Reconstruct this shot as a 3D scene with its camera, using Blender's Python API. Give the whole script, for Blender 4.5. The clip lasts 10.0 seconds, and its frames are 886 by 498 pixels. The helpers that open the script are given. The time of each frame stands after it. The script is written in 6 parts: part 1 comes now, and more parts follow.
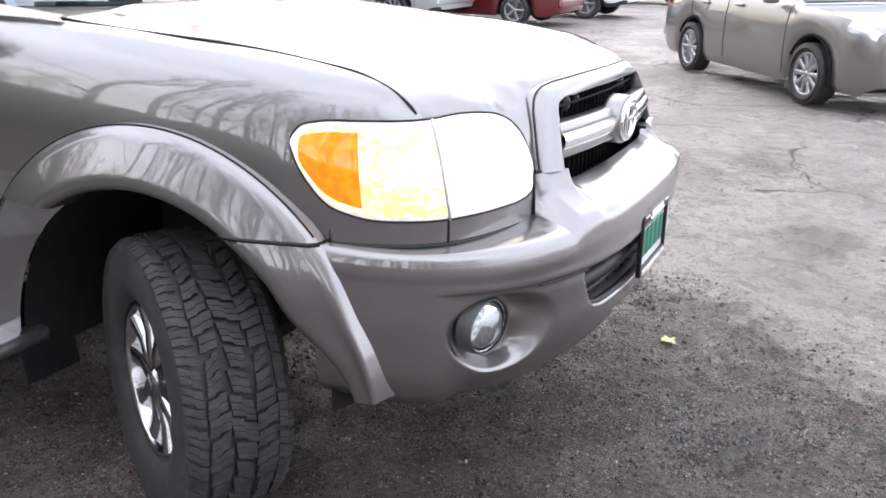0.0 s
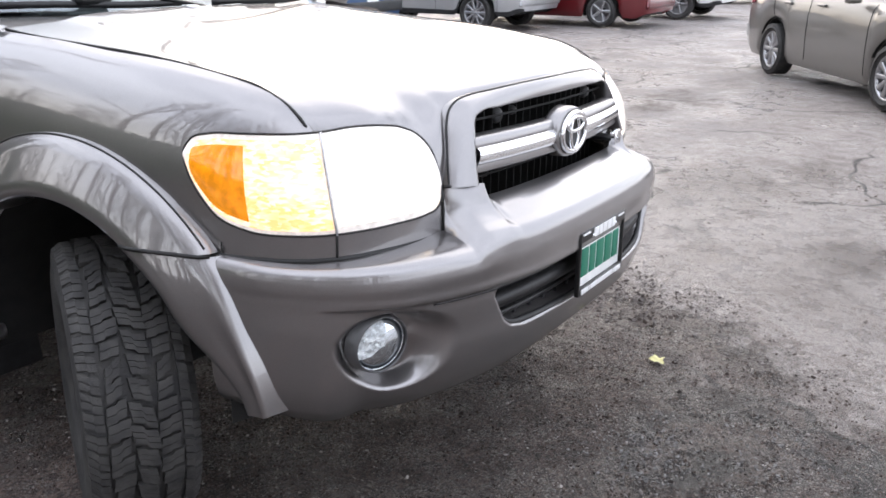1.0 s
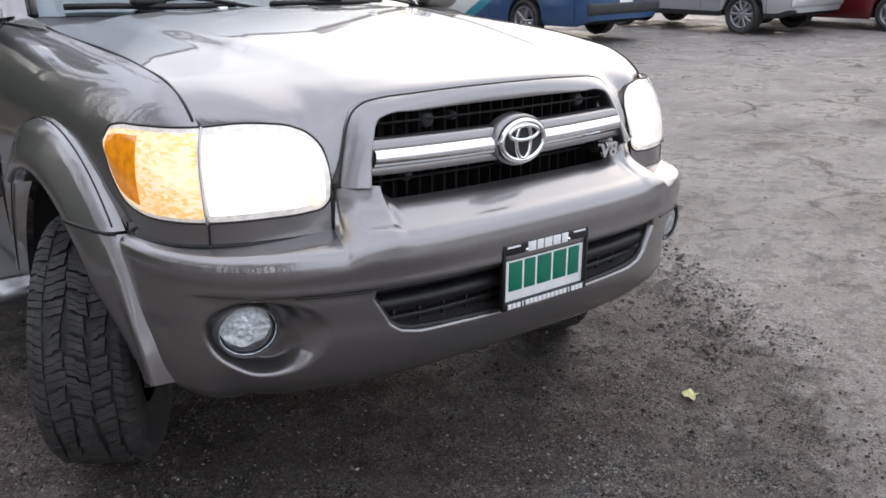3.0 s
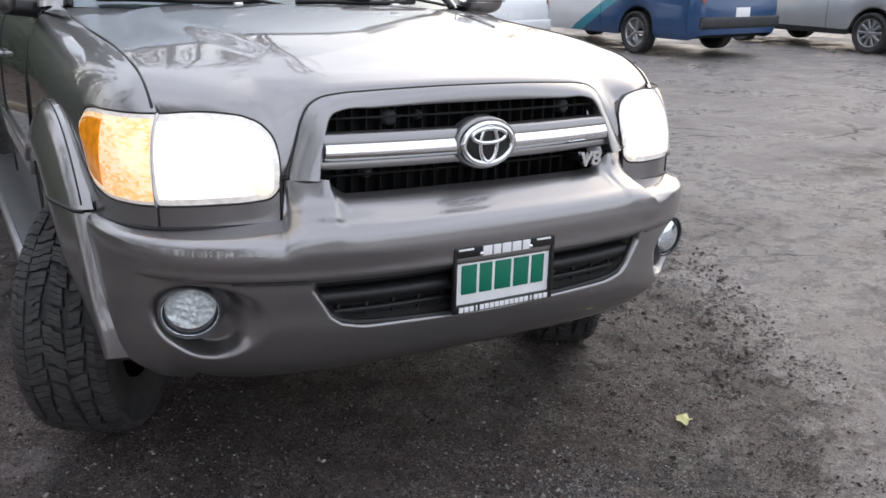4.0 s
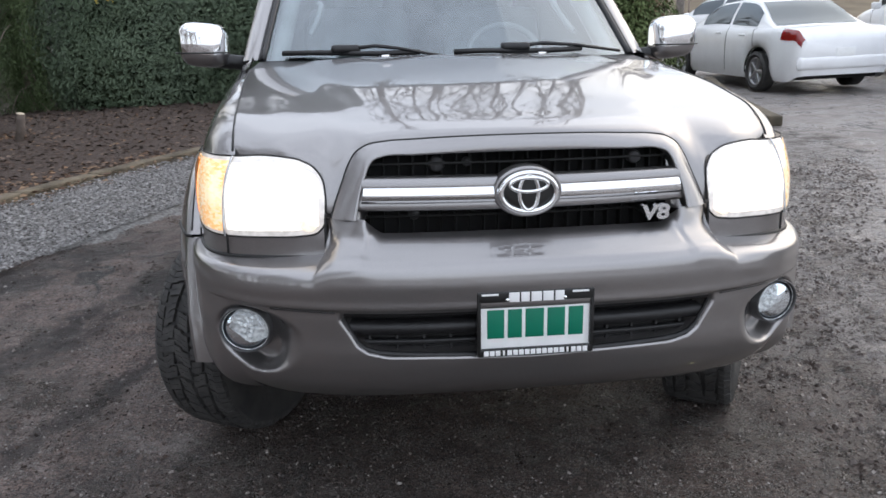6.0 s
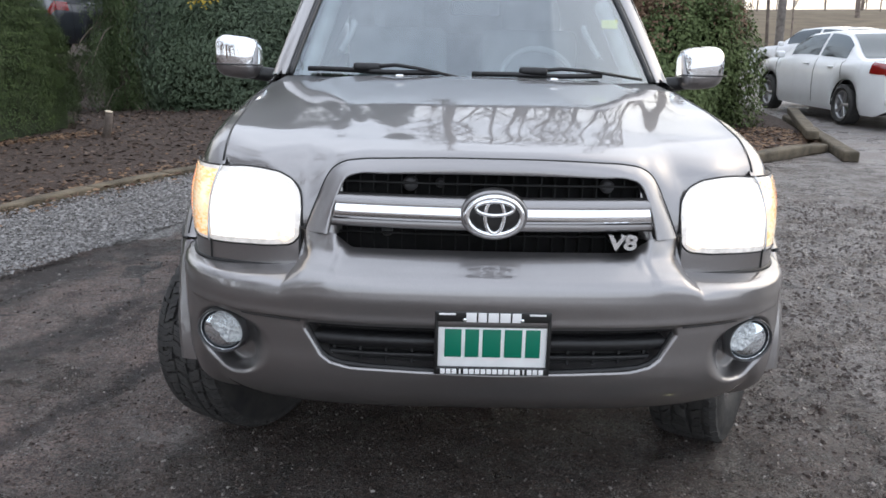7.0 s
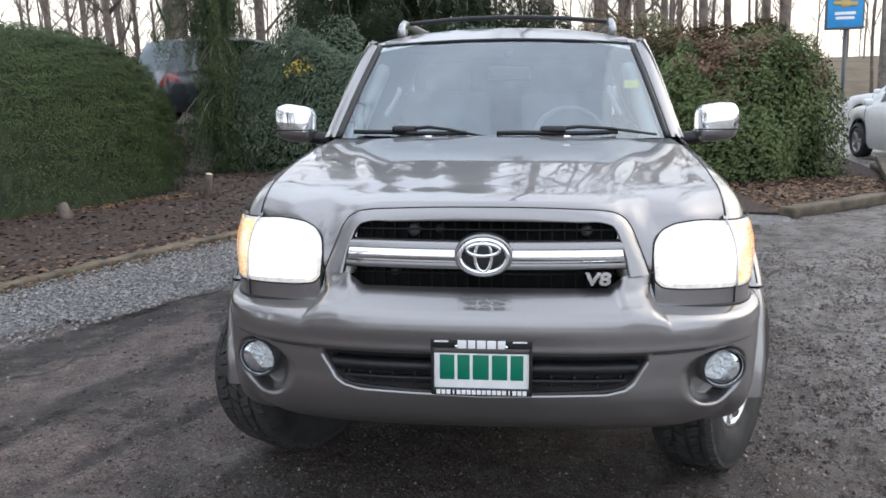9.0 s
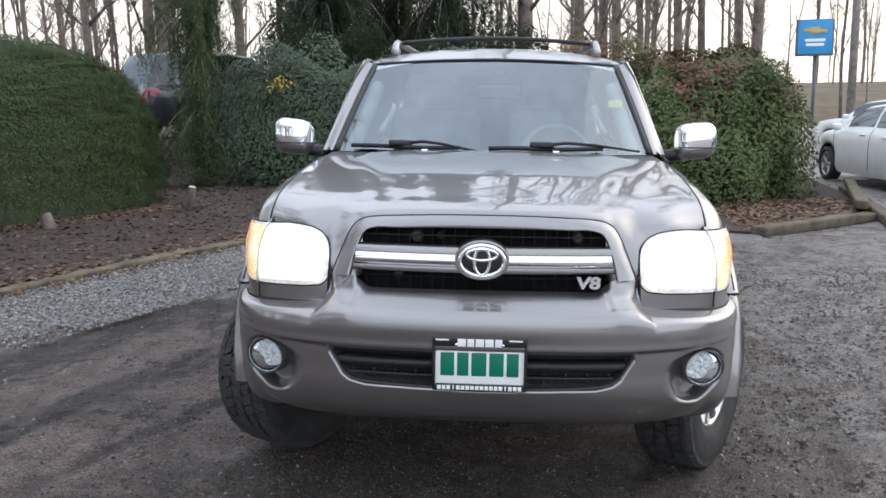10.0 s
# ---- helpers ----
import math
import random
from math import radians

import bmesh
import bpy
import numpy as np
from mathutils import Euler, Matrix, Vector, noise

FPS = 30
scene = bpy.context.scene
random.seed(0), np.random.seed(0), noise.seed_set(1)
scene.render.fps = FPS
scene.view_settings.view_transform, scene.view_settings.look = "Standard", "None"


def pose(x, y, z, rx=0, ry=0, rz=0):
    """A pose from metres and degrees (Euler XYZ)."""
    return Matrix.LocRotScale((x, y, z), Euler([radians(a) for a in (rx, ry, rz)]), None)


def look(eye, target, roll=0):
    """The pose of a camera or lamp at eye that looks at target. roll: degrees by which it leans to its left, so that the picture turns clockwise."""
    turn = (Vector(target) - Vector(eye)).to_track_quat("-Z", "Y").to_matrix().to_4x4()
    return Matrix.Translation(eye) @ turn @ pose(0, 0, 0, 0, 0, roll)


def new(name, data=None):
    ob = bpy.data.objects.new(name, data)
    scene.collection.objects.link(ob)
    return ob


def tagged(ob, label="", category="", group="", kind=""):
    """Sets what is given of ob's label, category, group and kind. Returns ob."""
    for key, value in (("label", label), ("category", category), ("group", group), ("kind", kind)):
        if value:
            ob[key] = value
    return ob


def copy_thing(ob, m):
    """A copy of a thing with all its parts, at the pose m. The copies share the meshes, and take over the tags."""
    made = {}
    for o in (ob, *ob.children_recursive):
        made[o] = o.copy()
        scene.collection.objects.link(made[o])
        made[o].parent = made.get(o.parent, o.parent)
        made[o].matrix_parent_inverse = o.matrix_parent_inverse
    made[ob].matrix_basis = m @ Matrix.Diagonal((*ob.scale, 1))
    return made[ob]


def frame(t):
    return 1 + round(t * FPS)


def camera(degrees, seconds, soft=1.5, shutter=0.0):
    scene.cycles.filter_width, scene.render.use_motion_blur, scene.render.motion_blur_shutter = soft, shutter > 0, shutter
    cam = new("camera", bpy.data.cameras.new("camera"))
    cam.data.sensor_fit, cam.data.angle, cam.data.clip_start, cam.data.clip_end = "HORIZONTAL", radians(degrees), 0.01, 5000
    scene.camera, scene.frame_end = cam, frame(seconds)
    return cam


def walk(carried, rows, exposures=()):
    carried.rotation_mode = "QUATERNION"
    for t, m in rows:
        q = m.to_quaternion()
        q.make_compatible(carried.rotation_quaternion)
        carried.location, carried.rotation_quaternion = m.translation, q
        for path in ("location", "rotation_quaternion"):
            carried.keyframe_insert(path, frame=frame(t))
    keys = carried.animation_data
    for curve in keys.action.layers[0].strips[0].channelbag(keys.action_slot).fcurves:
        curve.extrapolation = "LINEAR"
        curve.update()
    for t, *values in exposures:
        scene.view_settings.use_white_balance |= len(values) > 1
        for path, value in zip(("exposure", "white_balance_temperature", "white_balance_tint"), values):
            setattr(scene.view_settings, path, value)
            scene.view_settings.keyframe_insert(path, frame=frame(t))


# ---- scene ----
cam = camera(53.6, 10.0, soft=1.6, shutter=0.15)
METRES, EYE, TURN = 3.769, 1.482, -65.0
ROWS = [
    (0.0, 0.0, 0.0, 0.0, 0.23, -18.86, -0.68),
    (0.5, 0.0649, 0.0077, 0.0045, 4.49, -19.91, -0.09),
    (1.0, 0.1231, 0.0225, 0.0057, 6.96, -18.86, 0.04),
    (1.5, 0.1845, 0.0411, 0.0032, 10.8, -17.4, -1.68),
    (2.0, 0.2427, 0.0599, 0.0059, 15.9, -18.46, -0.65),
    (3.5, 0.4187, 0.1191, 0.006, 30.75, -18.17, 0.61),
    (4.0, 0.4628, 0.1523, -0.0004, 34.75, -18.14, -0.29),
    (4.5, 0.5062, 0.1907, -0.0023, 38.62, -18.94, -2.55),
    (5.0, 0.5431, 0.2247, 0.0012, 46.01, -17.78, -0.22),
    (6.5, 0.6638, 0.3292, 0.0105, 61.01, -14.93, 0.98),
    (7.0, 0.6867, 0.3616, 0.014, 63.74, -14.39, 0.0),
    (7.5, 0.7116, 0.385, 0.0197, 65.17, -13.14, 1.46),
    (8.0, 0.7478, 0.4005, 0.0209, 66.7, -11.1, 1.98),
    (8.5, 0.787, 0.4042, 0.0209, 69.79, -11.6, 1.48),
    (9.0, 0.8133, 0.3988, 0.0215, 70.14, -10.63, 1.85),
    (9.5, 0.8336, 0.3815, 0.0215, 69.67, -9.13, 1.02),
    (10.0, 0.8546, 0.3577, 0.0196, 68.6, -9.48, 0.89),
]
walk(cam, [(t, pose(-2.515, -0.485, EYE, 0, 0, TURN) @ pose(METRES * x, METRES * y, METRES * z, 90 + pitch, roll, yaw)) for t, x, y, z, yaw, pitch, roll in ROWS],
     exposures=[(0.0, 0.82, 6390, 13), (1.0, 0.56, 6390, 13), (2.2, 0.15, 6380, 12), (3.5, -0.03, 6330, 12), (5.0, 0.0, 6300, 11), (6.5, 0.08, 6270, 10), (10.0, 0.14, 6180, 9)])

# ---- world and light ----
world = bpy.data.worlds.new("world")
scene.world = world
world.use_nodes = True
wn = world.node_tree.nodes
wl = world.node_tree.links
sky = wn.new("ShaderNodeTexSky")
sky.sky_type = "NISHITA"
sky.sun_disc = False
sky.sun_elevation = radians(32)
sky.sun_rotation = radians(60)
sky.air_density, sky.dust_density = 1.5, 4.0
cloud_at = wn.new("ShaderNodeTexCoord")
cloud_map = wn.new("ShaderNodeMapping")
cloud_map.inputs["Scale"].default_value = (1.0, 1.0, 3.5)
cloud = wn.new("ShaderNodeTexNoise")
cloud.inputs["Scale"].default_value = 2.2
cloud.inputs["Detail"].default_value = 7.0
cloud_ramp = wn.new("ShaderNodeValToRGB")
cloud_ramp.color_ramp.elements[0].position, cloud_ramp.color_ramp.elements[0].color = 0.34, (5.8, 6.1, 6.75, 1)
cloud_ramp.color_ramp.elements[1].position, cloud_ramp.color_ramp.elements[1].color = 0.68, (8.6, 8.9, 9.55, 1)
cloud_mix = wn.new("ShaderNodeMixRGB")
cloud_mix.inputs["Fac"].default_value = 0.8
wl.new(cloud_at.outputs["Generated"], cloud_map.inputs["Vector"])
wl.new(cloud_map.outputs["Vector"], cloud.inputs["Vector"])
wl.new(cloud.outputs["Fac"], cloud_ramp.inputs["Fac"])
wl.new(sky.outputs["Color"], cloud_mix.inputs["Color1"])
wl.new(cloud_ramp.outputs["Color"], cloud_mix.inputs["Color2"])
# the overcast is thinner, and so brighter, towards the south and overhead
cloud_dir = wn.new("ShaderNodeVectorMath")
cloud_dir.operation = "DOT_PRODUCT"
cloud_dir.inputs[1].default_value = (-0.10, -0.03, 0.12)
wl.new(cloud_at.outputs["Generated"], cloud_dir.inputs[0])
cloud_add = wn.new("ShaderNodeMath")
cloud_add.inputs[1].default_value = 1.0
wl.new(cloud_dir.outputs["Value"], cloud_add.inputs[0])
cloud_scale = wn.new("ShaderNodeVectorMath")
cloud_scale.operation = "SCALE"
wl.new(cloud_mix.outputs["Color"], cloud_scale.inputs[0])
wl.new(cloud_add.outputs["Value"], cloud_scale.inputs["Scale"])
# low over the woods the evening sky turns warm
cloud_sep = wn.new("ShaderNodeSeparateXYZ")
wl.new(cloud_at.outputs["Generated"], cloud_sep.inputs[0])
low_sky = wn.new("ShaderNodeMapRange")
low_sky.inputs["From Min"].default_value, low_sky.inputs["From Max"].default_value = 0.42, 0.02
wl.new(cloud_sep.outputs["Z"], low_sky.inputs["Value"])
north = wn.new("ShaderNodeMapRange")
north.inputs["From Min"].default_value, north.inputs["From Max"].default_value = 0.1, 0.8
wl.new(cloud_sep.outputs["Y"], north.inputs["Value"])
warm_at = wn.new("ShaderNodeMath")
warm_at.operation = "MULTIPLY"
wl.new(low_sky.outputs["Result"], warm_at.inputs[0])
wl.new(north.outputs["Result"], warm_at.inputs[1])
warm = wn.new("ShaderNodeMixRGB")
warm.blend_type = "MULTIPLY"
warm.inputs["Color2"].default_value = (1.20, 1.07, 0.88, 1)
wl.new(warm_at.outputs["Value"], warm.inputs["Fac"])
wl.new(cloud_scale.outputs["Vector"], warm.inputs["Color1"])
wl.new(warm.outputs["Color"], wn["Background"].inputs["Color"])
wn["Background"].inputs["Strength"].default_value = 0.212

sun = new("sun", bpy.data.lights.new("sun", "SUN"))
sun.data.energy, sun.data.angle, sun.data.color = 0.4, radians(65), (1.0, 0.93, 0.84)
sun.matrix_world = look((13, 7.5, 9.6), (0, 0, 0))

# ---- materials ----
def material(name, color, rough=0.5, metal=0.0, vary=0.0, scale=8.0, bump=0.0, bump_scale=60.0, coat=0.0, color2=None, emit=None, strength=0.0, spec=0.5, per_object=0.0, coat_ior=1.5):
    m = bpy.data.materials.new(name)
    m.use_nodes = True
    n, l = m.node_tree.nodes, m.node_tree.links
    b = n["Principled BSDF"]
    b.inputs["Base Color"].default_value = (*color, 1)
    b.inputs["Roughness"].default_value = rough
    b.inputs["Metallic"].default_value = metal
    b.inputs["Coat Weight"].default_value = coat
    b.inputs["Coat Roughness"].default_value = 0.03
    b.inputs["Coat IOR"].default_value = coat_ior
    b.inputs["Specular IOR Level"].default_value = spec
    if emit:
        b.inputs["Emission Color"].default_value = (*emit, 1)
        b.inputs["Emission Strength"].default_value = strength
    at = n.new("ShaderNodeTexCoord")
    if vary or color2:
        tex = n.new("ShaderNodeTexNoise")
        tex.inputs["Scale"].default_value, tex.inputs["Detail"].default_value = scale, 6.0
        l.new(at.outputs["Object"], tex.inputs["Vector"])
        ramp = n.new("ShaderNodeValToRGB")
        a = color2 or [c * (1 - vary) for c in color]
        z = color if color2 else [min(1, c * (1 + vary)) for c in color]
        ramp.color_ramp.elements[0].position, ramp.color_ramp.elements[0].color = 0.35, (*a, 1)
        ramp.color_ramp.elements[1].position, ramp.color_ramp.elements[1].color = 0.65, (*z, 1)
        l.new(tex.outputs["Fac"], ramp.inputs["Fac"])
        out = ramp.outputs["Color"]
        if per_object:
            info = n.new("ShaderNodeObjectInfo")
            hsv = n.new("ShaderNodeHueSaturation")
            mr = n.new("ShaderNodeMapRange")
            mr.inputs["To Min"].default_value, mr.inputs["To Max"].default_value = 1 - per_object, 1 + per_object
            l.new(info.outputs["Random"], mr.inputs["Value"])
            l.new(mr.outputs["Result"], hsv.inputs["Value"])
            l.new(out, hsv.inputs["Color"])
            out = hsv.outputs["Color"]
        l.new(out, b.inputs["Base Color"])
    if bump:
        tex2 = n.new("ShaderNodeTexNoise")
        tex2.inputs["Scale"].default_value, tex2.inputs["Detail"].default_value = bump_scale, 5.0
        l.new(at.outputs["Object"], tex2.inputs["Vector"])
        bp = n.new("ShaderNodeBump")
        bp.inputs["Strength"].default_value, bp.inputs["Distance"].default_value = bump, 0.02
        l.new(tex2.outputs["Fac"], bp.inputs["Height"])
        l.new(bp.outputs["Normal"], b.inputs["Normal"])
    return m


def paint(name, color, metal=0.0, rough=0.35, dirt=0.25, coat=1.0, coat_ior=1.5):
    """Car paint: flake noise, clear coat, and road dust that grows with a coarse noise."""
    m = material(name, color, rough, metal, coat=coat, coat_ior=coat_ior)
    n, l = m.node_tree.nodes, m.node_tree.links
    b = n["Principled BSDF"]
    at = n["Texture Coordinate"]
    fl = n.new("ShaderNodeTexNoise")
    fl.inputs["Scale"].default_value = 900.0
    ramp = n.new("ShaderNodeValToRGB")
    ramp.color_ramp.elements[0].position, ramp.color_ramp.elements[0].color = 0.3, (*[c * 0.85 for c in color], 1)
    ramp.color_ramp.elements[1].position, ramp.color_ramp.elements[1].color = 0.7, (*[min(1, c * 1.15) for c in color], 1)
    l.new(at.outputs["Object"], fl.inputs["Vector"])
    l.new(fl.outputs["Fac"], ramp.inputs["Fac"])
    du = n.new("ShaderNodeTexNoise")
    du.inputs["Scale"].default_value, du.inputs["Detail"].default_value = 3.5, 8.0
    l.new(at.outputs["Object"], du.inputs["Vector"])
    dr = n.new("ShaderNodeMapRange")
    dr.inputs["From Min"].default_value, dr.inputs["From Max"].default_value = 0.45, 0.8
    dr.inputs["To Max"].default_value = dirt
    l.new(du.outputs["Fac"], dr.inputs["Value"])
    mx = n.new("ShaderNodeMixRGB")
    mx.inputs["Color2"].default_value = (0.16, 0.14, 0.12, 1)
    l.new(dr.outputs["Result"], mx.inputs["Fac"])
    l.new(ramp.outputs["Color"], mx.inputs["Color1"])
    l.new(mx.outputs["Color"], b.inputs["Base Color"])
    cr = n.new("ShaderNodeMapRange")
    cr.inputs["To Min"].default_value, cr.inputs["To Max"].default_value = 0.03, 0.3
    l.new(dr.outputs["Result"], cr.inputs["Value"])
    l.new(cr.outputs["Result"], b.inputs["Coat Roughness"])
    return m


def glass(name, tint, gloss=0.0):
    m = bpy.data.materials.new(name)
    m.use_nodes = True
    n, l = m.node_tree.nodes, m.node_tree.links
    n.remove(n["Principled BSDF"])
    tr = n.new("ShaderNodeBsdfTransparent")
    tr.inputs["Color"].default_value = (*tint, 1)
    gl = n.new("ShaderNodeBsdfGlossy")
    gl.inputs["Roughness"].default_value = 0.02
    gl.inputs["Color"].default_value = (0.86, 0.94, 1.0, 1)
    fr = n.new("ShaderNodeFresnel")
    fr.inputs["IOR"].default_value = 1.55
    ad = n.new("ShaderNodeMath")
    ad.inputs[1].default_value = gloss
    l.new(fr.outputs["Fac"], ad.inputs[0])
    mx = n.new("ShaderNodeMixShader")
    l.new(ad.outputs["Value"], mx.inputs["Fac"])
    l.new(tr.outputs["BSDF"], mx.inputs[1])
    l.new(gl.outputs["BSDF"], mx.inputs[2])
    l.new(mx.outputs["Shader"], n["Material Output"].inputs["Surface"])
    return m


SUV_PAINT = paint("grey_metallic_paint", (0.232, 0.222, 0.222), metal=0.85, rough=0.36, dirt=0.10, coat=1.0, coat_ior=2.0)
CHROME = material("chrome", (0.86, 0.87, 0.88), 0.05, 1.0)
BRIGHT_ALLOY = material("alloy", (0.40, 0.40, 0.41), 0.28, 0.9, vary=0.1, scale=20)
BLACK_PLASTIC = material("black_plastic", (0.012, 0.012, 0.013), 0.45, vary=0.3, scale=40, bump=0.1, bump_scale=400)
FOG_RIM = material("fog_lamp_rim", (0.07, 0.07, 0.072), 0.35, vary=0.12, scale=30)
GREY_PLASTIC = material("grey_plastic", (0.07, 0.07, 0.072), 0.4, vary=0.15, scale=30)
# near-black for black parts, and for hollows whose shade it carries
DARK_VOID = material("dark_parts_and_hollows", (0.01, 0.01, 0.01), 0.8, vary=0.3, scale=20)
SEAM = material("black_seam", (0.006, 0.006, 0.006), 0.5)
RUBBER = material("tyre_rubber", (0.022, 0.022, 0.023), 0.75, color2=(0.045, 0.043, 0.04), scale=14, bump=0.25, bump_scale=220)
# dusty, and paler than RUBBER so groove shade is partly in the colours
TREAD = material("dusty_tread_rubber", (0.031, 0.030, 0.030), 0.75, color2=(0.058, 0.056, 0.053), scale=26, bump=0.3, bump_scale=300)
POLISHED = material("polished_rim_metal", (0.62, 0.62, 0.63), 0.16, 1.0, vary=0.12, scale=18)
LAMP_ON = material("lit_headlamp_lens", (0.75, 0.75, 0.74), 0.06, coat=1.0, emit=(1.0, 0.94, 0.83), strength=0.84)
LAMP_BEZEL = material("clear_lamp_rim", (0.50, 0.505, 0.515), 0.15, coat=1.0, metal=0.5)
# rim is no lamp; emission added for the bulb's light on it
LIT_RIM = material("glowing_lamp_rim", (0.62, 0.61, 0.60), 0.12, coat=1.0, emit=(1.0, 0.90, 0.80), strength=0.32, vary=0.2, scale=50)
AMBER = material("amber_lens", (0.85, 0.27, 0.005), 0.1, coat=1.0, emit=(1.0, 0.33, 0.01), strength=0.30, vary=0.3, scale=40)
AMBER_LIT = material("lit_amber_lens", (0.95, 0.66, 0.32), 0.1, coat=1.0, emit=(1.0, 0.74, 0.36), strength=0.72)
BULB_GLOW = material("bulb_shield_behind_lens", (0.8, 0.72, 0.6), 0.3, emit=(1.0, 0.86, 0.68), strength=0.62, vary=0.25, scale=90)


def prism_pattern(m):
    """Moulded prisms: the glow shifts between orange and pale yellow from block to block."""
    n, l = m.node_tree.nodes, m.node_tree.links
    at = n["Texture Coordinate"]
    br = n.new("ShaderNodeTexVoronoi")
    br.inputs["Scale"].default_value = 1.0
    ribs = n.new("ShaderNodeMapping")
    ribs.inputs["Scale"].default_value = (60, 60, 170)
    big = n.new("ShaderNodeTexNoise")
    big.inputs["Scale"].default_value = 14.0
    l.new(at.outputs["Object"], ribs.inputs["Vector"])
    l.new(ribs.outputs["Vector"], br.inputs["Vector"])
    l.new(at.outputs["Object"], big.inputs["Vector"])
    ad = n.new("ShaderNodeMath")
    ad.operation = "MULTIPLY_ADD"
    ad.inputs[1].default_value = 0.55
    sp = n.new("ShaderNodeSeparateColor")
    l.new(br.outputs["Color"], sp.inputs["Color"])
    l.new(sp.outputs["Red"], ad.inputs[0])
    l.new(big.outputs["Fac"], ad.inputs[2])
    r = n.new("ShaderNodeValToRGB")
    r.color_ramp.elements[0].position, r.color_ramp.elements[0].color = 0.54, (1.0, 0.44, 0.09, 1)
    r.color_ramp.elements[1].position, r.color_ramp.elements[1].color = 0.88, (1.0, 0.88, 0.68, 1)
    l.new(ad.outputs["Value"], r.inputs["Fac"])
    l.new(r.outputs["Color"], n["Principled BSDF"].inputs["Emission Color"])


def uneven_glow(m):
    """The reflector behind the lens throws its light unevenly, warmer between the bright parts."""
    n, l = m.node_tree.nodes, m.node_tree.links
    t = n.new("ShaderNodeTexNoise")
    t.inputs["Scale"].default_value, t.inputs["Detail"].default_value = 7.0, 2.0
    l.new(n["Texture Coordinate"].outputs["Object"], t.inputs["Vector"])
    r = n.new("ShaderNodeValToRGB")
    r.color_ramp.elements[0].position, r.color_ramp.elements[0].color = 0.32, (0.84, 0.72, 0.60, 1)
    r.color_ramp.elements[1].position, r.color_ramp.elements[1].color = 0.60, (1.25, 1.18, 1.08, 1)
    l.new(t.outputs["Fac"], r.inputs["Fac"])
    l.new(r.outputs["Color"], n["Principled BSDF"].inputs["Emission Color"])


prism_pattern(AMBER_LIT)
uneven_glow(LAMP_ON)
WINDSHIELD = glass("windshield_glass", (0.78, 0.86, 0.86), 0.13)
CAR_GLASS = glass("tinted_car_glass", (0.16, 0.18, 0.19), 0.04)
CLEAR_GLASS = glass("clear_glass", (0.93, 0.95, 0.95), 0.02)
INTERIOR = material("grey_interior", (0.42, 0.43, 0.44), 0.7, vary=0.2, scale=6)
PLATE_WHITE = material("plate_white", (0.90, 0.91, 0.90), 0.35, vary=0.04, scale=20)
PLATE_GREEN = material("plate_green", (0.0, 0.17, 0.1), 0.4)
PLATE_BLACK = material("plate_frame_black", (0.012, 0.012, 0.012), 0.35)
WHITE_PAINT_TEXT = material("white_print", (0.88, 0.88, 0.88), 0.4)
STICKER = material("yellow_sticker", (0.6, 0.62, 0.12), 0.5)
TAIL_RED = material("red_tail_lens", (0.22, 0.006, 0.008), 0.1, coat=1.0)
BULB_CHROME = material("reflector_facets", (0.86, 0.88, 0.90), 0.16, 0.35, vary=0.35, scale=90, bump=0.4, bump_scale=60)


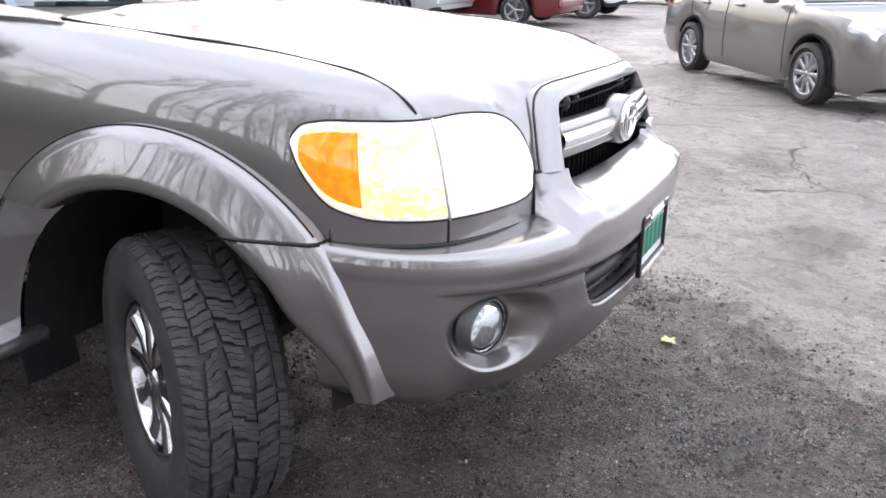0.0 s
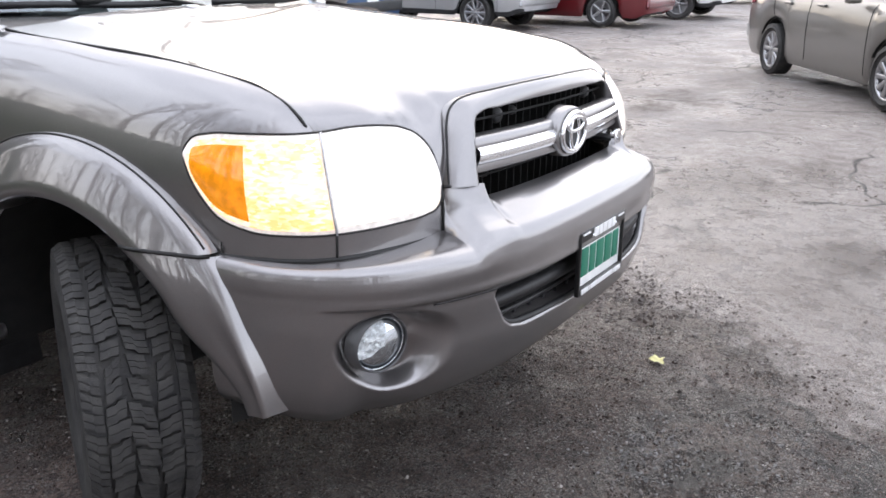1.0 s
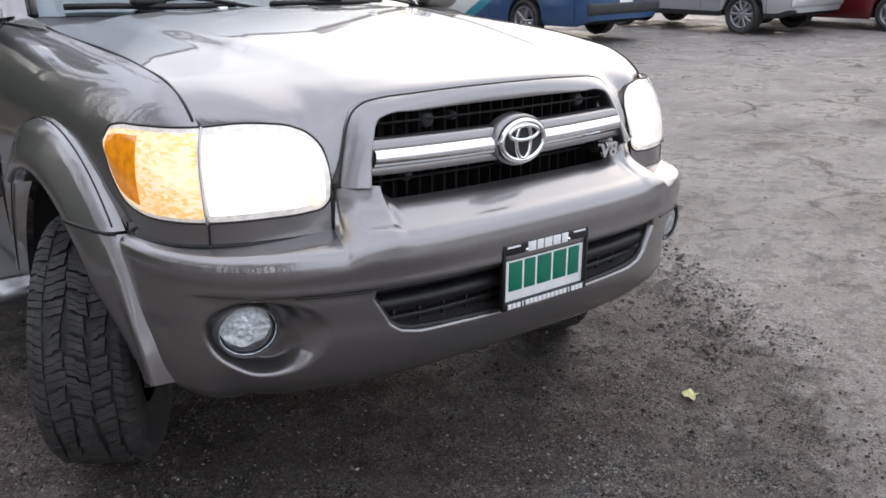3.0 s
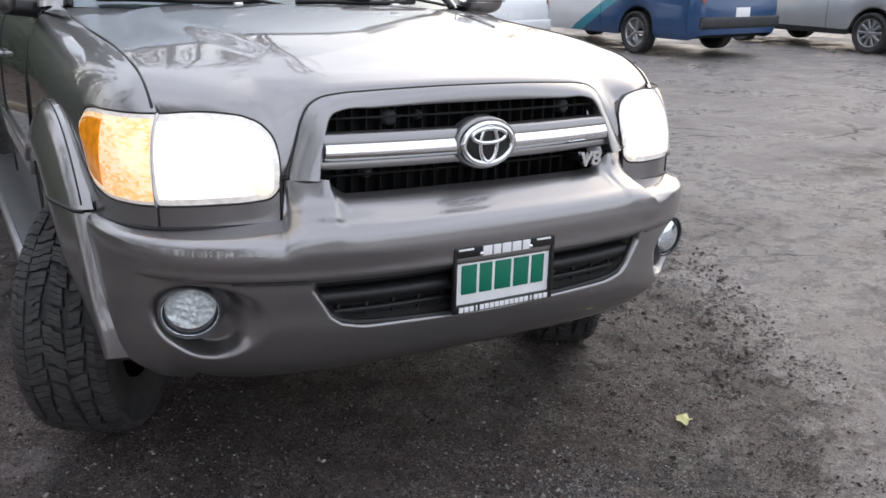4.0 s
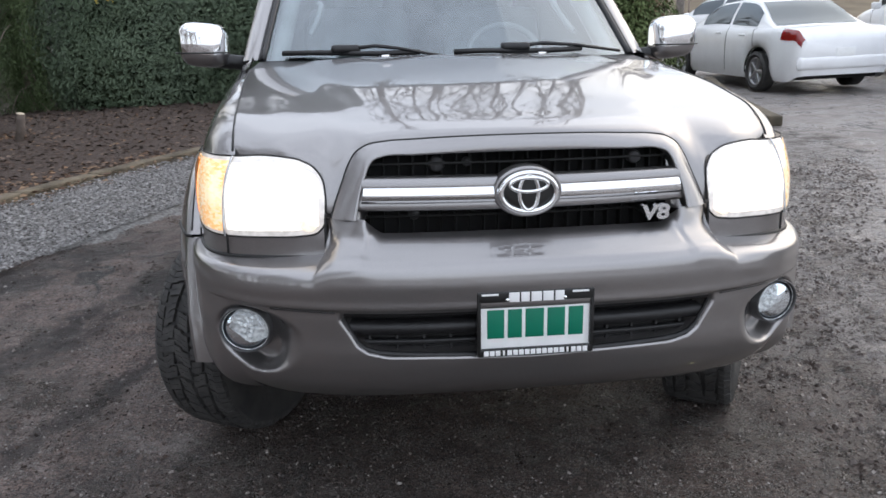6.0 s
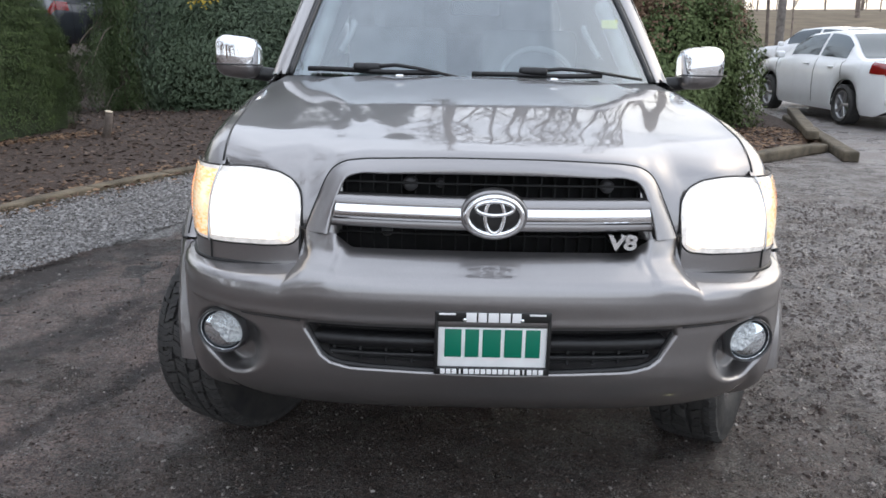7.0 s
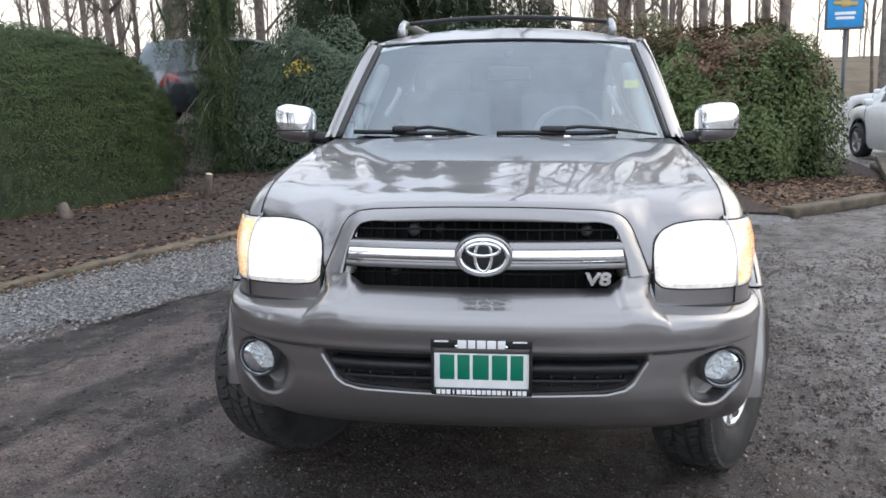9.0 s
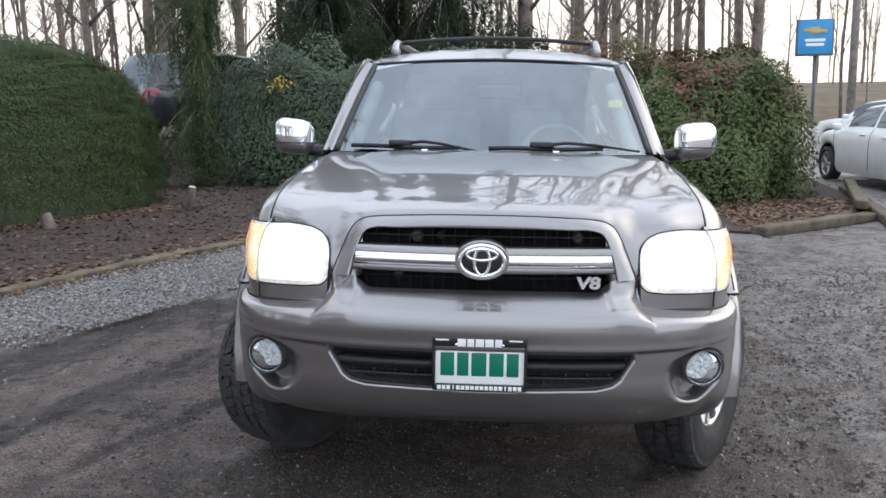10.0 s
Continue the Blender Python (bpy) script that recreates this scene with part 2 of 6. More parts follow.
def ground_material():
    m = bpy.data.materials.new("worn_wet_asphalt")
    m.use_nodes = True
    n, l = m.node_tree.nodes, m.node_tree.links
    b = n["Principled BSDF"]
    at = n.new("ShaderNodeTexCoord")

    def noise_node(scale, detail=6.0, rough=0.6):
        t = n.new("ShaderNodeTexNoise")
        t.inputs["Scale"].default_value, t.inputs["Detail"].default_value, t.inputs["Roughness"].default_value = scale, detail, rough
        l.new(at.outputs["Object"], t.inputs["Vector"])
        return t.outputs["Fac"]

    def span(v, a, z, lo=0.0, hi=1.0):
        r = n.new("ShaderNodeMapRange")
        r.inputs["From Min"].default_value, r.inputs["From Max"].default_value = a, z
        r.inputs["To Min"].default_value, r.inputs["To Max"].default_value = lo, hi
        l.new(v, r.inputs["Value"])
        return r.outputs["Result"]

    def mix(f, c1, c2, mode="MIX"):
        x = n.new("ShaderNodeMixRGB")
        x.blend_type = mode
        for key, v in (("Fac", f), ("Color1", c1), ("Color2", c2)):
            if isinstance(v, (int, float)):
                x.inputs[key].default_value = v
            elif isinstance(v, tuple):
                x.inputs[key].default_value = (*v, 1)
            else:
                l.new(v, x.inputs[key])
        return x.outputs["Color"]

    def math_node(op, a, z):
        x = n.new("ShaderNodeMath")
        x.operation = op
        for i, v in enumerate((a, z)):
            if isinstance(v, (int, float)):
                x.inputs[i].default_value = v
            else:
                l.new(v, x.inputs[i])
        return x.outputs["Value"]

    sep = n.new("ShaderNodeSeparateXYZ")
    l.new(at.outputs["Object"], sep.inputs[0])
    # the open lot to the east is paler and drier than the muddy lane beside the bed
    lot = span(math_node("ADD", sep.outputs["X"], math_node("MULTIPLY", sep.outputs["Y"], -0.55)), 0.78, 1.70)
    lot = math_node("MAXIMUM", lot, span(sep.outputs["X"], 3.9, 5.4))
    wobble = math_node("ADD", span(noise_node(1.9, 12.0, 0.72), 0.3, 0.7, -0.55, 0.55), span(noise_node(0.55, 4.0), 0.3, 0.7, -0.25, 0.25))
    lot = span(math_node("ADD", lot, wobble), 0.34, 0.68)

    def ramp(v, stops):
        r = n.new("ShaderNodeValToRGB")
        while len(r.color_ramp.elements) < len(stops):
            r.color_ramp.elements.new(0.5)
        for e, (at_, c) in zip(r.color_ramp.elements, stops):
            e.position, e.color = at_, (*c, 1)
        l.new(v, r.inputs["Fac"])
        return r.outputs["Color"]

    def cells(scale):
        v = n.new("ShaderNodeTexVoronoi")
        v.inputs["Scale"].default_value = scale
        l.new(at.outputs["Object"], v.inputs["Vector"])
        c = n.new("ShaderNodeSeparateColor")
        l.new(v.outputs["Color"], c.inputs["Color"])
        return v.outputs["Distance"], c.outputs["Red"], c.outputs["Green"]

    def grey(v):
        c = n.new("ShaderNodeCombineColor")
        for key in ("Red", "Green", "Blue"):
            l.new(v, c.inputs[key])
        return c.outputs["Color"]

    clods = noise_node(7.0, 13.0, 0.76)
    dark = ramp(clods, [(0.30, (0.020, 0.0135, 0.0112)), (0.44, (0.050, 0.0345, 0.0285)), (0.55, (0.086, 0.0605, 0.0500)), (0.70, (0.145, 0.110, 0.094))])
    dark = mix(1.0, dark, grey(span(noise_node(1.2, 6.0), 0.42, 0.62, 0.78, 0.42)), "MULTIPLY")
    # the lane beside the bed is packed drier and greyer than the dirt before the bumper
    dark = mix(span(math_node("ADD", sep.outputs["X"], span(noise_node(1.1, 8.0), 0.3, 0.7, -0.5, 0.5)), -0.8, -1.7, 0.0, 1.0), dark, mix(1.0, dark, (2.45, 2.50, 2.58), "MULTIPLY"))
    pale = ramp(noise_node(9.0, 12.0, 0.74), [(0.25, (0.17, 0.143, 0.128)), (0.45, (0.285, 0.254, 0.236)), (0.66, (0.375, 0.340, 0.320))])
    pale = mix(span(noise_node(2.3, 11.0, 0.74), 0.52, 0.64, 0.0, 0.8), pale, (0.125, 0.098, 0.086))
    pale = mix(span(noise_node(0.8, 9.0, 0.66), 0.50, 0.66, 0.0, 0.55), pale, (0.155, 0.128, 0.114))
    # brown damp stains on the pale lot
    edge_noise = span(noise_node(3.0, 11.0, 0.72), 0.3, 0.7, -0.75, 0.75)
    for cx, cy, rx, ry in ((3.65, 0.60, 0.75, 0.38), (5.0, 2.3, 0.7, 0.45), (2.45, -0.42, 0.42, 0.25), (4.3, 0.1, 0.5, 0.22), (2.6, 1.75, 0.7, 0.5), (6.8, 2.0, 0.9, 0.4)):
        dx = math_node("MULTIPLY", math_node("ADD", sep.outputs["X"], -cx), 1 / rx)
        dy = math_node("MULTIPLY", math_node("ADD", sep.outputs["Y"], -cy), 1 / ry)
        far = math_node("SQRT", math_node("ADD", math_node("MULTIPLY", dx, dx), math_node("MULTIPLY", dy, dy)), 0.0)
        pale = mix(span(math_node("ADD", far, edge_noise), 1.25, 0.45, 0.0, 0.8), pale, (0.085, 0.066, 0.057))
    # aggregate: each small stone of the asphalt has its own grey
    one, two = cells(105.0), cells(240.0)
    base = mix(lot, mix(1.0, dark, grey(span(one[1], 0.0, 1.0, 0.30, 1.75)), "MULTIPLY"), mix(1.0, pale, grey(span(one[1], 0.0, 1.0, 0.78, 1.20)), "MULTIPLY"))
    base = mix(1.0, base, grey(span(two[1], 0.0, 1.0, 0.66, 1.34)), "MULTIPLY")
    # paler grey patches on the churned strip, painting in its wet sheen
    painted_sheen = math_node("MULTIPLY", math_node("MULTIPLY", span(sep.outputs["X"], 1.1, 1.9), span(sep.outputs["Y"], 0.3, 1.2)), span(noise_node(2.6, 10.0, 0.72), 0.42, 0.56))
    base = mix(math_node("MULTIPLY", painted_sheen, 0.75), base, (0.24, 0.223, 0.217))
    # long cracks
    wv = n.new("ShaderNodeTexNoise")
    wv.inputs["Scale"].default_value = 1.5
    l.new(at.outputs["Object"], wv.inputs["Vector"])
    va = n.new("ShaderNodeVectorMath")
    va.operation = "MULTIPLY_ADD"
    va.inputs[1].default_value = (0.9, 0.9, 0.9)
    l.new(wv.outputs["Color"], va.inputs[0])
    l.new(at.outputs["Object"], va.inputs[2])
    ck = n.new("ShaderNodeTexVoronoi")
    ck.feature = "DISTANCE_TO_EDGE"
    ck.inputs["Scale"].default_value = 0.42
    l.new(va.outputs["Vector"], ck.inputs["Vector"])
    crack = math_node("MULTIPLY", span(ck.outputs["Distance"], 0.012, 0.003), span(noise_node(0.8, 3.0), 0.42, 0.55))
    base = mix(crack, base, (0.012, 0.011, 0.010))
    # crumbs: sharp-edged bits of pale stone and reddish bark, a few millimetres wide
    for size, share, tone in ((95.0, 0.72, (0.24, 0.225, 0.21)), (150.0, 0.60, (0.20, 0.185, 0.17)), (70.0, 0.80, (0.10, 0.062, 0.044)), (210.0, 0.5, (0.30, 0.285, 0.27))):
        bit = cells(size)
        pick = math_node("GREATER_THAN", bit[2], share)
        base = mix(math_node("MULTIPLY", math_node("MULTIPLY", pick, span(bit[0], 0.42, 0.30)), span(noise_node(5.0, 6.0), 0.40, 0.60, 0.25, 0.9)), base, tone)
    # wheel tracks of black mud along the bed
    wob = span(noise_node(2.0, 8.0, 0.66), 0.3, 0.7, -0.13, 0.13)
    for x0, slope, wide in ((-2.78, 0.40, 0.20), (-3.92, 0.45, 0.36), (-2.12, 0.42, 0.10)):
        run = math_node("ADD", math_node("ADD", sep.outputs["X"], math_node("MULTIPLY", sep.outputs["Y"], -slope)), -x0)
        band = span(math_node("ABSOLUTE", math_node("ADD", run, wob), 0.0), wide, wide * 0.55)
        band = math_node("MULTIPLY", band, span(noise_node(3.2, 9.0, 0.7), 0.32, 0.50))
        band = math_node("MULTIPLY", band, math_node("MULTIPLY", span(sep.outputs["Y"], 0.2, 1.0), span(sep.outputs["Y"], 4.8, 3.8)))
        base = mix(math_node("MULTIPLY", band, 0.95), base, mix(1.0, (0.026, 0.020, 0.018), grey(span(clods, 0.35, 0.65, 0.5, 1.6)), "MULTIPLY"))
    l.new(base, b.inputs["Base Color"])
    # wet ground lies in the churned strip east of the bumper
    soaked = math_node("MULTIPLY", span(sep.outputs["X"], 0.9, 1.7), span(sep.outputs["X"], 4.6, 3.6))
    wet = math_node("MULTIPLY", span(math_node("ADD", noise_node(1.3, 8.0, 0.65), math_node("MULTIPLY", soaked, 0.15)), 0.45, 0.57), span(clods, 0.66, 0.44))
    l.new(span(wet, 0.0, 1.0, 0.72, 0.14), b.inputs["Roughness"])
    bp = n.new("ShaderNodeBump")
    bp.inputs["Strength"].default_value, bp.inputs["Distance"].default_value = 0.9, 0.016
    h = math_node("ADD", math_node("MULTIPLY", noise_node(110.0, 5.0, 0.7), 0.9), math_node("MULTIPLY", noise_node(24.0, 8.0, 0.7), 2.2))
    l.new(h, bp.inputs["Height"])
    l.new(bp.outputs["Normal"], b.inputs["Normal"])
    return m


ASPHALT = ground_material()
MULCH = material("bark_mulch", (0.082, 0.056, 0.043), 0.9, color2=(0.024, 0.016, 0.013), scale=22, bump=1.0, bump_scale=45)
GRAVEL = material("pale_gravel", (0.27, 0.265, 0.26), 0.85, color2=(0.09, 0.085, 0.08), scale=38, bump=1.0, bump_scale=70)
TIMBER = material("weathered_timber", (0.16, 0.13, 0.09), 0.85, color2=(0.075, 0.062, 0.042), scale=7, bump=0.6, bump_scale=40, per_object=0.15)
STUMP_CUT = material("cut_wood", (0.55, 0.47, 0.36), 0.8, vary=0.2, scale=20)
BARK = material("grey_bark", (0.24, 0.195, 0.165), 0.9, color2=(0.125, 0.10, 0.084), scale=5, bump=0.8, bump_scale=25, per_object=0.2)


def leaf_material(name, a, z, rough=0.5, mid=None, clump=0.0, size=(1.5, 1.5, 5.0)):
    """Foliage: each leaf takes its own shade between two greens, and whole sprays are lighter or darker."""
    m = bpy.data.materials.new(name)
    m.use_nodes = True
    n, l = m.node_tree.nodes, m.node_tree.links
    b = n["Principled BSDF"]
    g = n.new("ShaderNodeNewGeometry")
    r = n.new("ShaderNodeValToRGB")
    r.color_ramp.elements[0].color, r.color_ramp.elements[1].color = (*a, 1), (*z, 1)
    if mid:
        r.color_ramp.elements.new(0.62).color = (*mid, 1)
    value = g.outputs["Random Per Island"]
    if clump:
        at = n.new("ShaderNodeTexCoord")
        mp = n.new("ShaderNodeMapping")
        mp.inputs["Scale"].default_value = size
        t = n.new("ShaderNodeTexNoise")
        t.inputs["Scale"].default_value, t.inputs["Detail"].default_value = 1.0, 5.0
        l.new(at.outputs["Object"], mp.inputs["Vector"])
        l.new(mp.outputs["Vector"], t.inputs["Vector"])
        spread = n.new("ShaderNodeMapRange")
        spread.inputs["From Min"].default_value, spread.inputs["From Max"].default_value = 0.32, 0.68
        l.new(t.outputs["Fac"], spread.inputs["Value"])
        mx = n.new("ShaderNodeMix")
        mx.inputs["Factor"].default_value = clump
        l.new(value, mx.inputs["A"])
        l.new(spread.outputs["Result"], mx.inputs["B"])
        value = mx.outputs["Result"]
    l.new(value, r.inputs["Fac"])
    l.new(r.outputs["Color"], b.inputs["Base Color"])
    b.inputs["Roughness"].default_value = rough
    b.inputs["Specular IOR Level"].default_value = 0.22
    return m


HEDGE_LEAF = leaf_material("yew_leaf", (0.020, 0.038, 0.011), (0.074, 0.112, 0.036), clump=0.6, size=(2.2, 2.2, 11.0))
LAUREL_LEAF = leaf_material("laurel_leaf", (0.046, 0.070, 0.042), (0.128, 0.168, 0.105), 0.4, clump=0.5, size=(2.5, 2.5, 4.0))
RED_LEAF = leaf_material("red_tip_leaf", (0.135, 0.080, 0.052), (0.235, 0.150, 0.098), 0.6)
YELLOW_LEAF = leaf_material("yellow_flower", (0.34, 0.25, 0.03), (0.50, 0.38, 0.06))
PHOTINIA_LEAF = leaf_material("photinia_leaf", (0.072, 0.102, 0.038), (0.145, 0.185, 0.072), 0.58, clump=0.5, size=(1.6, 1.6, 2.0))
CONIFER_LEAF = leaf_material("cedar_frond", (0.042, 0.064, 0.027), (0.120, 0.162, 0.070), clump=0.55, size=(5.0, 5.0, 2.2))
CEDAR_LEAF = leaf_material("dark_cedar_frond", (0.013, 0.024, 0.013), (0.050, 0.076, 0.034), clump=0.5, size=(1.5, 1.5, 1.0))
# solid hull inside the bushes; shade between the leaves is in its dark green
CORE = material("inner_shade_hull", (0.032, 0.044, 0.020), 0.9, vary=0.4, scale=6)
FALLEN_LEAF = leaf_material("fallen_leaf", (0.08, 0.042, 0.027), (0.26, 0.17, 0.105), 0.7)

# ---- building helpers ----
def mesh_object(name, bm, mat, smooth=True):
    me = bpy.data.meshes.new(name)
    bm.to_mesh(me)
    bm.free()
    if smooth:
        me.polygons.foreach_set("use_smooth", [True] * len(me.polygons))
    for m in mat if isinstance(mat, (list, tuple)) else [mat]:
        me.materials.append(m)
    return new(name, me)


def part(name, bm, mat, parent, label="", smooth=True):
    ob = mesh_object(name, bm, mat, smooth)
    ob.parent = parent
    if label:
        ob["label"] = label
    return ob


def thing(name, label, category, m=None, group="", kind=""):
    ob = new(name)
    ob.empty_display_size = 0.2
    if m is not None:
        ob.matrix_world = m
    return tagged(ob, label, category, group, kind)


def ease(xs, ys, firm=False):
    """A smooth curve through the points (xs, ys), monotone between them for plain numbers or if firm."""
    xs, ys = np.array(xs, float), np.array(ys, float)
    h = np.diff(xs)
    d = np.diff(ys, axis=0) / (h if ys.ndim == 1 else h[:, None])
    t = np.zeros_like(ys)
    t[0], t[-1] = d[0], d[-1]
    for i in range(1, len(xs) - 1):
        both = d[i - 1] * d[i]
        t[i] = np.where(both > 0, 2 * both / (d[i - 1] + d[i] + 1e-12 * np.sign(d[i] + 1e-15)), 0) if ys.ndim == 1 or firm else (d[i - 1] * h[i] + d[i] * h[i - 1]) / (h[i] + h[i - 1])

    def f(x):
        x = min(max(x, xs[0]), xs[-1])
        i = min(int(np.searchsorted(xs, x, "right")) - 1, len(xs) - 2)
        u = (x - xs[i]) / h[i]
        return (1 + 2 * u) * (1 - u) ** 2 * ys[i] + u * (1 - u) ** 2 * h[i] * t[i] + u * u * (3 - 2 * u) * ys[i + 1] + u * u * (u - 1) * h[i] * t[i + 1]
    return f


def path3(points):
    """A smooth curve through 2D or 3D points, by its length; returns it and the length."""
    p = np.array(points, float)
    s = np.r_[0, np.cumsum(np.linalg.norm(np.diff(p, axis=0), axis=1))]
    return ease(s, p), s[-1]


def sheet(rows, bm=None, closed=False, flip=False, mat=0):
    """A skin over rows of points, all of one length."""
    bm = bm or bmesh.new()
    vs = [[bm.verts.new(p) for p in r] for r in rows]
    for a, b in zip(vs, vs[1:]):
        n = len(a)
        for i in range(n if closed else n - 1):
            q = [a[i], a[(i + 1) % n], b[(i + 1) % n], b[i]]
            f = bm.faces.new(q[::-1] if flip else q)
            f.material_index = mat
    return bm


def tube(points, r, bm=None, sides=8, closed=False, taper=None):
    bm = bm or bmesh.new()
    pts = [Vector(p) for p in points]
    n = len(pts)
    rings = []
    up = None
    for i, p in enumerate(pts):
        a = pts[(i - 1) % n] if closed or i else p
        b = pts[(i + 1) % n] if closed or i < n - 1 else p
        d = (b - a).normalized()
        if up is None:
            up = Vector((0, 0, 1)) if abs(d.z) < 0.9 else Vector((1, 0, 0))
        x = d.cross(up).normalized()
        up = x.cross(d).normalized()
        rr = r if taper is None else r + (taper - r) * i / max(1, n - 1)
        rings.append([bm.verts.new(p + rr * (math.cos(k * math.tau / sides) * x + math.sin(k * math.tau / sides) * up)) for k in range(sides)])
    for i in range(n if closed else n - 1):
        a, b = rings[i], rings[(i + 1) % n]
        for k in range(sides):
            bm.faces.new((a[k], a[(k + 1) % sides], b[(k + 1) % sides], b[k]))
    if not closed:
        bm.faces.new(rings[0][::-1])
        bm.faces.new(rings[-1])
    return bm


def block(size, at=(0, 0, 0), bevel=0.01, bm=None, turn=(0, 0, 0), seg=2):
    bm = bm or bmesh.new()
    g = bmesh.ops.create_cube(bm, size=1.0, matrix=pose(*at, *turn) @ Matrix.Diagonal((*size, 1)))
    if bevel:
        es = {e for v in g["verts"] for e in v.link_edges}
        bmesh.ops.bevel(bm, geom=list(es), offset=bevel, segments=seg, affect="EDGES", profile=0.6)
    return bm


def lathe(profile, sides=40, bm=None, m=None):
    """Turns (radius, along) points about the x axis; m places the result."""
    bm = bm or bmesh.new()
    m = m or Matrix()
    rows = [[m @ Vector((a, r * math.cos(k * math.tau / sides), r * math.sin(k * math.tau / sides))) for k in range(sides)] for r, a in profile]
    return sheet(rows, bm, closed=True)


def arch(r, x0, x1, m, sides=24):
    """The upper half of a wheel well, from x0 to x1 along the axle."""
    rows = [[m @ Vector((x, r * math.cos(a), r * math.sin(a))) for a in np.linspace(-.1, math.pi - .42, sides)] for x in (x0, x1)]
    return sheet(rows)


def smoothstep(a, b, x):
    u = min(1, max(0, (x - a) / (b - a)))
    return u * u * (3 - 2 * u)


def outline(points, r, bm=None, closed=True, sides=6):
    return tube(points, r, bm, sides, closed)


def letters(text, size, depth, m, mat, parent, name, squeeze=1.0, slant=0.0, bold=0.0):
    """Raised writing in the built-in font, turned into a mesh."""
    cu = bpy.data.curves.new(name, "FONT")
    cu.body, cu.size, cu.extrude, cu.offset = text, size, depth, bold
    cu.align_x, cu.align_y = "CENTER", "CENTER"
    tmp = bpy.data.objects.new(name, cu)
    me = bpy.data.meshes.new_from_object(tmp)
    bpy.data.objects.remove(tmp)
    me.transform(m @ Matrix(((squeeze, slant, 0, 0), (0, 1, 0, 0), (0, 0, 1, 0), (0, 0, 0, 1))))
    me.materials.append(mat)
    ob = new(name, me)
    ob.parent = parent
    return ob

# ---- the grey SUV ----
suv = thing("suv", "grey metallic SUV with lit headlamps parked on the asphalt", "car", pose(-0.019, 0, -0.018, 0, 1.43, -0.45))

# front face at lamp height: plan of one half, and how it leans back with height
FACE = [(0, .135), (.3, .15), (.47, .175), (.55, .19), (.62, .198), (.70, .220), (.76, .246), (.82, .285), (.87, .345), (.905, .425), (.928, .52), (.94, .60), (.95, .70), (.957, .85)]
face_at, FACE_LEN = path3(FACE)
face_lean = ease([.80, .92, .975, 1.03, 1.075, 1.106, 1.13, 1.15, 1.18], [0, 0, .008, .022, .042, .062, .085, .11, .16])


def face_s(x, y):
    """Length along the face's plan nearest to (x, y)."""
    return min((math.dist(face_at(s), (x, y)), s) for s in np.linspace(0, FACE_LEN, 800))[1]


def face(s, z, out=0.0, side=1):
    a, b = face_at(max(0, s - .004)), face_at(min(FACE_LEN, s + .004))
    t = (b - a) / np.linalg.norm(b - a)
    keep = 1 - .72 * smoothstep(.80, .93, face_at(s)[0])
    p = face_at(s) + (face_lean(z) * keep - out) * np.array((-t[1], t[0]))
    return (side * p[0], p[1], z)


# hood: side-view profiles at stations of the half width
HOOD = {
    0.0: [(.236, .96), (.232, 1.05), (.224, 1.11), (.210, 1.155), (.196, 1.184), (.25, 1.206), (.4, 1.229), (.8, 1.280), (1.2, 1.330), (1.42, 1.346)],
    .20: [(.236, .96), (.232, 1.05), (.226, 1.11), (.214, 1.152), (.204, 1.180), (.26, 1.204), (.4, 1.228), (.8, 1.279), (1.2, 1.329), (1.42, 1.345)],
    .34: [(.236, .96), (.235, 1.05), (.232, 1.11), (.226, 1.145), (.226, 1.174), (.28, 1.200), (.4, 1.224), (.8, 1.276), (1.2, 1.326), (1.42, 1.343)],
    .42: [(.225, .96), (.230, 1.05), (.234, 1.10), (.236, 1.138), (.248, 1.170), (.30, 1.196), (.42, 1.221), (.8, 1.273), (1.2, 1.322), (1.42, 1.341)],
    .465: [(.180, .960), (.205, 1.04), (.225, 1.09), (.245, 1.135), (.275, 1.165), (.33, 1.192), (.45, 1.219), (.8, 1.267), (1.2, 1.316), (1.42, 1.337)],
    .55: [(.228, .900), (.202, .975), (.213, 1.04), (.243, 1.09), (.275, 1.127), (.33, 1.170), (.45, 1.210), (.75, 1.257), (1.15, 1.306), (1.42, 1.331)],
    .65: [(.225, .95), (.235, 1.03), (.250, 1.08), (.268, 1.110), (.290, 1.138), (.34, 1.172), (.45, 1.207), (.72, 1.247), (1.1, 1.294), (1.42, 1.324)],
    .75: [(.290, .98), (.300, 1.04), (.315, 1.08), (.330, 1.110), (.348, 1.134), (.39, 1.167), (.48, 1.205), (.70, 1.240), (1.05, 1.283), (1.42, 1.316)],
    .80: [(.350, 1.03), (.358, 1.07), (.366, 1.10), (.374, 1.120), (.384, 1.138), (.42, 1.170), (.50, 1.208), (.70, 1.242), (1.05, 1.279), (1.41, 1.310)],
}
hood_at = ease(list(HOOD), np.array([np.array(v).ravel() for v in HOOD.values()]), True)
HOOD_X = [0, .04, .08, .12, .16, .2, .24, .28, .32, .36, .39, .41, .42, .43, .44, .45, .465, .475, .49, .505, .52, .535, .55, .57, .59, .61, .63, .65, .67, .69, .71, .73, .75, .765, .78, .79, .80]


def hood_profile(x):
    c = hood_at(abs(x)).reshape(-1, 2)
    f, n = path3(c)
    return [f(n * (i / 45) ** 1.35) for i in range(46)]


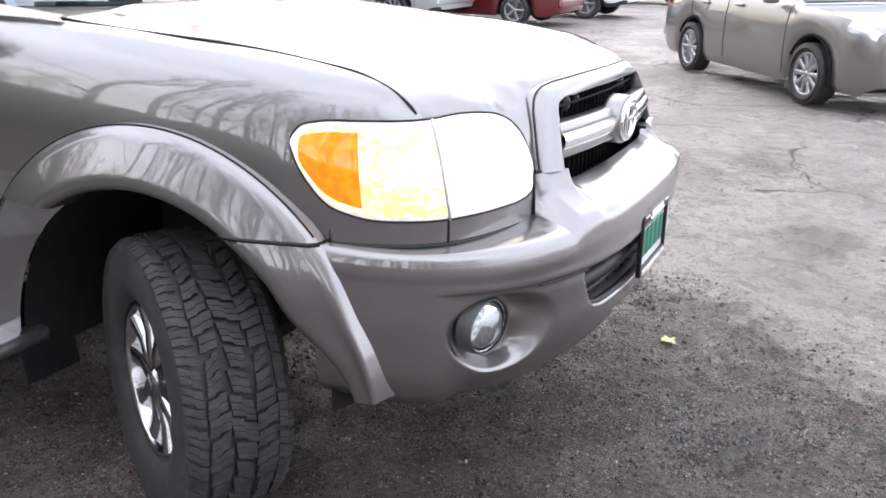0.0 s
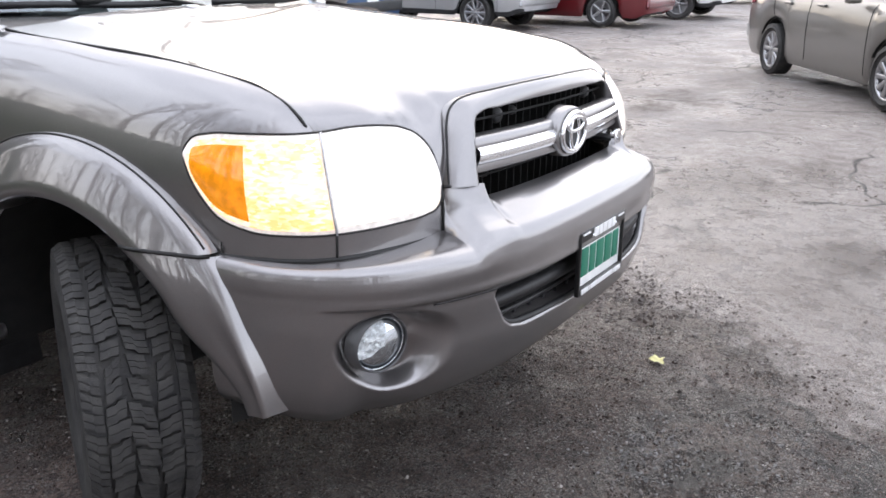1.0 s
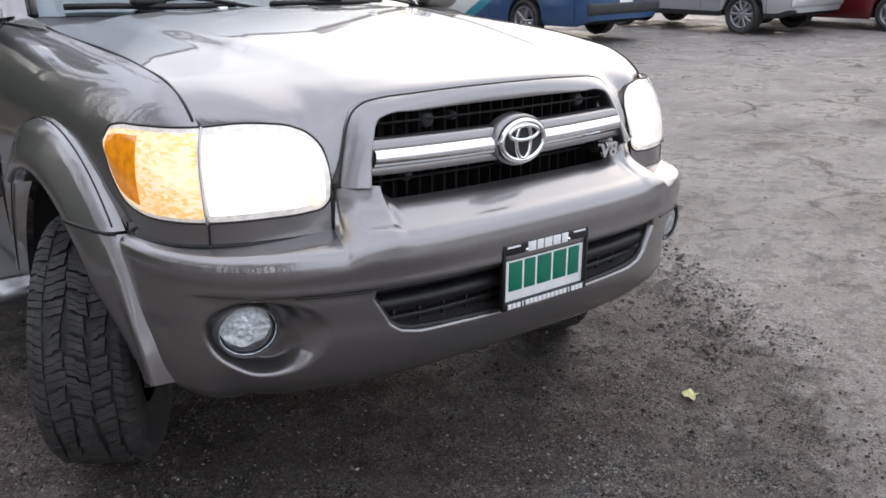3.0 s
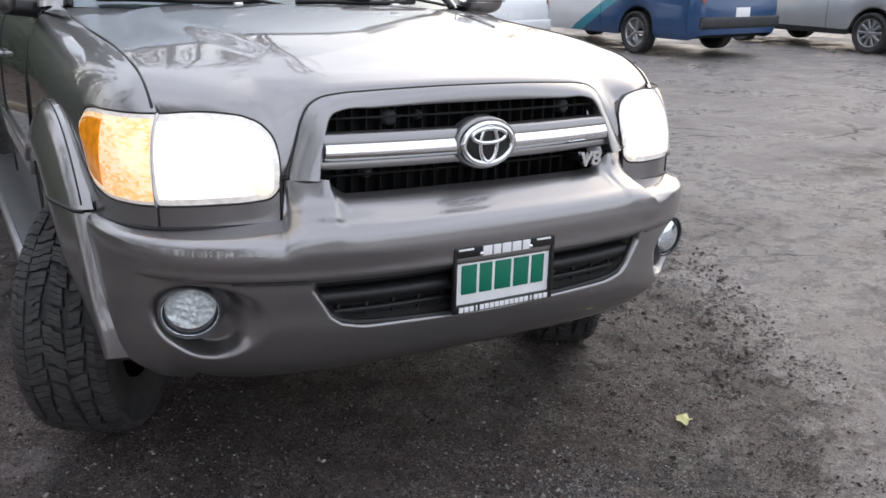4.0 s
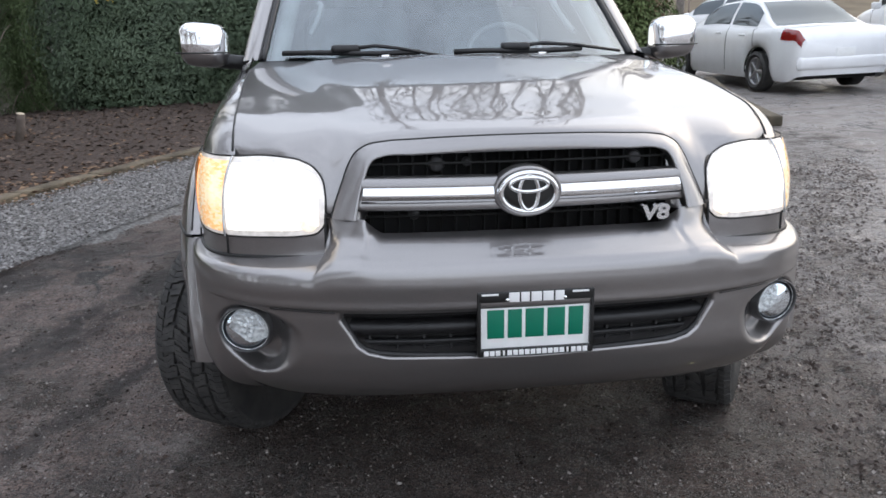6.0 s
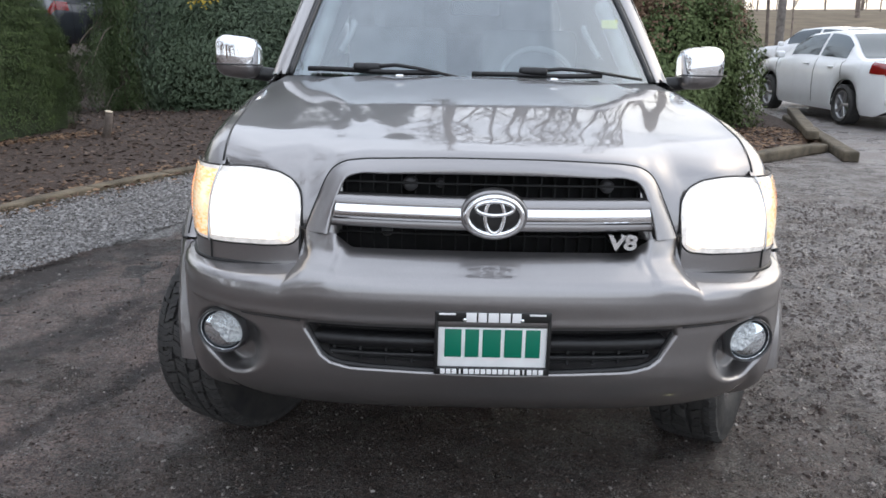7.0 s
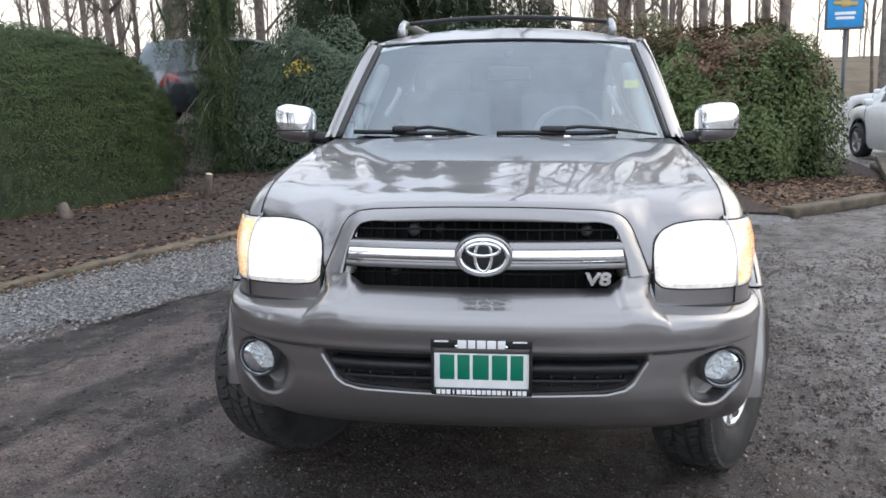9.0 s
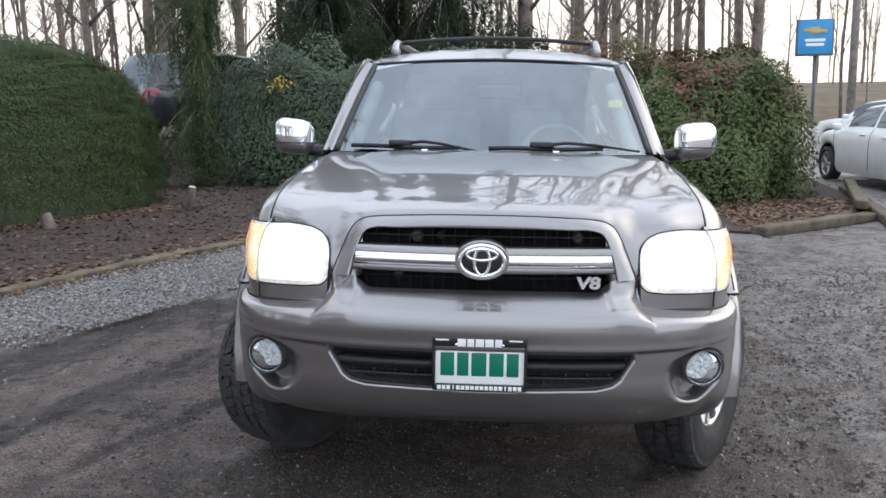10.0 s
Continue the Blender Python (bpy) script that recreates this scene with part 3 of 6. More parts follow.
HOOD_ALL = [-v for v in HOOD_X[:0:-1]] + HOOD_X
hood_raw = np.array([hood_profile(x) for x in HOOD_ALL])
hood_x = np.array(HOOD_ALL)
hood_w = np.gradient(hood_x)
hood_fair = hood_raw.copy()
for i, x in enumerate(hood_x):
    # local straight-line fit across the width takes the waves out of the pressed sheet
    k = np.exp(-((hood_x - x) / .085) ** 2) * hood_w
    d = hood_x - x
    m0, m1, m2 = k.sum(), (k * d).sum(), (k * d * d).sum()
    fit_w = (m2 - m1 * d) * k / (m0 * m2 - m1 * m1)
    smooth_row = np.tensordot(fit_w, hood_raw, 1)
    for j in range(46):
        u = max(smoothstep(.46, .62, hood_raw[i, j, 0]), smoothstep(1.168, 1.205, hood_raw[i, j, 1])) * smoothstep(.80, .70, abs(x))
        hood_fair[i, j] = hood_raw[i, j] * (1 - u) + smooth_row[j] * u


for i in range(len(hood_x)):
    # one even sweep from the nose to the cowl
    y, z = hood_fair[i, :, 0], hood_fair[i, :, 1]
    sel = y > .46
    sweep = np.polyval(np.polyfit(y[sel], z[sel], 3), y)
    for j in range(46):
        u = smoothstep(.46, .72, y[j])
        hood_fair[i, j, 1] = z[j] * (1 - u) + sweep[j] * u


def hood_column(x):
    i = int(np.abs(hood_x - x).argmin())
    out = []
    for y, z in hood_fair[i]:
        # raised centre panel that fans out from the grille corners to the cowl
        ridge = .43 + .17 * smoothstep(.25, 1.4, y)
        z += .009 * smoothstep(ridge + .05, ridge - .05, abs(x)) * smoothstep(.3, .7, y) - .012 * smoothstep(.7, 1.42, y)
        xx = x + math.copysign(.026 * smoothstep(.4, 1.4, y) * abs(x) / .8, x)
        # tucked in behind the lamp
        tuck = .016 * smoothstep(.548, .575, abs(x)) * smoothstep(1.136, 1.120, z)
        out.append((xx, y + tuck, z))
    return out


hood_rows = [hood_column(x) for x in HOOD_ALL]
hood_skin = sheet(hood_rows, flip=True)
bmesh.ops.delete(hood_skin, geom=[f for f in hood_skin.faces if abs(f.calc_center_median().x) < .43 and f.calc_center_median().z < 1.150], context="FACES")
part("hood", hood_skin, SUV_PAINT, suv)
for sd in (-1, 1):
    edge = [(sd * (.803 + .026 * smoothstep(.4, 1.4, y)), y, z) for _, y, z in hood_column(.8)[4:]]
    part("hood_gap", tube([(x, y, z - .001) for x, y, z in edge], .0038), SEAM, suv)

# fenders with wheel arches
AX, AY, AZ, ARCH = .90, 1.035, .40, .525
seam_x = ease([.37, .445, .515, .62, .8, 1.0, 1.2, 1.4, 1.8], [.795, .799, .804, .808, .815, .821, .826, .831, .842])
seam_z = ease([.37, .445, .515, .62, .8, 1.0, 1.2, 1.4, 1.8], [1.128, 1.188, 1.213, 1.232, 1.254, 1.268, 1.284, 1.295, 1.322])
side_x = ease([.37, .41, .45, .50, .55, .62, .70, .85, 1.0, 1.4, 1.8], [.862, .884, .902, .917, .930, .941, .948, .955, .958, .957, .957])


def arch_z(y, low):
    d = ARCH ** 2 - (y - AY) ** 2
    return max(low, AZ + math.sqrt(d)) if d > 0 else low


def fender_row(y, sd):
    xs, zs, xw = seam_x(y), seam_z(y), side_x(y)
    w = xw - xs
    k = min(1.0, (zs - .93) / .33)
    pts = [(xs, zs), (xs + .22 * w, zs - .012 * k), (xs + .52 * w, zs - .045 * k), (xs + .76 * w, zs - .10 * k), (xs + .91 * w, zs - .17 * k), (xs + .985 * w, zs - .24 * k), (xw, zs - .30 * k)]
    low = .845 if y < 1.0 else (.42 if y < 1.5 else .42)
    zb = arch_z(y, low)
    pts += [(xw + .002, pts[-1][1] * .6 + zb * .4), (xw, zb)]
    f, n = path3(pts)
    return [(sd * p[0], y, p[1]) for p in (f(n * i / 26) for i in range(27))]


FEND_Y = [.37, .39, .41, .43, .45, .48, .51, .54, .58, .62, .66, .7, .75, .8, .85, .9, .95, 1.0, 1.035, 1.07, 1.12, 1.17, 1.22, 1.27, 1.32, 1.37, 1.41, 1.45, 1.48, 1.51, 1.535, 1.55, 1.559, 1.57, 1.62, 1.68, 1.74]


SPLIT_Z = .852


def flare_x(z):
    return ease([.40, .46, .57, .66, .76, .85, 1.1], [.945, .962, .993, 1.006, 1.020, 1.028, 1.034])(z)


def flare_ring(a, sd, r_out=.672):
    """One section of the flare at angle a round the wheel: from the body out over the bulge and in to the arch."""
    co, si = math.cos(a), math.sin(a)
    out = []
    for r, k in ((r_out + .004, -.25), (r_out, .10), (r_out - .012, .36), (r_out - .035, .50), (r_out - .07, .70), (r_out - .105, .90), (r_out - .128, 1.0), (r_out - .143, .98), (r_out - .152, .80), (r_out - .150, -.5), (r_out - .140, -1.2)):
        y, z = AY + r * co, AZ + r * si
        x0 = .956
        x1 = flare_x(z)
        out.append((sd * (x0 + (x1 - x0) * k), y, z))
    return out


for sd in (-1, 1):
    rows = [fender_row(y, sd) for y in FEND_Y]
    fender = part("fender", sheet(rows, flip=sd < 0), SUV_PAINT, suv)
    top = sheet([flare_ring(radians(a), sd) for a in np.linspace(-2, 142, 64)], flip=sd > 0)
    bmesh.ops.bisect_plane(top, geom=top.verts[:] + top.edges[:] + top.faces[:], plane_co=(0, .6, SPLIT_Z + .003), plane_no=(0, .02, 1), clear_inner=True)
    bmesh.ops.delete(top, geom=[v for v in top.verts if v.co.y < AY and v.co.z < SPLIT_Z - .05], context="VERTS")
    part("wheel_flare", top, SUV_PAINT, fender)
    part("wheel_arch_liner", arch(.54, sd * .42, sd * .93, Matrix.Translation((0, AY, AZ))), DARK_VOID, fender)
    gap = [flare_ring(radians(a), sd)[1] for a in np.linspace(0, 136, 50)]
    part("flare_gap", tube([(x + sd * .001, y, z) for x, y, z in gap], .0025), SEAM, fender)

# bumper: plan of the half, then (height, inset) rows
BUMP = [(0, -.003), (.2, .0), (.36, .010), (.50, .034), (.62, .070), (.72, .116), (.80, .172), (.865, .243), (.912, .325), (.944, .415), (.960, .50), (.968, .555)]
bump_at, BUMP_LEN = path3(BUMP)
LOWER = [(.775, .000), (.758, .0005), (.7525, .002), (.7505, .007), (.748, .0105), (.744, .0115), (.72, .013), (.66, .018), (.62, .020), (.59, .025), (.56, .034), (.53, .047), (.505, .066), (.482, .096), (.464, .132), (.452, .170), (.447, .21)]
TOPS = {
    0.0: [(.932, .138), (.922, .104), (.907, .074), (.891, .045), (.876, .018), (.860, .004), (.83, -.003)],
    .41: [(.932, .138), (.922, .104), (.907, .074), (.891, .045), (.876, .018), (.860, .004), (.83, -.003)],
    .432: [(.940, .140), (.929, .110), (.912, .080), (.892, .047), (.876, .018), (.861, .004), (.83, -.003)],
    .446: [(.951, .138), (.938, .114), (.916, .088), (.893, .051), (.878, .018), (.863, .004), (.83, -.003)],
    .456: [(.962, .126), (.949, .110), (.924, .090), (.896, .053), (.880, .019), (.865, .004), (.83, -.003)],
    .465: [(.974, .112), (.957, .106), (.928, .093), (.898, .055), (.881, .019), (.866, .004), (.83, -.003)],
    .530: [(.978, .134), (.958, .125), (.926, .107), (.896, .060), (.876, .020), (.860, .004), (.83, -.003)],
    .567: [(.979, .140), (.956, .136), (.916, .124), (.888, .082), (.866, .031), (.850, .005), (.82, -.002)],
    .583: [(.980, .146), (.955, .143), (.912, .138), (.885, .104), (.860, .040), (.842, .0045), (.815, -.002)],
    .587: [(.876, .180), (.872, .120), (.866, .076), (.858, .044), (.848, .018), (.836, .0038), (.815, -.002)],
    .70: [(.868, .160), (.863, .085), (.857, .045), (.850, .020), (.840, .006), (.826, .001), (.80, -.002)],
    .90: [(.858, .120), (.853, .066), (.848, .036), (.841, .015), (.831, .004), (.818, .001), (.795, -.001)],
    .97: [(.852, .030), (.849, .020), (.845, .012), (.839, .008), (.831, .004), (.820, .001), (.795, -.001)],
}
bump_top = ease(list(TOPS), np.array([np.array(v).ravel() for v in TOPS.values()]), True)
bump_drop = ease([0, .3, .6, .75, .86, .92, .97], [1.05, 1.06, 1.11, 1.15, 1.16, 1.14, 1.04])
bump_plain = ease([.40, .447, .462, .48, .51, .56, .62, .70, .79], [.17, .125, .082, .048, .022, .008, .003, .0, 0])


def in_quad(x, z, corners, soft):
    """1 inside the convex outline, 0 outside, soft over the border."""
    d = 1e9
    for (x0, z0), (x1, z1) in zip(corners, corners[1:] + corners[:1]):
        n = math.hypot(x1 - x0, z1 - z0)
        d = min(d, ((x1 - x0) * (z - z0) - (z1 - z0) * (x - x0)) / n)
    return smoothstep(-soft * .3, soft, d)


def bumper_point(s, v, sd):
    a, b = bump_at(max(0, s - .004)), bump_at(min(BUMP_LEN, s + .004))
    if s < .004:
        a = (a * (-1, 1))
    t = (b - a) / np.linalg.norm(b - a)
    p = bump_at(s)
    rows = np.vstack([bump_top(p[0]).reshape(-1, 2), LOWER])
    key = (round(p[0], 5),)
    f = bumper_rows.get(key)
    if f is None:
        bumper_rows.clear()
        f = bumper_rows[key] = (*path3(rows), float(np.linalg.norm(np.diff(rows[:7], axis=0), axis=1).sum()))
    # the shelf takes the first third of the steps, the face below it the rest
    z, d = f[0](f[2] * v / .34 if v < .34 else f[2] + (f[1] - f[2]) * (v - .34) / .66)
    # outboard of the fog lamps the steps run out into a plain curve
    plain = smoothstep(.83, .90, p[0]) * smoothstep(.79, .76, z)
    d += plain * (bump_plain(z) - d)
    if z < .60:
        z = .60 - (.60 - z) * bump_drop(p[0])
    # lower air intake
    d += .085 * in_quad(p[0], z, [(-.1, .606), (.40, .618), (.452, .630), (.478, .650), (.520, .722), (.515, .739), (-.1, .739)], .019)
    # bowl round the fog lamp, steep below and outboard, running out towards the middle
    inb = p[0] < .786
    ex, ez = (p[0] - .786) / (.165 if inb else .092), (z - .655) / (.086 if z > .655 else .121)
    e = math.hypot(ex, ez)
    wide = (ex / e) ** 2 if inb and e > 1e-6 else 0.0
    d += smoothstep(1.0, .72 - .50 * wide, e) * .060 * smoothstep(.750, .738, z)
    q = p + d * np.array((-t[1], t[0]))
    return (sd * q[0], q[1], z)


bumper_rows = {}
S_STEPS = list(np.arange(0, BUMP_LEN, .0048)) + [BUMP_LEN]
V_STEPS = [i / 190 for i in range(191)]
half = [[bumper_point(s, v, 1) for v in V_STEPS] for s in S_STEPS]
mirror = [[(-x, y, z) for x, y, z in r] for r in half[:0:-1]]
bumper = part("front_bumper", sheet(mirror + half, flip=False), SUV_PAINT, suv)
for sd in (-1, 1):
    low = []
    for a in np.linspace(112, 172, 50):
        u = max(0.0, (a - 136.8) / 36.2)
        ring = flare_ring(radians(a), sd, .668 - .022 * smoothstep(0, .5, u))
        x_in = ease([0, .25, .6, 1], [.966, .971, .967, .950])(u)
        ring = [tuple(q + (p - q) * .62 * smoothstep(.15, 1, u) for p, q in zip(ring[1], r)) if i > 1 else r for i, r in enumerate(ring)]
        ring[0] = (sd * (x_in - .012), *ring[0][1:])
        ring[1] = (sd * x_in, *ring[1][1:])
        ring[2] = (sd * (x_in + .012), *ring[2][1:])
        ring.insert(0, (sd * (x_in - .075), ring[0][1] - .035, ring[0][2] + .01))
        low.append(ring)
    lower_flare = sheet(low, flip=sd > 0)
    bmesh.ops.bisect_plane(lower_flare, geom=lower_flare.verts[:] + lower_flare.edges[:] + lower_flare.faces[:], plane_co=(0, .6, SPLIT_Z - .004), plane_no=(0, .02, 1), clear_outer=True)
    part("bumper_flare", lower_flare, SUV_PAINT, bumper)
    cut = []
    for i in range(1, 9):
        r = math.hypot(flare_ring(2.2, sd)[i][1] - AY, flare_ring(2.2, sd)[i][2] - AZ)
        cut.append(flare_ring(math.pi - math.asin((SPLIT_Z - AZ) / r), sd)[i])
    part("bumper_gap", tube(cut, .005), SEAM, bumper)

# added dark sheet ahead of each tyre, standing in for the well's shade
for sd in (-1, 1):
    rows = [[(sd * x, y, z) for z in (.425, .60, .75, .88)] for x, y in ((.45, .45), (.70, .47), (.85, .50), (.935, .53))]
    part("well_dark_sheet", sheet(rows), DARK_VOID, bumper)

# strip under each lamp, lamp lenses, rims
LAMP = [(.545, .19, .985), (.547, .19, 1.030), (.557, .19, 1.074), (.580, .195, 1.104), (.62, .198, 1.120), (.68, .213, 1.128), (.75, .242, 1.131), (.82, .285, 1.127), (.88, .36, 1.126), (.918, .48, 1.124), (.933, .56, 1.119), (.941, .610, 1.104), (.944, .628, 1.076),
        (.942, .615, 1.030), (.937, .578, .975), (.930, .535, .936), (.917, .468, .914), (.87, .345, .909), (.80, .268, .913), (.70, .22, .918), (.61, .197, .923), (.571, .194, .930), (.551, .19, .950)]
lamp_keys = [(face_s(x, y), z) for x, y, z in LAMP]
lamp_f, lamp_n = path3(lamp_keys + lamp_keys[:1])
lamp_line = np.array([lamp_f(lamp_n * i / 600) for i in range(600)])
i0, i1 = int(lamp_line[:, 0].argmin()), int(lamp_line[:, 0].argmax())
lamp_line = np.roll(lamp_line, -i0, axis=0)
i1 = int(lamp_line[:, 0].argmax())
upper, lower_line = lamp_line[:i1 + 1], np.vstack([lamp_line[i1:], lamp_line[:1]])[::-1]


def z_low(s):
    return float(np.interp(s, lower_line[:, 0], lower_line[:, 1]))


def z_high(s):
    return float(np.interp(s, upper[:, 0], upper[:, 1]))


S0, SD, S1 = float(lamp_line[:, 0].min()), face_s(.822, .288), float(lamp_line[:, 0].max())


def spaced(a, b, n, bow_a=True, bow_b=True):
    """Stations from a to b, closer together at bowed ends."""
    out = []
    for i in range(n + 1):
        u = i / n
        if bow_a and bow_b:
            u = (1 - math.cos(math.pi * u)) / 2
        elif bow_a:
            u = 1 - math.cos(math.pi / 2 * u)
        elif bow_b:
            u = math.sin(math.pi / 2 * u)
        out.append(a + (b - a) * u)
    return out


def lens_rows(sa, sb, sd, out, n=40, inset=0.0, lean_a=0.0, lean_b=0.0):
    """Rows of a lens between two stations; an end may lean inboard with height."""
    rows = []
    for s in spaced(sa, sb, n, sa < S0 + .02, sb > S1 - .02):
        u = (s - sa) / (sb - sa)
        row = []
        for j in range(17):
            k = j / 16
            q = s - (lean_a * (1 - u) + lean_b * u) * k
            lo, hi = z_low(q) + inset, z_high(q) - inset
            row.append(face(q, lo + (hi - lo) * k, out + .006 * math.sin(math.pi * k), sd))
        rows.append(row)
    return rows


LEAN = -.028


def facets(m):
    """A round reflector pressed into flat facets."""
    g = random.Random(4)
    rows = []
    for r, d in ((.004, .021), (.012, .023), (.021, .022), (.031, .020), (.041, .016), (.052, .011), (.064, .003)):
        rows.append([m @ Vector((d + g.uniform(-.0035, .0035) * (r < .06), r * math.cos(k * math.tau / 20 + r * 9), r * math.sin(k * math.tau / 20 + r * 9))) for k in range(20)])
    bm = sheet(rows, closed=True)
    bm.faces.new([v for v in bm.verts][:20])
    bmesh.ops.triangulate(bm, faces=bm.faces[:])
    return bm


for sd in (-1, 1):
    lamp = part("headlamp", sheet(lens_rows(S0 + .019, SD - .006, sd, .006, 40, .018, 0, LEAN), flip=sd < 0), LAMP_ON, suv, "lit clear headlamp lens")
    split = SD + .52 * (S1 - SD)
    part("turn_signal_lens", sheet(lens_rows(SD + .006, S1 - .014, sd, .006, 26, .012, LEAN, 0), flip=sd < 0), AMBER_LIT, lamp, "glowing pale amber turn signal lens")
    part("side_marker_lens", sheet(lens_rows(split, S1 - .026, sd, .0085, 18, .024, LEAN * .5, 0), flip=sd < 0), AMBER, lamp, "orange side marker lens")
    part("lamp_bezel", sheet(lens_rows(S0 + .003, S1 - .003, sd, .0025, 60, .002), flip=sd < 0), LIT_RIM, lamp, "clear silvery lamp rim with bulb light added as glow")
    rim = [face(q[0], q[1], .003, sd) for q in lamp_line[::4]]
    part("lamp_gasket", outline(rim, .0028), SEAM, lamp)
    part("lamp_divider", tube([face(SD - LEAN * j / 10, z_low(SD) + (z_high(SD) - z_low(SD)) * j / 10, .010, sd) for j in range(11)], .0035), LAMP_BEZEL, lamp)
    bs, bz = face_s(.592, .195), .962
    part("bulb_shield", sheet([[face(bs + r * math.cos(a), bz + r * .95 * math.sin(a), .0115 + h, sd) for a in np.linspace(0, math.tau, 24)] for r, h in ((.001, .002), (.010, .003), (.014, .0005), (.021, .0025), (.026, .0))], flip=sd > 0), BULB_GLOW, lamp, "round bulb shield glowing behind the lens")
    rows = []
    for s in np.linspace(face_s(.548, .19), face_s(.945, .65), 50):
        lo = ease([face_s(.545, .19), face_s(.70, .22), face_s(.90, .41), FACE_LEN], [.857, .853, .843, .838])(s)
        hi = max(lo + .02, min(z_low(s) + .004, .99))
        rows.append([face(s, lo + (hi - lo) * j / 6, .002, sd) for j in range(7)])
    part("lamp_strip", sheet(rows, flip=sd < 0), SUV_PAINT, lamp)
    part("strip_gap", tube([face(SD, z, .003, sd) for z in (.846, .87, .895, .917)], .003), SEAM, lamp)
    rows = [face(s, ease([face_s(.545, .19), face_s(.70, .22), face_s(.90, .41), FACE_LEN], [.862, .859, .848, .841])(s), .001, sd) for s in np.linspace(face_s(.556, .19), face_s(.955, .80), 40)]
    part("bumper_gap", tube(rows, .0075), SEAM, bumper)
    part("bumper_gap", tube([face(face_s(.547, .19), z, .004, sd) for z in (.852, .90, .95, .985)], .004), SEAM, bumper)
    part("snout_gap", tube([(sd * .474, .162, .971), (sd * .49, .168, .972), (sd * .545, .187, .978)], .0045), SEAM, bumper)

    # fog lamp in its pocket
    fm = pose(sd * .785, .199, .659, 0, 0, 90 + sd * 15) @ Matrix.Diagonal((1, 1.08, .97, 1))
    fog = part("fog_lamp", lathe([(.001, .014), (.038, .010), (.060, -.001), (.066, -.010)], 32, m=fm @ pose(0, 0, 0, 0, 0, 180)), CLEAR_GLASS, bumper, "round clear fog lamp lens")
    part("reflector", facets(fm), BULB_CHROME, fog, "faceted chrome reflector", smooth=False)
    part("fog_rim", lathe([(.064, -.004), (.0665, -.009), (.069, -.006), (.071, .006), (.074, .030)], 32, m=fm), FOG_RIM, fog)

# black tube along the bumper's skin seam, adding the shade of its crease
for sd in (-1, 1):
    seam = []
    for x in np.linspace(.53, .705, 12):
        k = next(q for q in np.linspace(0, BUMP_LEN, 900) if bump_at(q)[0] >= x)
        seam.append(bumper_point(k, .34 + .66 * .088, sd)[:2] + (.7485,))
    part("crease_seam_shade", tube(seam, .0022, sides=6), SEAM, bumper)

# lower intake: black insert with two slats and fins
rows = []
for x in np.linspace(-.53, .53, 40):
    y = bump_at(min(BUMP_LEN, abs(x) * 1.01))[1]
    rows.append([(x, y + .075, .59), (x, y + .080, .75)])
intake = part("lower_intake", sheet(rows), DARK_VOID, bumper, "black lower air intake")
for z, h, d in ((.690, .040, .040), (.645, .018, .062)):
    rows = []
    w = .515 if z > .66 else .49
    for x in np.linspace(-w, w, 50):
        y = bump_at(min(BUMP_LEN, abs(x) * 1.01))[1] + d
        rows.append([(x, y + .03, z + h / 2), (x, y, z + h * .35), (x, y - .004, z), (x, y, z - h * .4), (x, y + .03, z - h / 2)])
    part("slat", sheet(rows), BLACK_PLASTIC, intake)
edge = [(x, .738) for x in np.linspace(-.512, .512, 30)] + [(.516, .722), (.500, .690), (.478, .652), (.455, .633), (.42, .622)] + [(x, .608 + .012 * (x / .4) ** 2) for x in np.linspace(.38, -.38, 24)] + [(-.42, .622), (-.455, .633), (-.478, .652), (-.500, .690), (-.516, .722)]
part("intake_frame", outline([(x, bump_at(min(BUMP_LEN, abs(x) * 1.01))[1] + .036, z) for x, z in edge], .010, sides=8), BLACK_PLASTIC, intake)
for x in np.linspace(-.44, .44, 13):
    y = bump_at(abs(x))[1]
    part("fin", block((.008, .03, .055), (x, y + .082, .635), .001), BLACK_PLASTIC, intake)

# grille surround
SUR_OUT = [(-.531, .181, .973), (-.515, .196, 1.02), (-.495, .212, 1.07), (-.476, .226, 1.115), (-.455, .232, 1.145), (-.425, .231, 1.163), (-.38, .224, 1.172), (-.30, .208, 1.178), (-.15, .188, 1.185), (0, .180, 1.187)]
SUR_IN = [(-.462, .140, .973), (-.455, .150, 1.01), (-.445, .160, 1.05), (-.432, .172, 1.09), (-.422, .180, 1.112), (-.410, .184, 1.126), (-.390, .184, 1.134), (-.30, .178, 1.138), (-.15, .168, 1.142), (0, .162, 1.143)]
SUR_OUT += [(-x, y, z) for x, y, z in SUR_OUT[-2::-1]]
SUR_IN += [(-x, y, z) for x, y, z in SUR_IN[-2::-1]]
rows = []
fo, lo_n = path3(SUR_OUT)
fi, li_n = path3(SUR_IN)
so = np.r_[0, np.cumsum(np.linalg.norm(np.diff(np.array(SUR_OUT), axis=0), axis=1))]
si_ = np.r_[0, np.cumsum(np.linalg.norm(np.diff(np.array(SUR_IN), axis=0), axis=1))]
for k in np.linspace(0, len(SUR_OUT) - 1, 110):
    o = np.array(fo(np.interp(k, range(len(so)), so)))
    i = np.array(fi(np.interp(k, range(len(si_)), si_)))
    f = np.array((0, -1, 0))
    rows.append([o + (0, .02, 0), o + f * .001, o * .95 + i * .05 + f * .006, o * .6 + i * .4 + f * .009, o * .15 + i * .85 + f * .008, o * .04 + i * .96 + f * .004, i + (0, .004, 0), i + (0, .07, 0)])
surround = part("grille_surround", sheet(rows, flip=False), SUV_PAINT, suv)
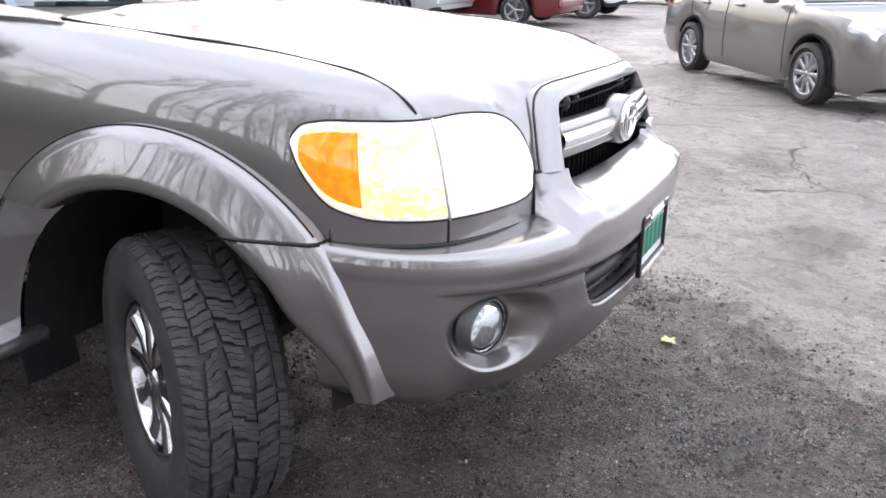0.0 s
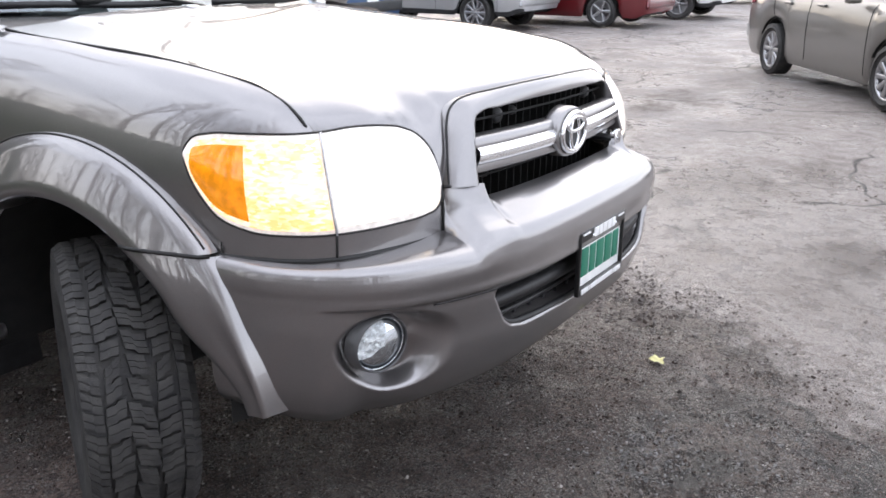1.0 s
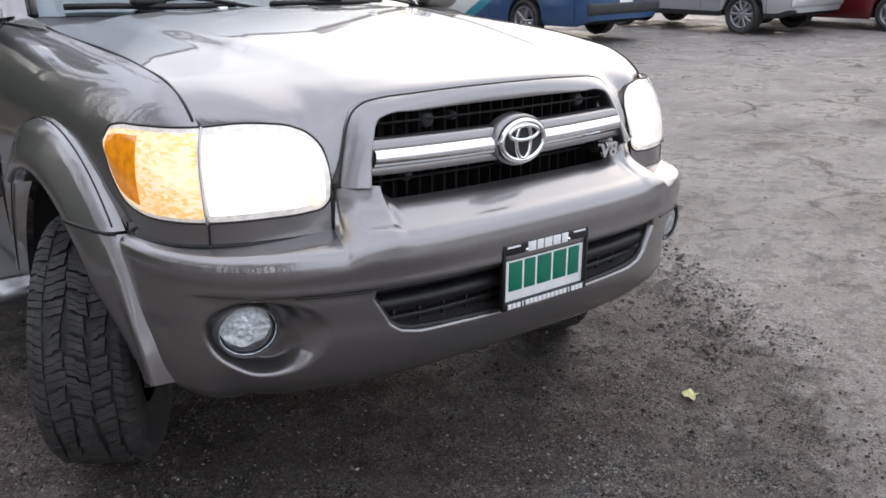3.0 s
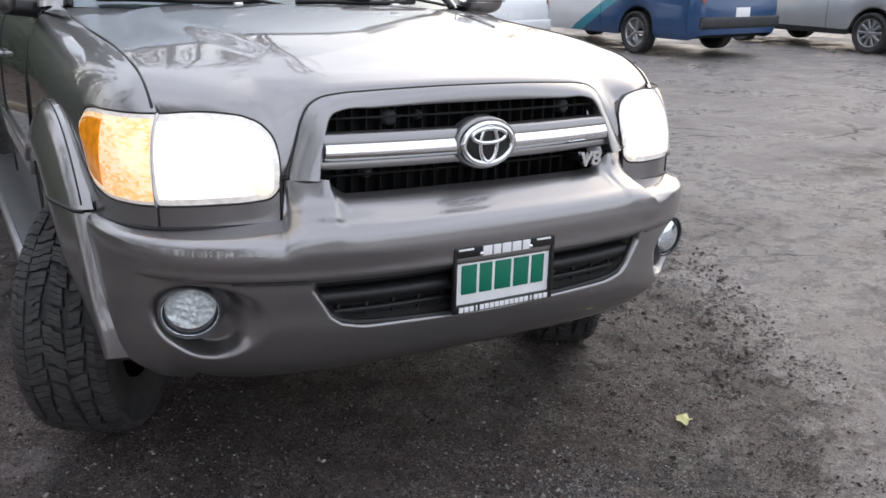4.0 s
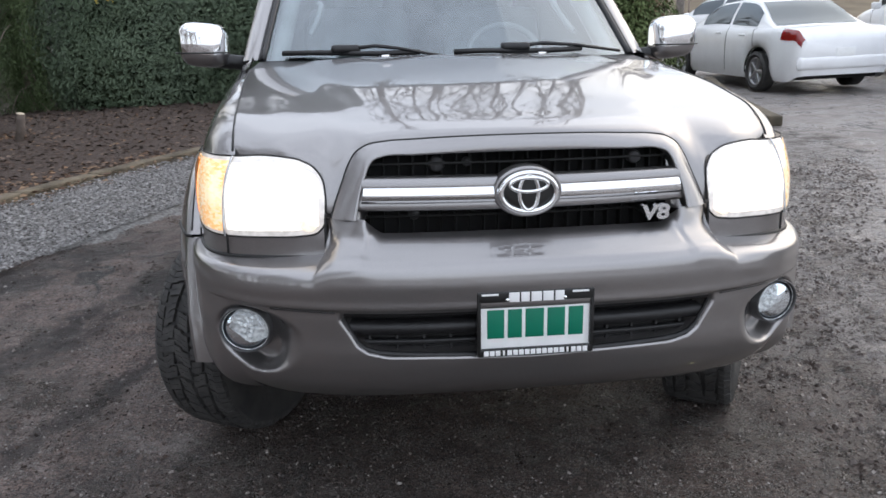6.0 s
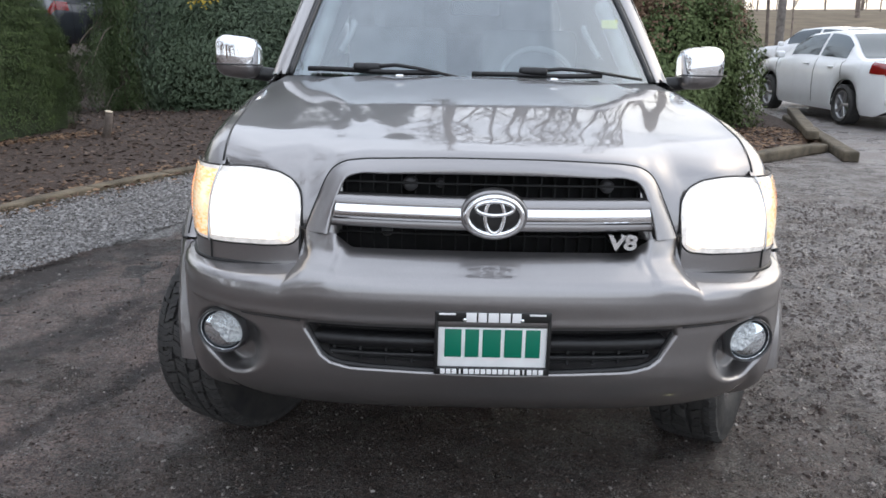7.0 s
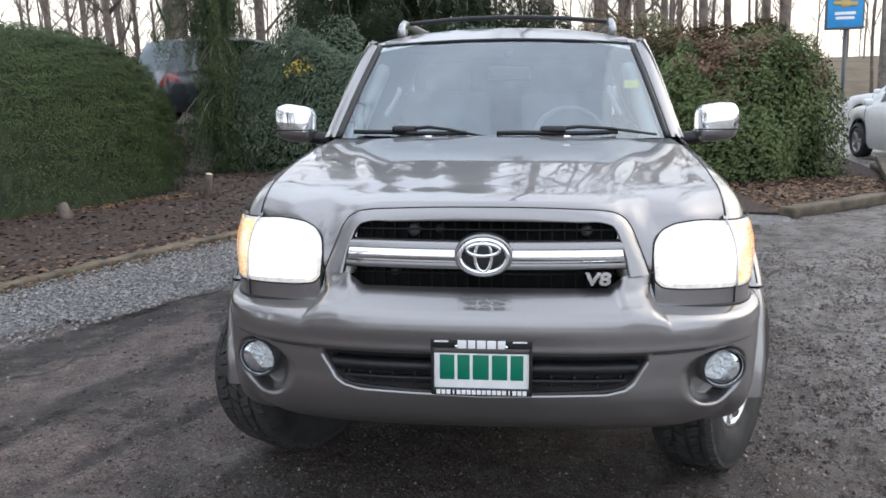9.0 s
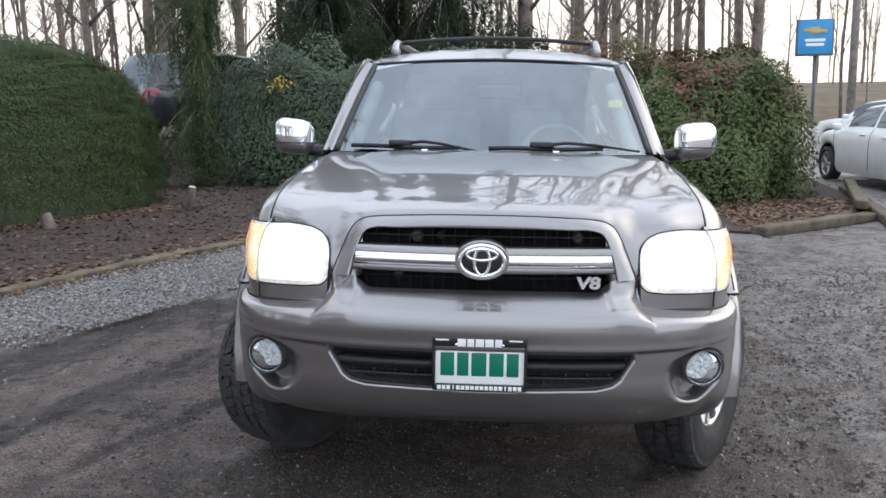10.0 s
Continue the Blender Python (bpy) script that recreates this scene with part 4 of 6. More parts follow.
part("surround_gap", tube([tuple(r[1] + np.array((0, .001, 0))) for r in rows], .0032), SEAM, surround)

# grille behind it: black mesh, chrome bar, emblem
rows = [[(x, .265, .88), (x, .262, 1.145), (x, .30, 1.15)] for x in np.linspace(-.455, .455, 4)]
grille = part("grille", sheet(rows), DARK_VOID, suv, "black grille with a chrome bar")
for z in (.965, 1.112):
    part("grille_slat", tube([(x, .190 + .12 * x * x, z) for x in np.linspace(-.45, .45, 12)], .0035, sides=6), DARK_VOID, grille)
for x in np.linspace(-.42, .42, 22):
    part("grille_fin", block((.004, .04, .27), (x, .232 + .12 * x * x, 1.01), 0), DARK_VOID, grille, smooth=False)
for x, z, r in ((-.235, 1.105, .022), (-.15, 1.108, .013), (.33, 1.108, .02), (-.30, .966, .016)):
    part("horn", lathe([(.001, -.012), (r * .7, -.01), (r, 0), (r, .02)], 20, m=pose(x, .222, z, 0, 0, 90)), GREY_PLASTIC, grille)


def bar_y(x):
    return .118 + .19 * x * x


def bar(zs, x_top, x_bot, lift):
    rows = []
    for u in np.linspace(-1, 1, 60):
        r = []
        for z, d in zs:
            x = u * (x_bot + (x_top - x_bot) * (z - .99) / .09)
            r.append((x, bar_y(x) + d + lift, z))
        rows.append(r)
    return rows


part("grille_bar", sheet(bar([(1.082, .05), (1.080, .014), (1.072, .008), (1.058, .004), (1.05, .006), (1.01, .006), (1.0, .002), (.993, .006), (.990, .05)], .443, .458, 0)), SUV_PAINT, grille)
part("chrome_strip", sheet(bar([(1.058, .010), (1.056, .001), (1.048, -.006), (1.035, -.009), (1.022, -.006), (1.014, .000), (1.012, .010)], .437, .453, 0)), CHROME, grille, "chrome strip of the grille bar")

EM = pose(0, .108, 1.040, 90, 0, 0)


def oval(rx, rz, r, y=0.0, cx=0.0, cz=0.0, n=48):
    return [EM @ Vector((cx + rx * math.cos(a), cz + rz * math.sin(a), -y)) for a in np.linspace(0, math.tau, n, endpoint=False)]


rows = []
for k, dy in ((0.02, -.004), (.6, -.004), (.9, -.002), (1.0, .004), (1.06, .012), (1.13, .014), (1.22, .03), (1.26, .05)):
    rows.append([EM @ Vector((k * .078 * math.cos(a), k * .054 * math.sin(a), -dy)) for a in np.linspace(0, math.tau, 48, endpoint=False)])
emblem = part("emblem", sheet(rows, closed=True), PLATE_BLACK, grille, "oval emblem of chrome rings on black")
part("emblem_housing", sheet([oval(.097, .072, 0, .045), oval(.095, .070, 0, .010), oval(.090, .065, 0, -.002), oval(.085, .060, 0, .004)], closed=True), SUV_PAINT, emblem)
part("emblem_ring", outline(oval(.076, .053, 0, -.004), .0086, sides=8), CHROME, emblem)
part("emblem_ring", outline(oval(.026, .048, 0, -.006), .0062, sides=8), CHROME, emblem)
part("emblem_ring", outline(oval(.052, .019, 0, -.008, 0, .022), .0060, sides=8), CHROME, emblem)
letters("V8", .056, .006, pose(.363, .120, .967, 90, 0, 6), CHROME, grille, "engine_badge", 1.30, .10, .0022)
part("badge_foot", block((.07, .09, .010), (.368, .166, .966), .002), BLACK_PLASTIC, grille)

# front plate in its frame
plate = part("licence_plate", block((.300, .006, .150), (0, .006, .706), .003), PLATE_WHITE, suv, "white dealer plate with green marks in a black frame")
fr = bmesh.new()
block((.318, .014, .030), (0, .0, .784), .004, fr)
block((.318, .014, .022), (0, .0, .627), .004, fr)
block((.010, .014, .168), (-.154, .0, .704), .003, fr)
block((.010, .014, .168), (.154, .0, .704), .003, fr)
frame_part = part("plate_frame", fr, PLATE_BLACK, plate)
x = -.134
for w in (.052, .044, .056, .054, .046):
    part("green_bar", block((w - .006, .004, .080), (x + w / 2, .002, .706), .001), PLATE_GREEN, plate)
    x += w + .004
for cx, w in ((-.060, .031), (-.030, .026), (.0, .031), (.032, .031), (.063, .027)):
    part("white_bar", block((w - .003, .003, .026), (cx, -.008, .783), .0005), WHITE_PAINT_TEXT, frame_part)
for i in range(18):
    part("white_bar", block((.0125 if i not in (3, 14) else .005, .003, .014), (-.135 + i * .0159, -.008, .627), .0005), WHITE_PAINT_TEXT, frame_part)
for cx, w in ((-.125, .045), (.120, .045)):
    part("white_bar", block((w, .003, .005), (cx, -.008, .792), .0005), WHITE_PAINT_TEXT, frame_part)
for sx in (-.078, .078):
    part("bolt", lathe([(.001, -.012), (.005, -.011), (.006, -.007), (.006, 0)], 12, m=pose(sx, .0, .776, 0, 0, 90)), CHROME, plate)

# underside behind the bumper
part("skid_plate", block((1.0, .5, .03), (0, .55, .50), .015, turn=(-12, 0, 0)), DARK_VOID, suv)
part("chassis", block((1.1, 4.2, .14), (0, 3.0, .50), .04), DARK_VOID, suv)
part("engine_bay", block((1.16, 1.0, .45), (0, .88, .80), .05), DARK_VOID, suv)
part("axle", tube([(-.85, 1.035, .37), (.85, 1.035, .37)], .035), DARK_VOID, suv)

# ---- the SUV's cabin, sides and wheels ----
SIDE = [(.86, .36), (.93, .42), (.950, .55), (.960, .75), (.962, .95), (.952, 1.10), (.930, 1.20), (.892, 1.275), (.880, 1.30)]
GREEN = [(.880, 1.30), (.845, 1.45), (.805, 1.62), (.768, 1.75), (.735, 1.815), (.68, 1.848), (.55, 1.868), (.30, 1.880), (0, 1.885)]


def screen_y(z):
    """Slant of the windscreen pillar."""
    return 1.70 + (z - 1.30) * 1.18


def cabin_x(z):
    return ease([p[1] for p in GREEN], [p[0] for p in GREEN])(z)


for sd in (-1, 1):
    side_f, side_n = path3(SIDE)
    rows = []
    for y in list(np.linspace(1.742, 5.05, 40)) + [5.12, 5.16]:
        tuck = .05 * smoothstep(4.95, 5.16, y)
        low = None
        r = []
        for i in range(25):
            x, z = side_f(side_n * i / 24)
            d = .525 ** 2 - (y - 4.04) ** 2
            if d > 0:
                z = max(z, AZ + math.sqrt(d))
            r.append((sd * (x - tuck), y, z))
        rows.append(r)
    side = part("body_side", sheet(rows, flip=sd < 0), SUV_PAINT, suv)
    for y in (1.755, 2.95, 4.0):
        part("door_gap", tube([(sd * (side_f(side_n * i / 20)[0] + .001), y + (.03 if y > 3.9 else 0) * math.sin(i / 6), side_f(side_n * i / 20)[1]) for i in range(3, 21)], .004), SEAM, side)
    for y in (2.75, 3.75):
        part("door_handle", tube([(sd * .955, y, 1.06), (sd * .985, y + .03, 1.065), (sd * .985, y + .16, 1.065), (sd * .955, y + .19, 1.06)], .014), SUV_PAINT, side)
    part("side_moulding", block((.022, 2.2, .085), (sd * .966, 2.9, .73), .009), SUV_PAINT, side)
    part("rear_arch_liner", arch(.535, sd * .4, sd * .93, Matrix.Translation((0, 4.04, AZ))), DARK_VOID, side)
    # running board
    board = part("running_board", block((.20, 2.15, .05), (sd * .965, 2.62, .40), .02), BRIGHT_ALLOY, suv, "silver running board with a dark tread pad")
    part("tread_pad", block((.13, 1.9, .012), (sd * .975, 2.62, .428), .004), GREY_PLASTIC, board)
    part("mud_flap", block((.20, .015, .30), (sd * .85, 1.60, .40), .006, turn=(-8, 0, 0)), BLACK_PLASTIC, suv)
    # greenhouse side with pillar, window panes
    gf, gn = path3(GREEN[:5])
    rows = []
    for i in range(15):
        x, z = gf(gn * i / 14)
        ys = screen_y(z)
        rows.append([(sd * (x + .012 * (1 - u) * 0), ys + (5.10 - .35 * (z - 1.3) / .5 - ys) * u, z) for u in np.linspace(0, 1, 30)])
    cabin = part("cabin_side", sheet(rows, flip=sd > 0), SUV_PAINT, suv)
    for ya, yb in ((1.86, 2.86), (2.98, 3.84), (3.95, 4.85)):
        rows = []
        for i in range(8):
            x, z = gf(gn * (.06 + .80 * i / 7))
            y0 = max(ya, screen_y(z) + .10)
            rows.append([(sd * (x + .004), y0 + (yb - y0) * u, z) for u in np.linspace(0, 1, 8)])
        part("side_window", sheet(rows, flip=sd > 0), CAR_GLASS, cabin, "dark tinted side window")
    # mirror: chrome cap above, painted below, on a black foot
    mm = pose(sd * 1.055, 1.845, 1.383, 0, 0, sd * 8)
    rows, low_rows = [], []
    for a in np.linspace(0, math.pi, 25):
        rows.append([])
        low_rows.append([])
        for b in np.linspace(0, math.tau, 33):
            q = Vector((math.cos(a), math.sin(a) * math.cos(b), math.sin(a) * math.sin(b)))
            e = lambda v, k: math.copysign(abs(v) ** k, v)
            v = Vector((.102 * e(q.x, .55), .085 * e(q.y, .7), .095 * e(q.z, .58)))
            v.z += .010 * v.x * sd / .118
            rows[-1].append(mm @ v)
    bm = sheet(rows)
    bmesh.ops.remove_doubles(bm, verts=bm.verts, dist=.0005)
    zc = 1.351
    for f in bm.faces:
        f.material_index = 0 if f.calc_center_median().z > zc else 1
    bmesh.ops.recalc_face_normals(bm, faces=bm.faces)
    door_mirror = part("door_mirror", bm, [CHROME, SUV_PAINT], suv, "door mirror with chrome cap above grey shell")
    part("mirror_foot", tube([(sd * 1.02, 1.855, 1.318), (sd * .98, 1.86, 1.311), (sd * .91, 1.865, 1.303), (sd * .87, 1.87, 1.295)], .032, sides=12), BLACK_PLASTIC, door_mirror)
    part("mirror_gap", tube([mm @ Vector((x, -.088 * math.sqrt(max(0, 1 - (abs(x) / .125) ** 3)), zc - 1.383)) for x in np.linspace(-.115, .115, 14)], .003), SEAM, door_mirror)

# roof, windscreen, pillars
rows = []
for y0, y1, u in [(0, 0, u) for u in np.linspace(0, 1, 30)]:
    r = []
    for x in np.linspace(-1, 1, 33):
        k = abs(x)
        zz = 1.885 - .070 * k ** 2.6
        xx = x * .735
        yf = 2.225 + .09 * k ** 2
        y = yf + (4.98 - yf) * u
        z = zz - .078 * (1 - smoothstep(0, .10, u)) ** 1.5 - .10 * smoothstep(.9, 1, u)
        r.append((xx, y, z))
    rows.append(r)
roof = part("roof", sheet(rows, flip=False), SUV_PAINT, suv)
rows = []
for u in np.linspace(0, 1, 20):
    r = []
    for x in np.linspace(-1, 1, 31):
        k = abs(x)
        half_w = .812 + (.700 - .812) * u
        y = (1.47 + .21 * k ** 2.2) + ((2.235 + .075 * k ** 2) - (1.47 + .21 * k ** 2.2)) * u
        z = 1.318 + (1.806 - .028 * k ** 2 - 1.318) * u + .012 * math.sin(math.pi * u)
        r.append((x * half_w, y, z))
    rows.append(r)
WS = rows
windscreen = part("windscreen", sheet(rows, flip=False), WINDSHIELD, suv, "windscreen reflecting the pale sky")
windscreen.visible_shadow = False
bm = bmesh.new()
edge = [Vector(r[0]) for r in WS] + [Vector(p) for p in WS[-1]] + [Vector(r[-1]) for r in WS[::-1]]
tube([(p.x, p.y - .003, p.z + .002) for p in edge], .0075, bm, 6)
part("windscreen_seal", bm, BLACK_PLASTIC, windscreen)
for sd in (-1, 1):
    rows = []
    for u in np.linspace(0, 1, 20):
        w = WS[round(u * 19)][-1]
        wx, wy, wz = abs(w[0]), w[1], w[2]
        z = 1.31 + u * (1.815 - 1.31)
        cx = cabin_x(min(1.80, z))
        cy = screen_y(z) + .02
        a, b = np.array((wx - .003, wy, wz)), np.array((cx + .003, cy + .05, z))
        b = b + np.array((.012, 0, 0))
        m_ = (a + b) / 2 + np.array((.016, -.034, .006))
        rows.append([(sd * p[0], p[1], p[2]) for p in (a + (-.01, .02, -.01), a + (0, -.006, .004), a * .72 + m_ * .28 + (0, -.008, .003), m_, b * .6 + m_ * .4 + (.006, -.004, 0), b)])
    part("pillar", sheet(rows, flip=sd > 0), SUV_PAINT, suv)
    rows = [[(sd * abs(r[-1][0]) * 1.0 - sd * k * .055, r[-1][1] - .008 - .0 * k, r[-1][2] + .004) for k in (0, 1)] for r in WS]
    part("pillar_trim", tube([(sd * (abs(r[-1][0]) - .016), r[-1][1] - .008, r[-1][2] + .003) for r in WS], .012, sides=8), BLACK_PLASTIC, windscreen)
    part("quarter_fill", sheet([[(sd * .831, 1.40, 1.307), (sd * .855, 1.40, 1.297)], [(sd * .838, 1.60, 1.325), (sd * .875, 1.60, 1.30)], [(sd * .84, 1.74, 1.34), (sd * .885, 1.76, 1.30)]], flip=sd > 0), SUV_PAINT, suv)

# cowl and wipers
rows = []
for x in np.linspace(-.83, .83, 30):
    k = abs(x) / .83
    rows.append([(x, 1.38 - .0 * k, 1.322 - .03 * k * k), (x, 1.46, 1.318 - .02 * k * k), (x * .97, 1.51 + .20 * k ** 2.2, 1.318)])
cowl = part("cowl", sheet(rows, flip=True), BLACK_PLASTIC, suv)


def on_screen(x, u, lift):
    """A point above the windscreen glass."""
    r = WS[0]
    half_w = .812 + (.700 - .812) * u
    k = min(1, abs(x) / half_w)
    y = (1.47 + .21 * k ** 2.2) + ((2.235 + .075 * k ** 2) - (1.47 + .21 * k ** 2.2)) * u
    z = 1.318 + (1.806 - .028 * k ** 2 - 1.318) * u
    return (x, y - lift * .62, z + lift * .78)


for pivot, tip in ((-.45, -.06), (.25, .74)):
    wiper = part("wiper", tube([on_screen(pivot, .050, .03), on_screen(pivot + .12, .052, .045), on_screen(pivot + (tip - pivot) * .55, .038, .04), on_screen(tip, .0, .022)], .009, taper=.006), BLACK_PLASTIC, suv, "black wiper arm with blade")
    part("wiper_pivot", block((.12, .05, .035), on_screen(pivot, .050, .03), .014), BLACK_PLASTIC, wiper)
    part("wiper_blade", tube([on_screen(x, .03 + .005 * math.sin(i), .022) for i, x in enumerate(np.linspace(pivot - .26, pivot + .30, 8))], .012, sides=6), BLACK_PLASTIC, wiper)
for sx in (-.305, .305):
    part("washer_nozzle", block((.03, .025, .012), (sx, 1.262, 1.348), .004), CHROME, suv)

# roof rack
for sd in (-1, 1):
    rail = part("roof_rail", tube([(sd * .60, 2.52, 1.845), (sd * .60, 2.56, 1.90), (sd * .60, 2.66, 1.925), (sd * .61, 4.5, 1.93), (sd * .61, 4.6, 1.90), (sd * .61, 4.66, 1.85)], .020, sides=10), BRIGHT_ALLOY, suv, "silver roof rail")
    part("rail_foot", block((.045, .15, .055), (sd * .60, 2.58, 1.868), .02), BRIGHT_ALLOY, rail)
for y in (2.78, 4.1):
    part("cross_bar", tube([(x, y, 1.928 + .034 * (1 - (x / .6) ** 2)) for x in np.linspace(-.6, .6, 12)], .013), BLACK_PLASTIC, roof, "black cross bar of the roof rack")
part("aerial_mark", block((.05, .005, .03), on_screen(.03, .86, -.012), .004), BLACK_PLASTIC, windscreen)
part("inspection_sticker", block((.075, .003, .05), on_screen(.655, .545, -.006), .001, turn=(-40, 0, -8)), STICKER, windscreen, "yellow inspection sticker")

# inside
part("dashboard", block((1.45, .45, .16), (0, 1.95, 1.20), .06, turn=(-6, 0, 0)), INTERIOR, suv)
wheel_m = pose(.36, 2.28, 1.27, 62, 0, 0)
part("steering_wheel", tube([wheel_m @ Vector((.19 * math.cos(a), .19 * math.sin(a), 0)) for a in np.linspace(0, math.tau, 36, endpoint=False)], .016, closed=True), INTERIOR, suv)
for sx in (-.36, .36):
    seat = part("front_seat", block((.54, .18, .66), (sx, 2.72, 1.20), .075, turn=(-12, 0, 0), seg=4), INTERIOR, suv, "grey front seat")
    part("headrest", block((.28, .11, .19), (sx, 2.82, 1.60), .05, turn=(-10, 0, 0), seg=4), INTERIOR, seat)
for sd in (-1, 1):
    grip = [on_screen(sd * .60, .36, -.09), on_screen(sd * .575, .42, -.08), on_screen(sd * .555, .52, -.08), on_screen(sd * .545, .60, -.08), on_screen(sd * .555, .66, -.10)]
    part("grab_handle", tube(grip, .013, sides=8), INTERIOR, suv)
    part("pillar_lining", tube([on_screen(sd * (.745 - .10 * u), u, -.07) for u in np.linspace(.03, .84, 8)], .040, sides=8), INTERIOR, suv)
part("inner_mirror", block((.24, .03, .075), on_screen(.03, .80, -.10), .02), BLACK_PLASTIC, suv)
part("instrument_hood", block((.62, .16, .05), (-.02, 1.93, 1.292), .022), GREY_PLASTIC, suv)
part("cabin_floor", block((1.6, 3.3, .05), (0, 3.4, .62), .01), INTERIOR, suv)
part("headliner", block((1.35, 2.5, .03), (0, 3.65, 1.80), .01), INTERIOR, suv)
part("rear_bench", block((1.35, .2, .62), (0, 3.75, 1.18), .06, turn=(-12, 0, 0)), INTERIOR, suv)
# added panel across the cabin's rear; blocks skylight coming in from behind
part("rear_light_stop", block((1.62, .04, .62), (0, 4.72, 1.50), .01), INTERIOR, suv)
part("tailgate", block((1.72, .06, 1.15), (0, 5.14, .95), .03), SUV_PAINT, suv)
part("rear_window", block((1.35, .02, .45), (0, 5.03, 1.56), .01, turn=(-16, 0, 0)), CAR_GLASS, suv)
part("bulkhead", block((1.55, .05, .75), (0, 1.62, .92), .01), DARK_VOID, suv)


def road_wheel(parent, at, turn, radius=.394, width=.232, rim_r=.215, spokes=6, tread=True, name="wheel", metal=BRIGHT_ALLOY):
    """A tyre with block tread and an alloy rim; the outer face looks along +x before turning."""
    m = pose(*at, 0, 0, turn)
    w = width / 2
    tyre = part(name, lathe([(rim_r, w * .80), (rim_r + .012, w * .92), (rim_r + .05, w * 1.02), (radius - .075, w * 1.04), (radius - .035, w * .98), (radius - .016, w * .86), (radius - .017, w * .70), (radius - .017, -w * .70), (radius - .016, -w * .86), (radius - .035, -w * .98), (radius - .075, -w * 1.04), (rim_r + .02, -w * .95), (rim_r, -w * .80)], 72, m=m), RUBBER, parent, "black all-terrain tyre on an alloy rim" if tread else "black tyre")
    if tread:
        # five ribs of broad interlocking blocks with narrow grooves and fine slanting sipes
        rng = random.Random(5)
        bm = bmesh.new()
        for c, ww, off, skew, count, drop, cuts in ((-.101, .041, 0, .10, 50, .007, 1), (-.053, .040, .5, -.4, 50, .0015, 1), (0, .046, .15, .7, 42, .0, 2), (.053, .040, .7, -.4, 50, .0015, 1), (.101, .041, .3, .10, 50, .007, 1)):
            pitch = math.tau * radius / count
            c, ww = c * width / .245, ww * width / .245
            for k in range(count):
                L = pitch * .90 * rng.uniform(.93, 1.03)
                mid = (k + off) * pitch + rng.uniform(-.003, .003)
                step = rng.uniform(.08, .30) * L * (1 if skew > 0 else -1)
                ends = [-L / 2] + sorted((j + 1) / (cuts + 1) * L - L / 2 + rng.uniform(-.06, .06) * L for j in range(cuts)) + [L / 2]
                for t0, t1 in zip(ends, ends[1:]):
                    t0, t1 = t0 + .0009, t1 - .0009
                    vs = []
                    for up in (0, 1):
                        rr = radius - drop - (.0025 if up else .0185)
                        inset = .0012 if up else 0
                        for q, t in ((-1, t0 - step), (-.1, t0 - step * .4), (.1, t0 + step * .4), (1, t0 + step), (1, t1 + step), (.1, t1 + step * .4), (-.1, t1 - step * .4), (-1, t1 - step)):
                            jag = .0055 * math.sin(5.1 * k + 2 * q) * (abs(q) == 1) * (abs(c) < .09)
                            xx = c + q * (ww / 2 - inset) + jag + skew * .010 * t / L
                            tt = (mid + t) / radius
                            fall = 26 * max(0, abs(xx) - .40 * width) ** 2
                            vs.append(bm.verts.new(m @ Vector((xx, (rr - fall) * math.cos(tt), (rr - fall) * math.sin(tt)))))
                    bm.faces.new(vs[8:])
                    for i in range(8):
                        j = (i + 1) % 8
                        bm.faces.new((vs[i], vs[j], vs[8 + j], vs[8 + i]))
        bmesh.ops.recalc_face_normals(bm, faces=bm.faces)
        tr = part("tread", bm, TREAD, tyre, smooth=False)
        tr["kind"] = "stuff"
    rim = part("rim", lathe([(rim_r + .004, w * .82), (rim_r - .004, w * .86), (rim_r - .016, w * .78), (rim_r - .026, w * .45), (rim_r - .03, -w * .5), (.06, -w * .5)], 48, m=m), metal, tyre, "silver alloy rim")
    bm = bmesh.new()
    for k in range(spokes):
        a = k * math.tau / spokes
        ca, sa = math.cos(a), math.sin(a)
        rows = []
        for r, hw, x in ((.03, .022, w * .66), (.07, .026, w * .70), (rim_r * .6, .024, w * .66), (rim_r - .012, .034, w * .72)):
            row = []
            for t, dx in ((-hw, -.03), (-hw, 0), (-hw * .6, .008), (hw * .6, .008), (hw, 0), (hw, -.03)):
                row.append(m @ Vector((x + dx, r * ca - t * sa, r * sa + t * ca)))
            rows.append(row)
        sheet(rows, bm)
    bmesh.ops.recalc_face_normals(bm, faces=bm.faces)
    part("spokes", bm, metal, rim)
    part("hub_cap", lathe([(.001, w * .80), (.025, w * .79), (.036, w * .70), (.04, w * .4)], 24, m=m), metal, rim)
    return tyre


STEER = 30.0
road_wheel(suv, (-.862, 1.030, .388), 180 - STEER, width=.268, metal=POLISHED, spokes=10)
road_wheel(suv, (.900, .905, .416), -STEER, width=.245, metal=POLISHED, spokes=10)
road_wheel(suv, (-.905, 4.04, .388), 180)
road_wheel(suv, (.905, 4.04, .432), 0)

# ---- ground ----


TILES = [np.random.RandomState(40 + k).uniform(-1, 1, (64, 64)) for k in range(5)]


def rough(x, y, step, k):
    """Smooth random heights in -1..1 with bumps about step wide."""
    u, v = np.asarray(x, float) / step, np.asarray(y, float) / step
    i, j = np.floor(u).astype(int), np.floor(v).astype(int)
    a, b = u - i, v - j
    a, b = a * a * (3 - 2 * a), b * b * (3 - 2 * b)
    t = TILES[k]
    g = lambda p, q: t[p % 64, q % 64]
    return (g(i, j) * (1 - a) + g(i + 1, j) * a) * (1 - b) + (g(i, j + 1) * (1 - a) + g(i + 1, j + 1) * a) * b


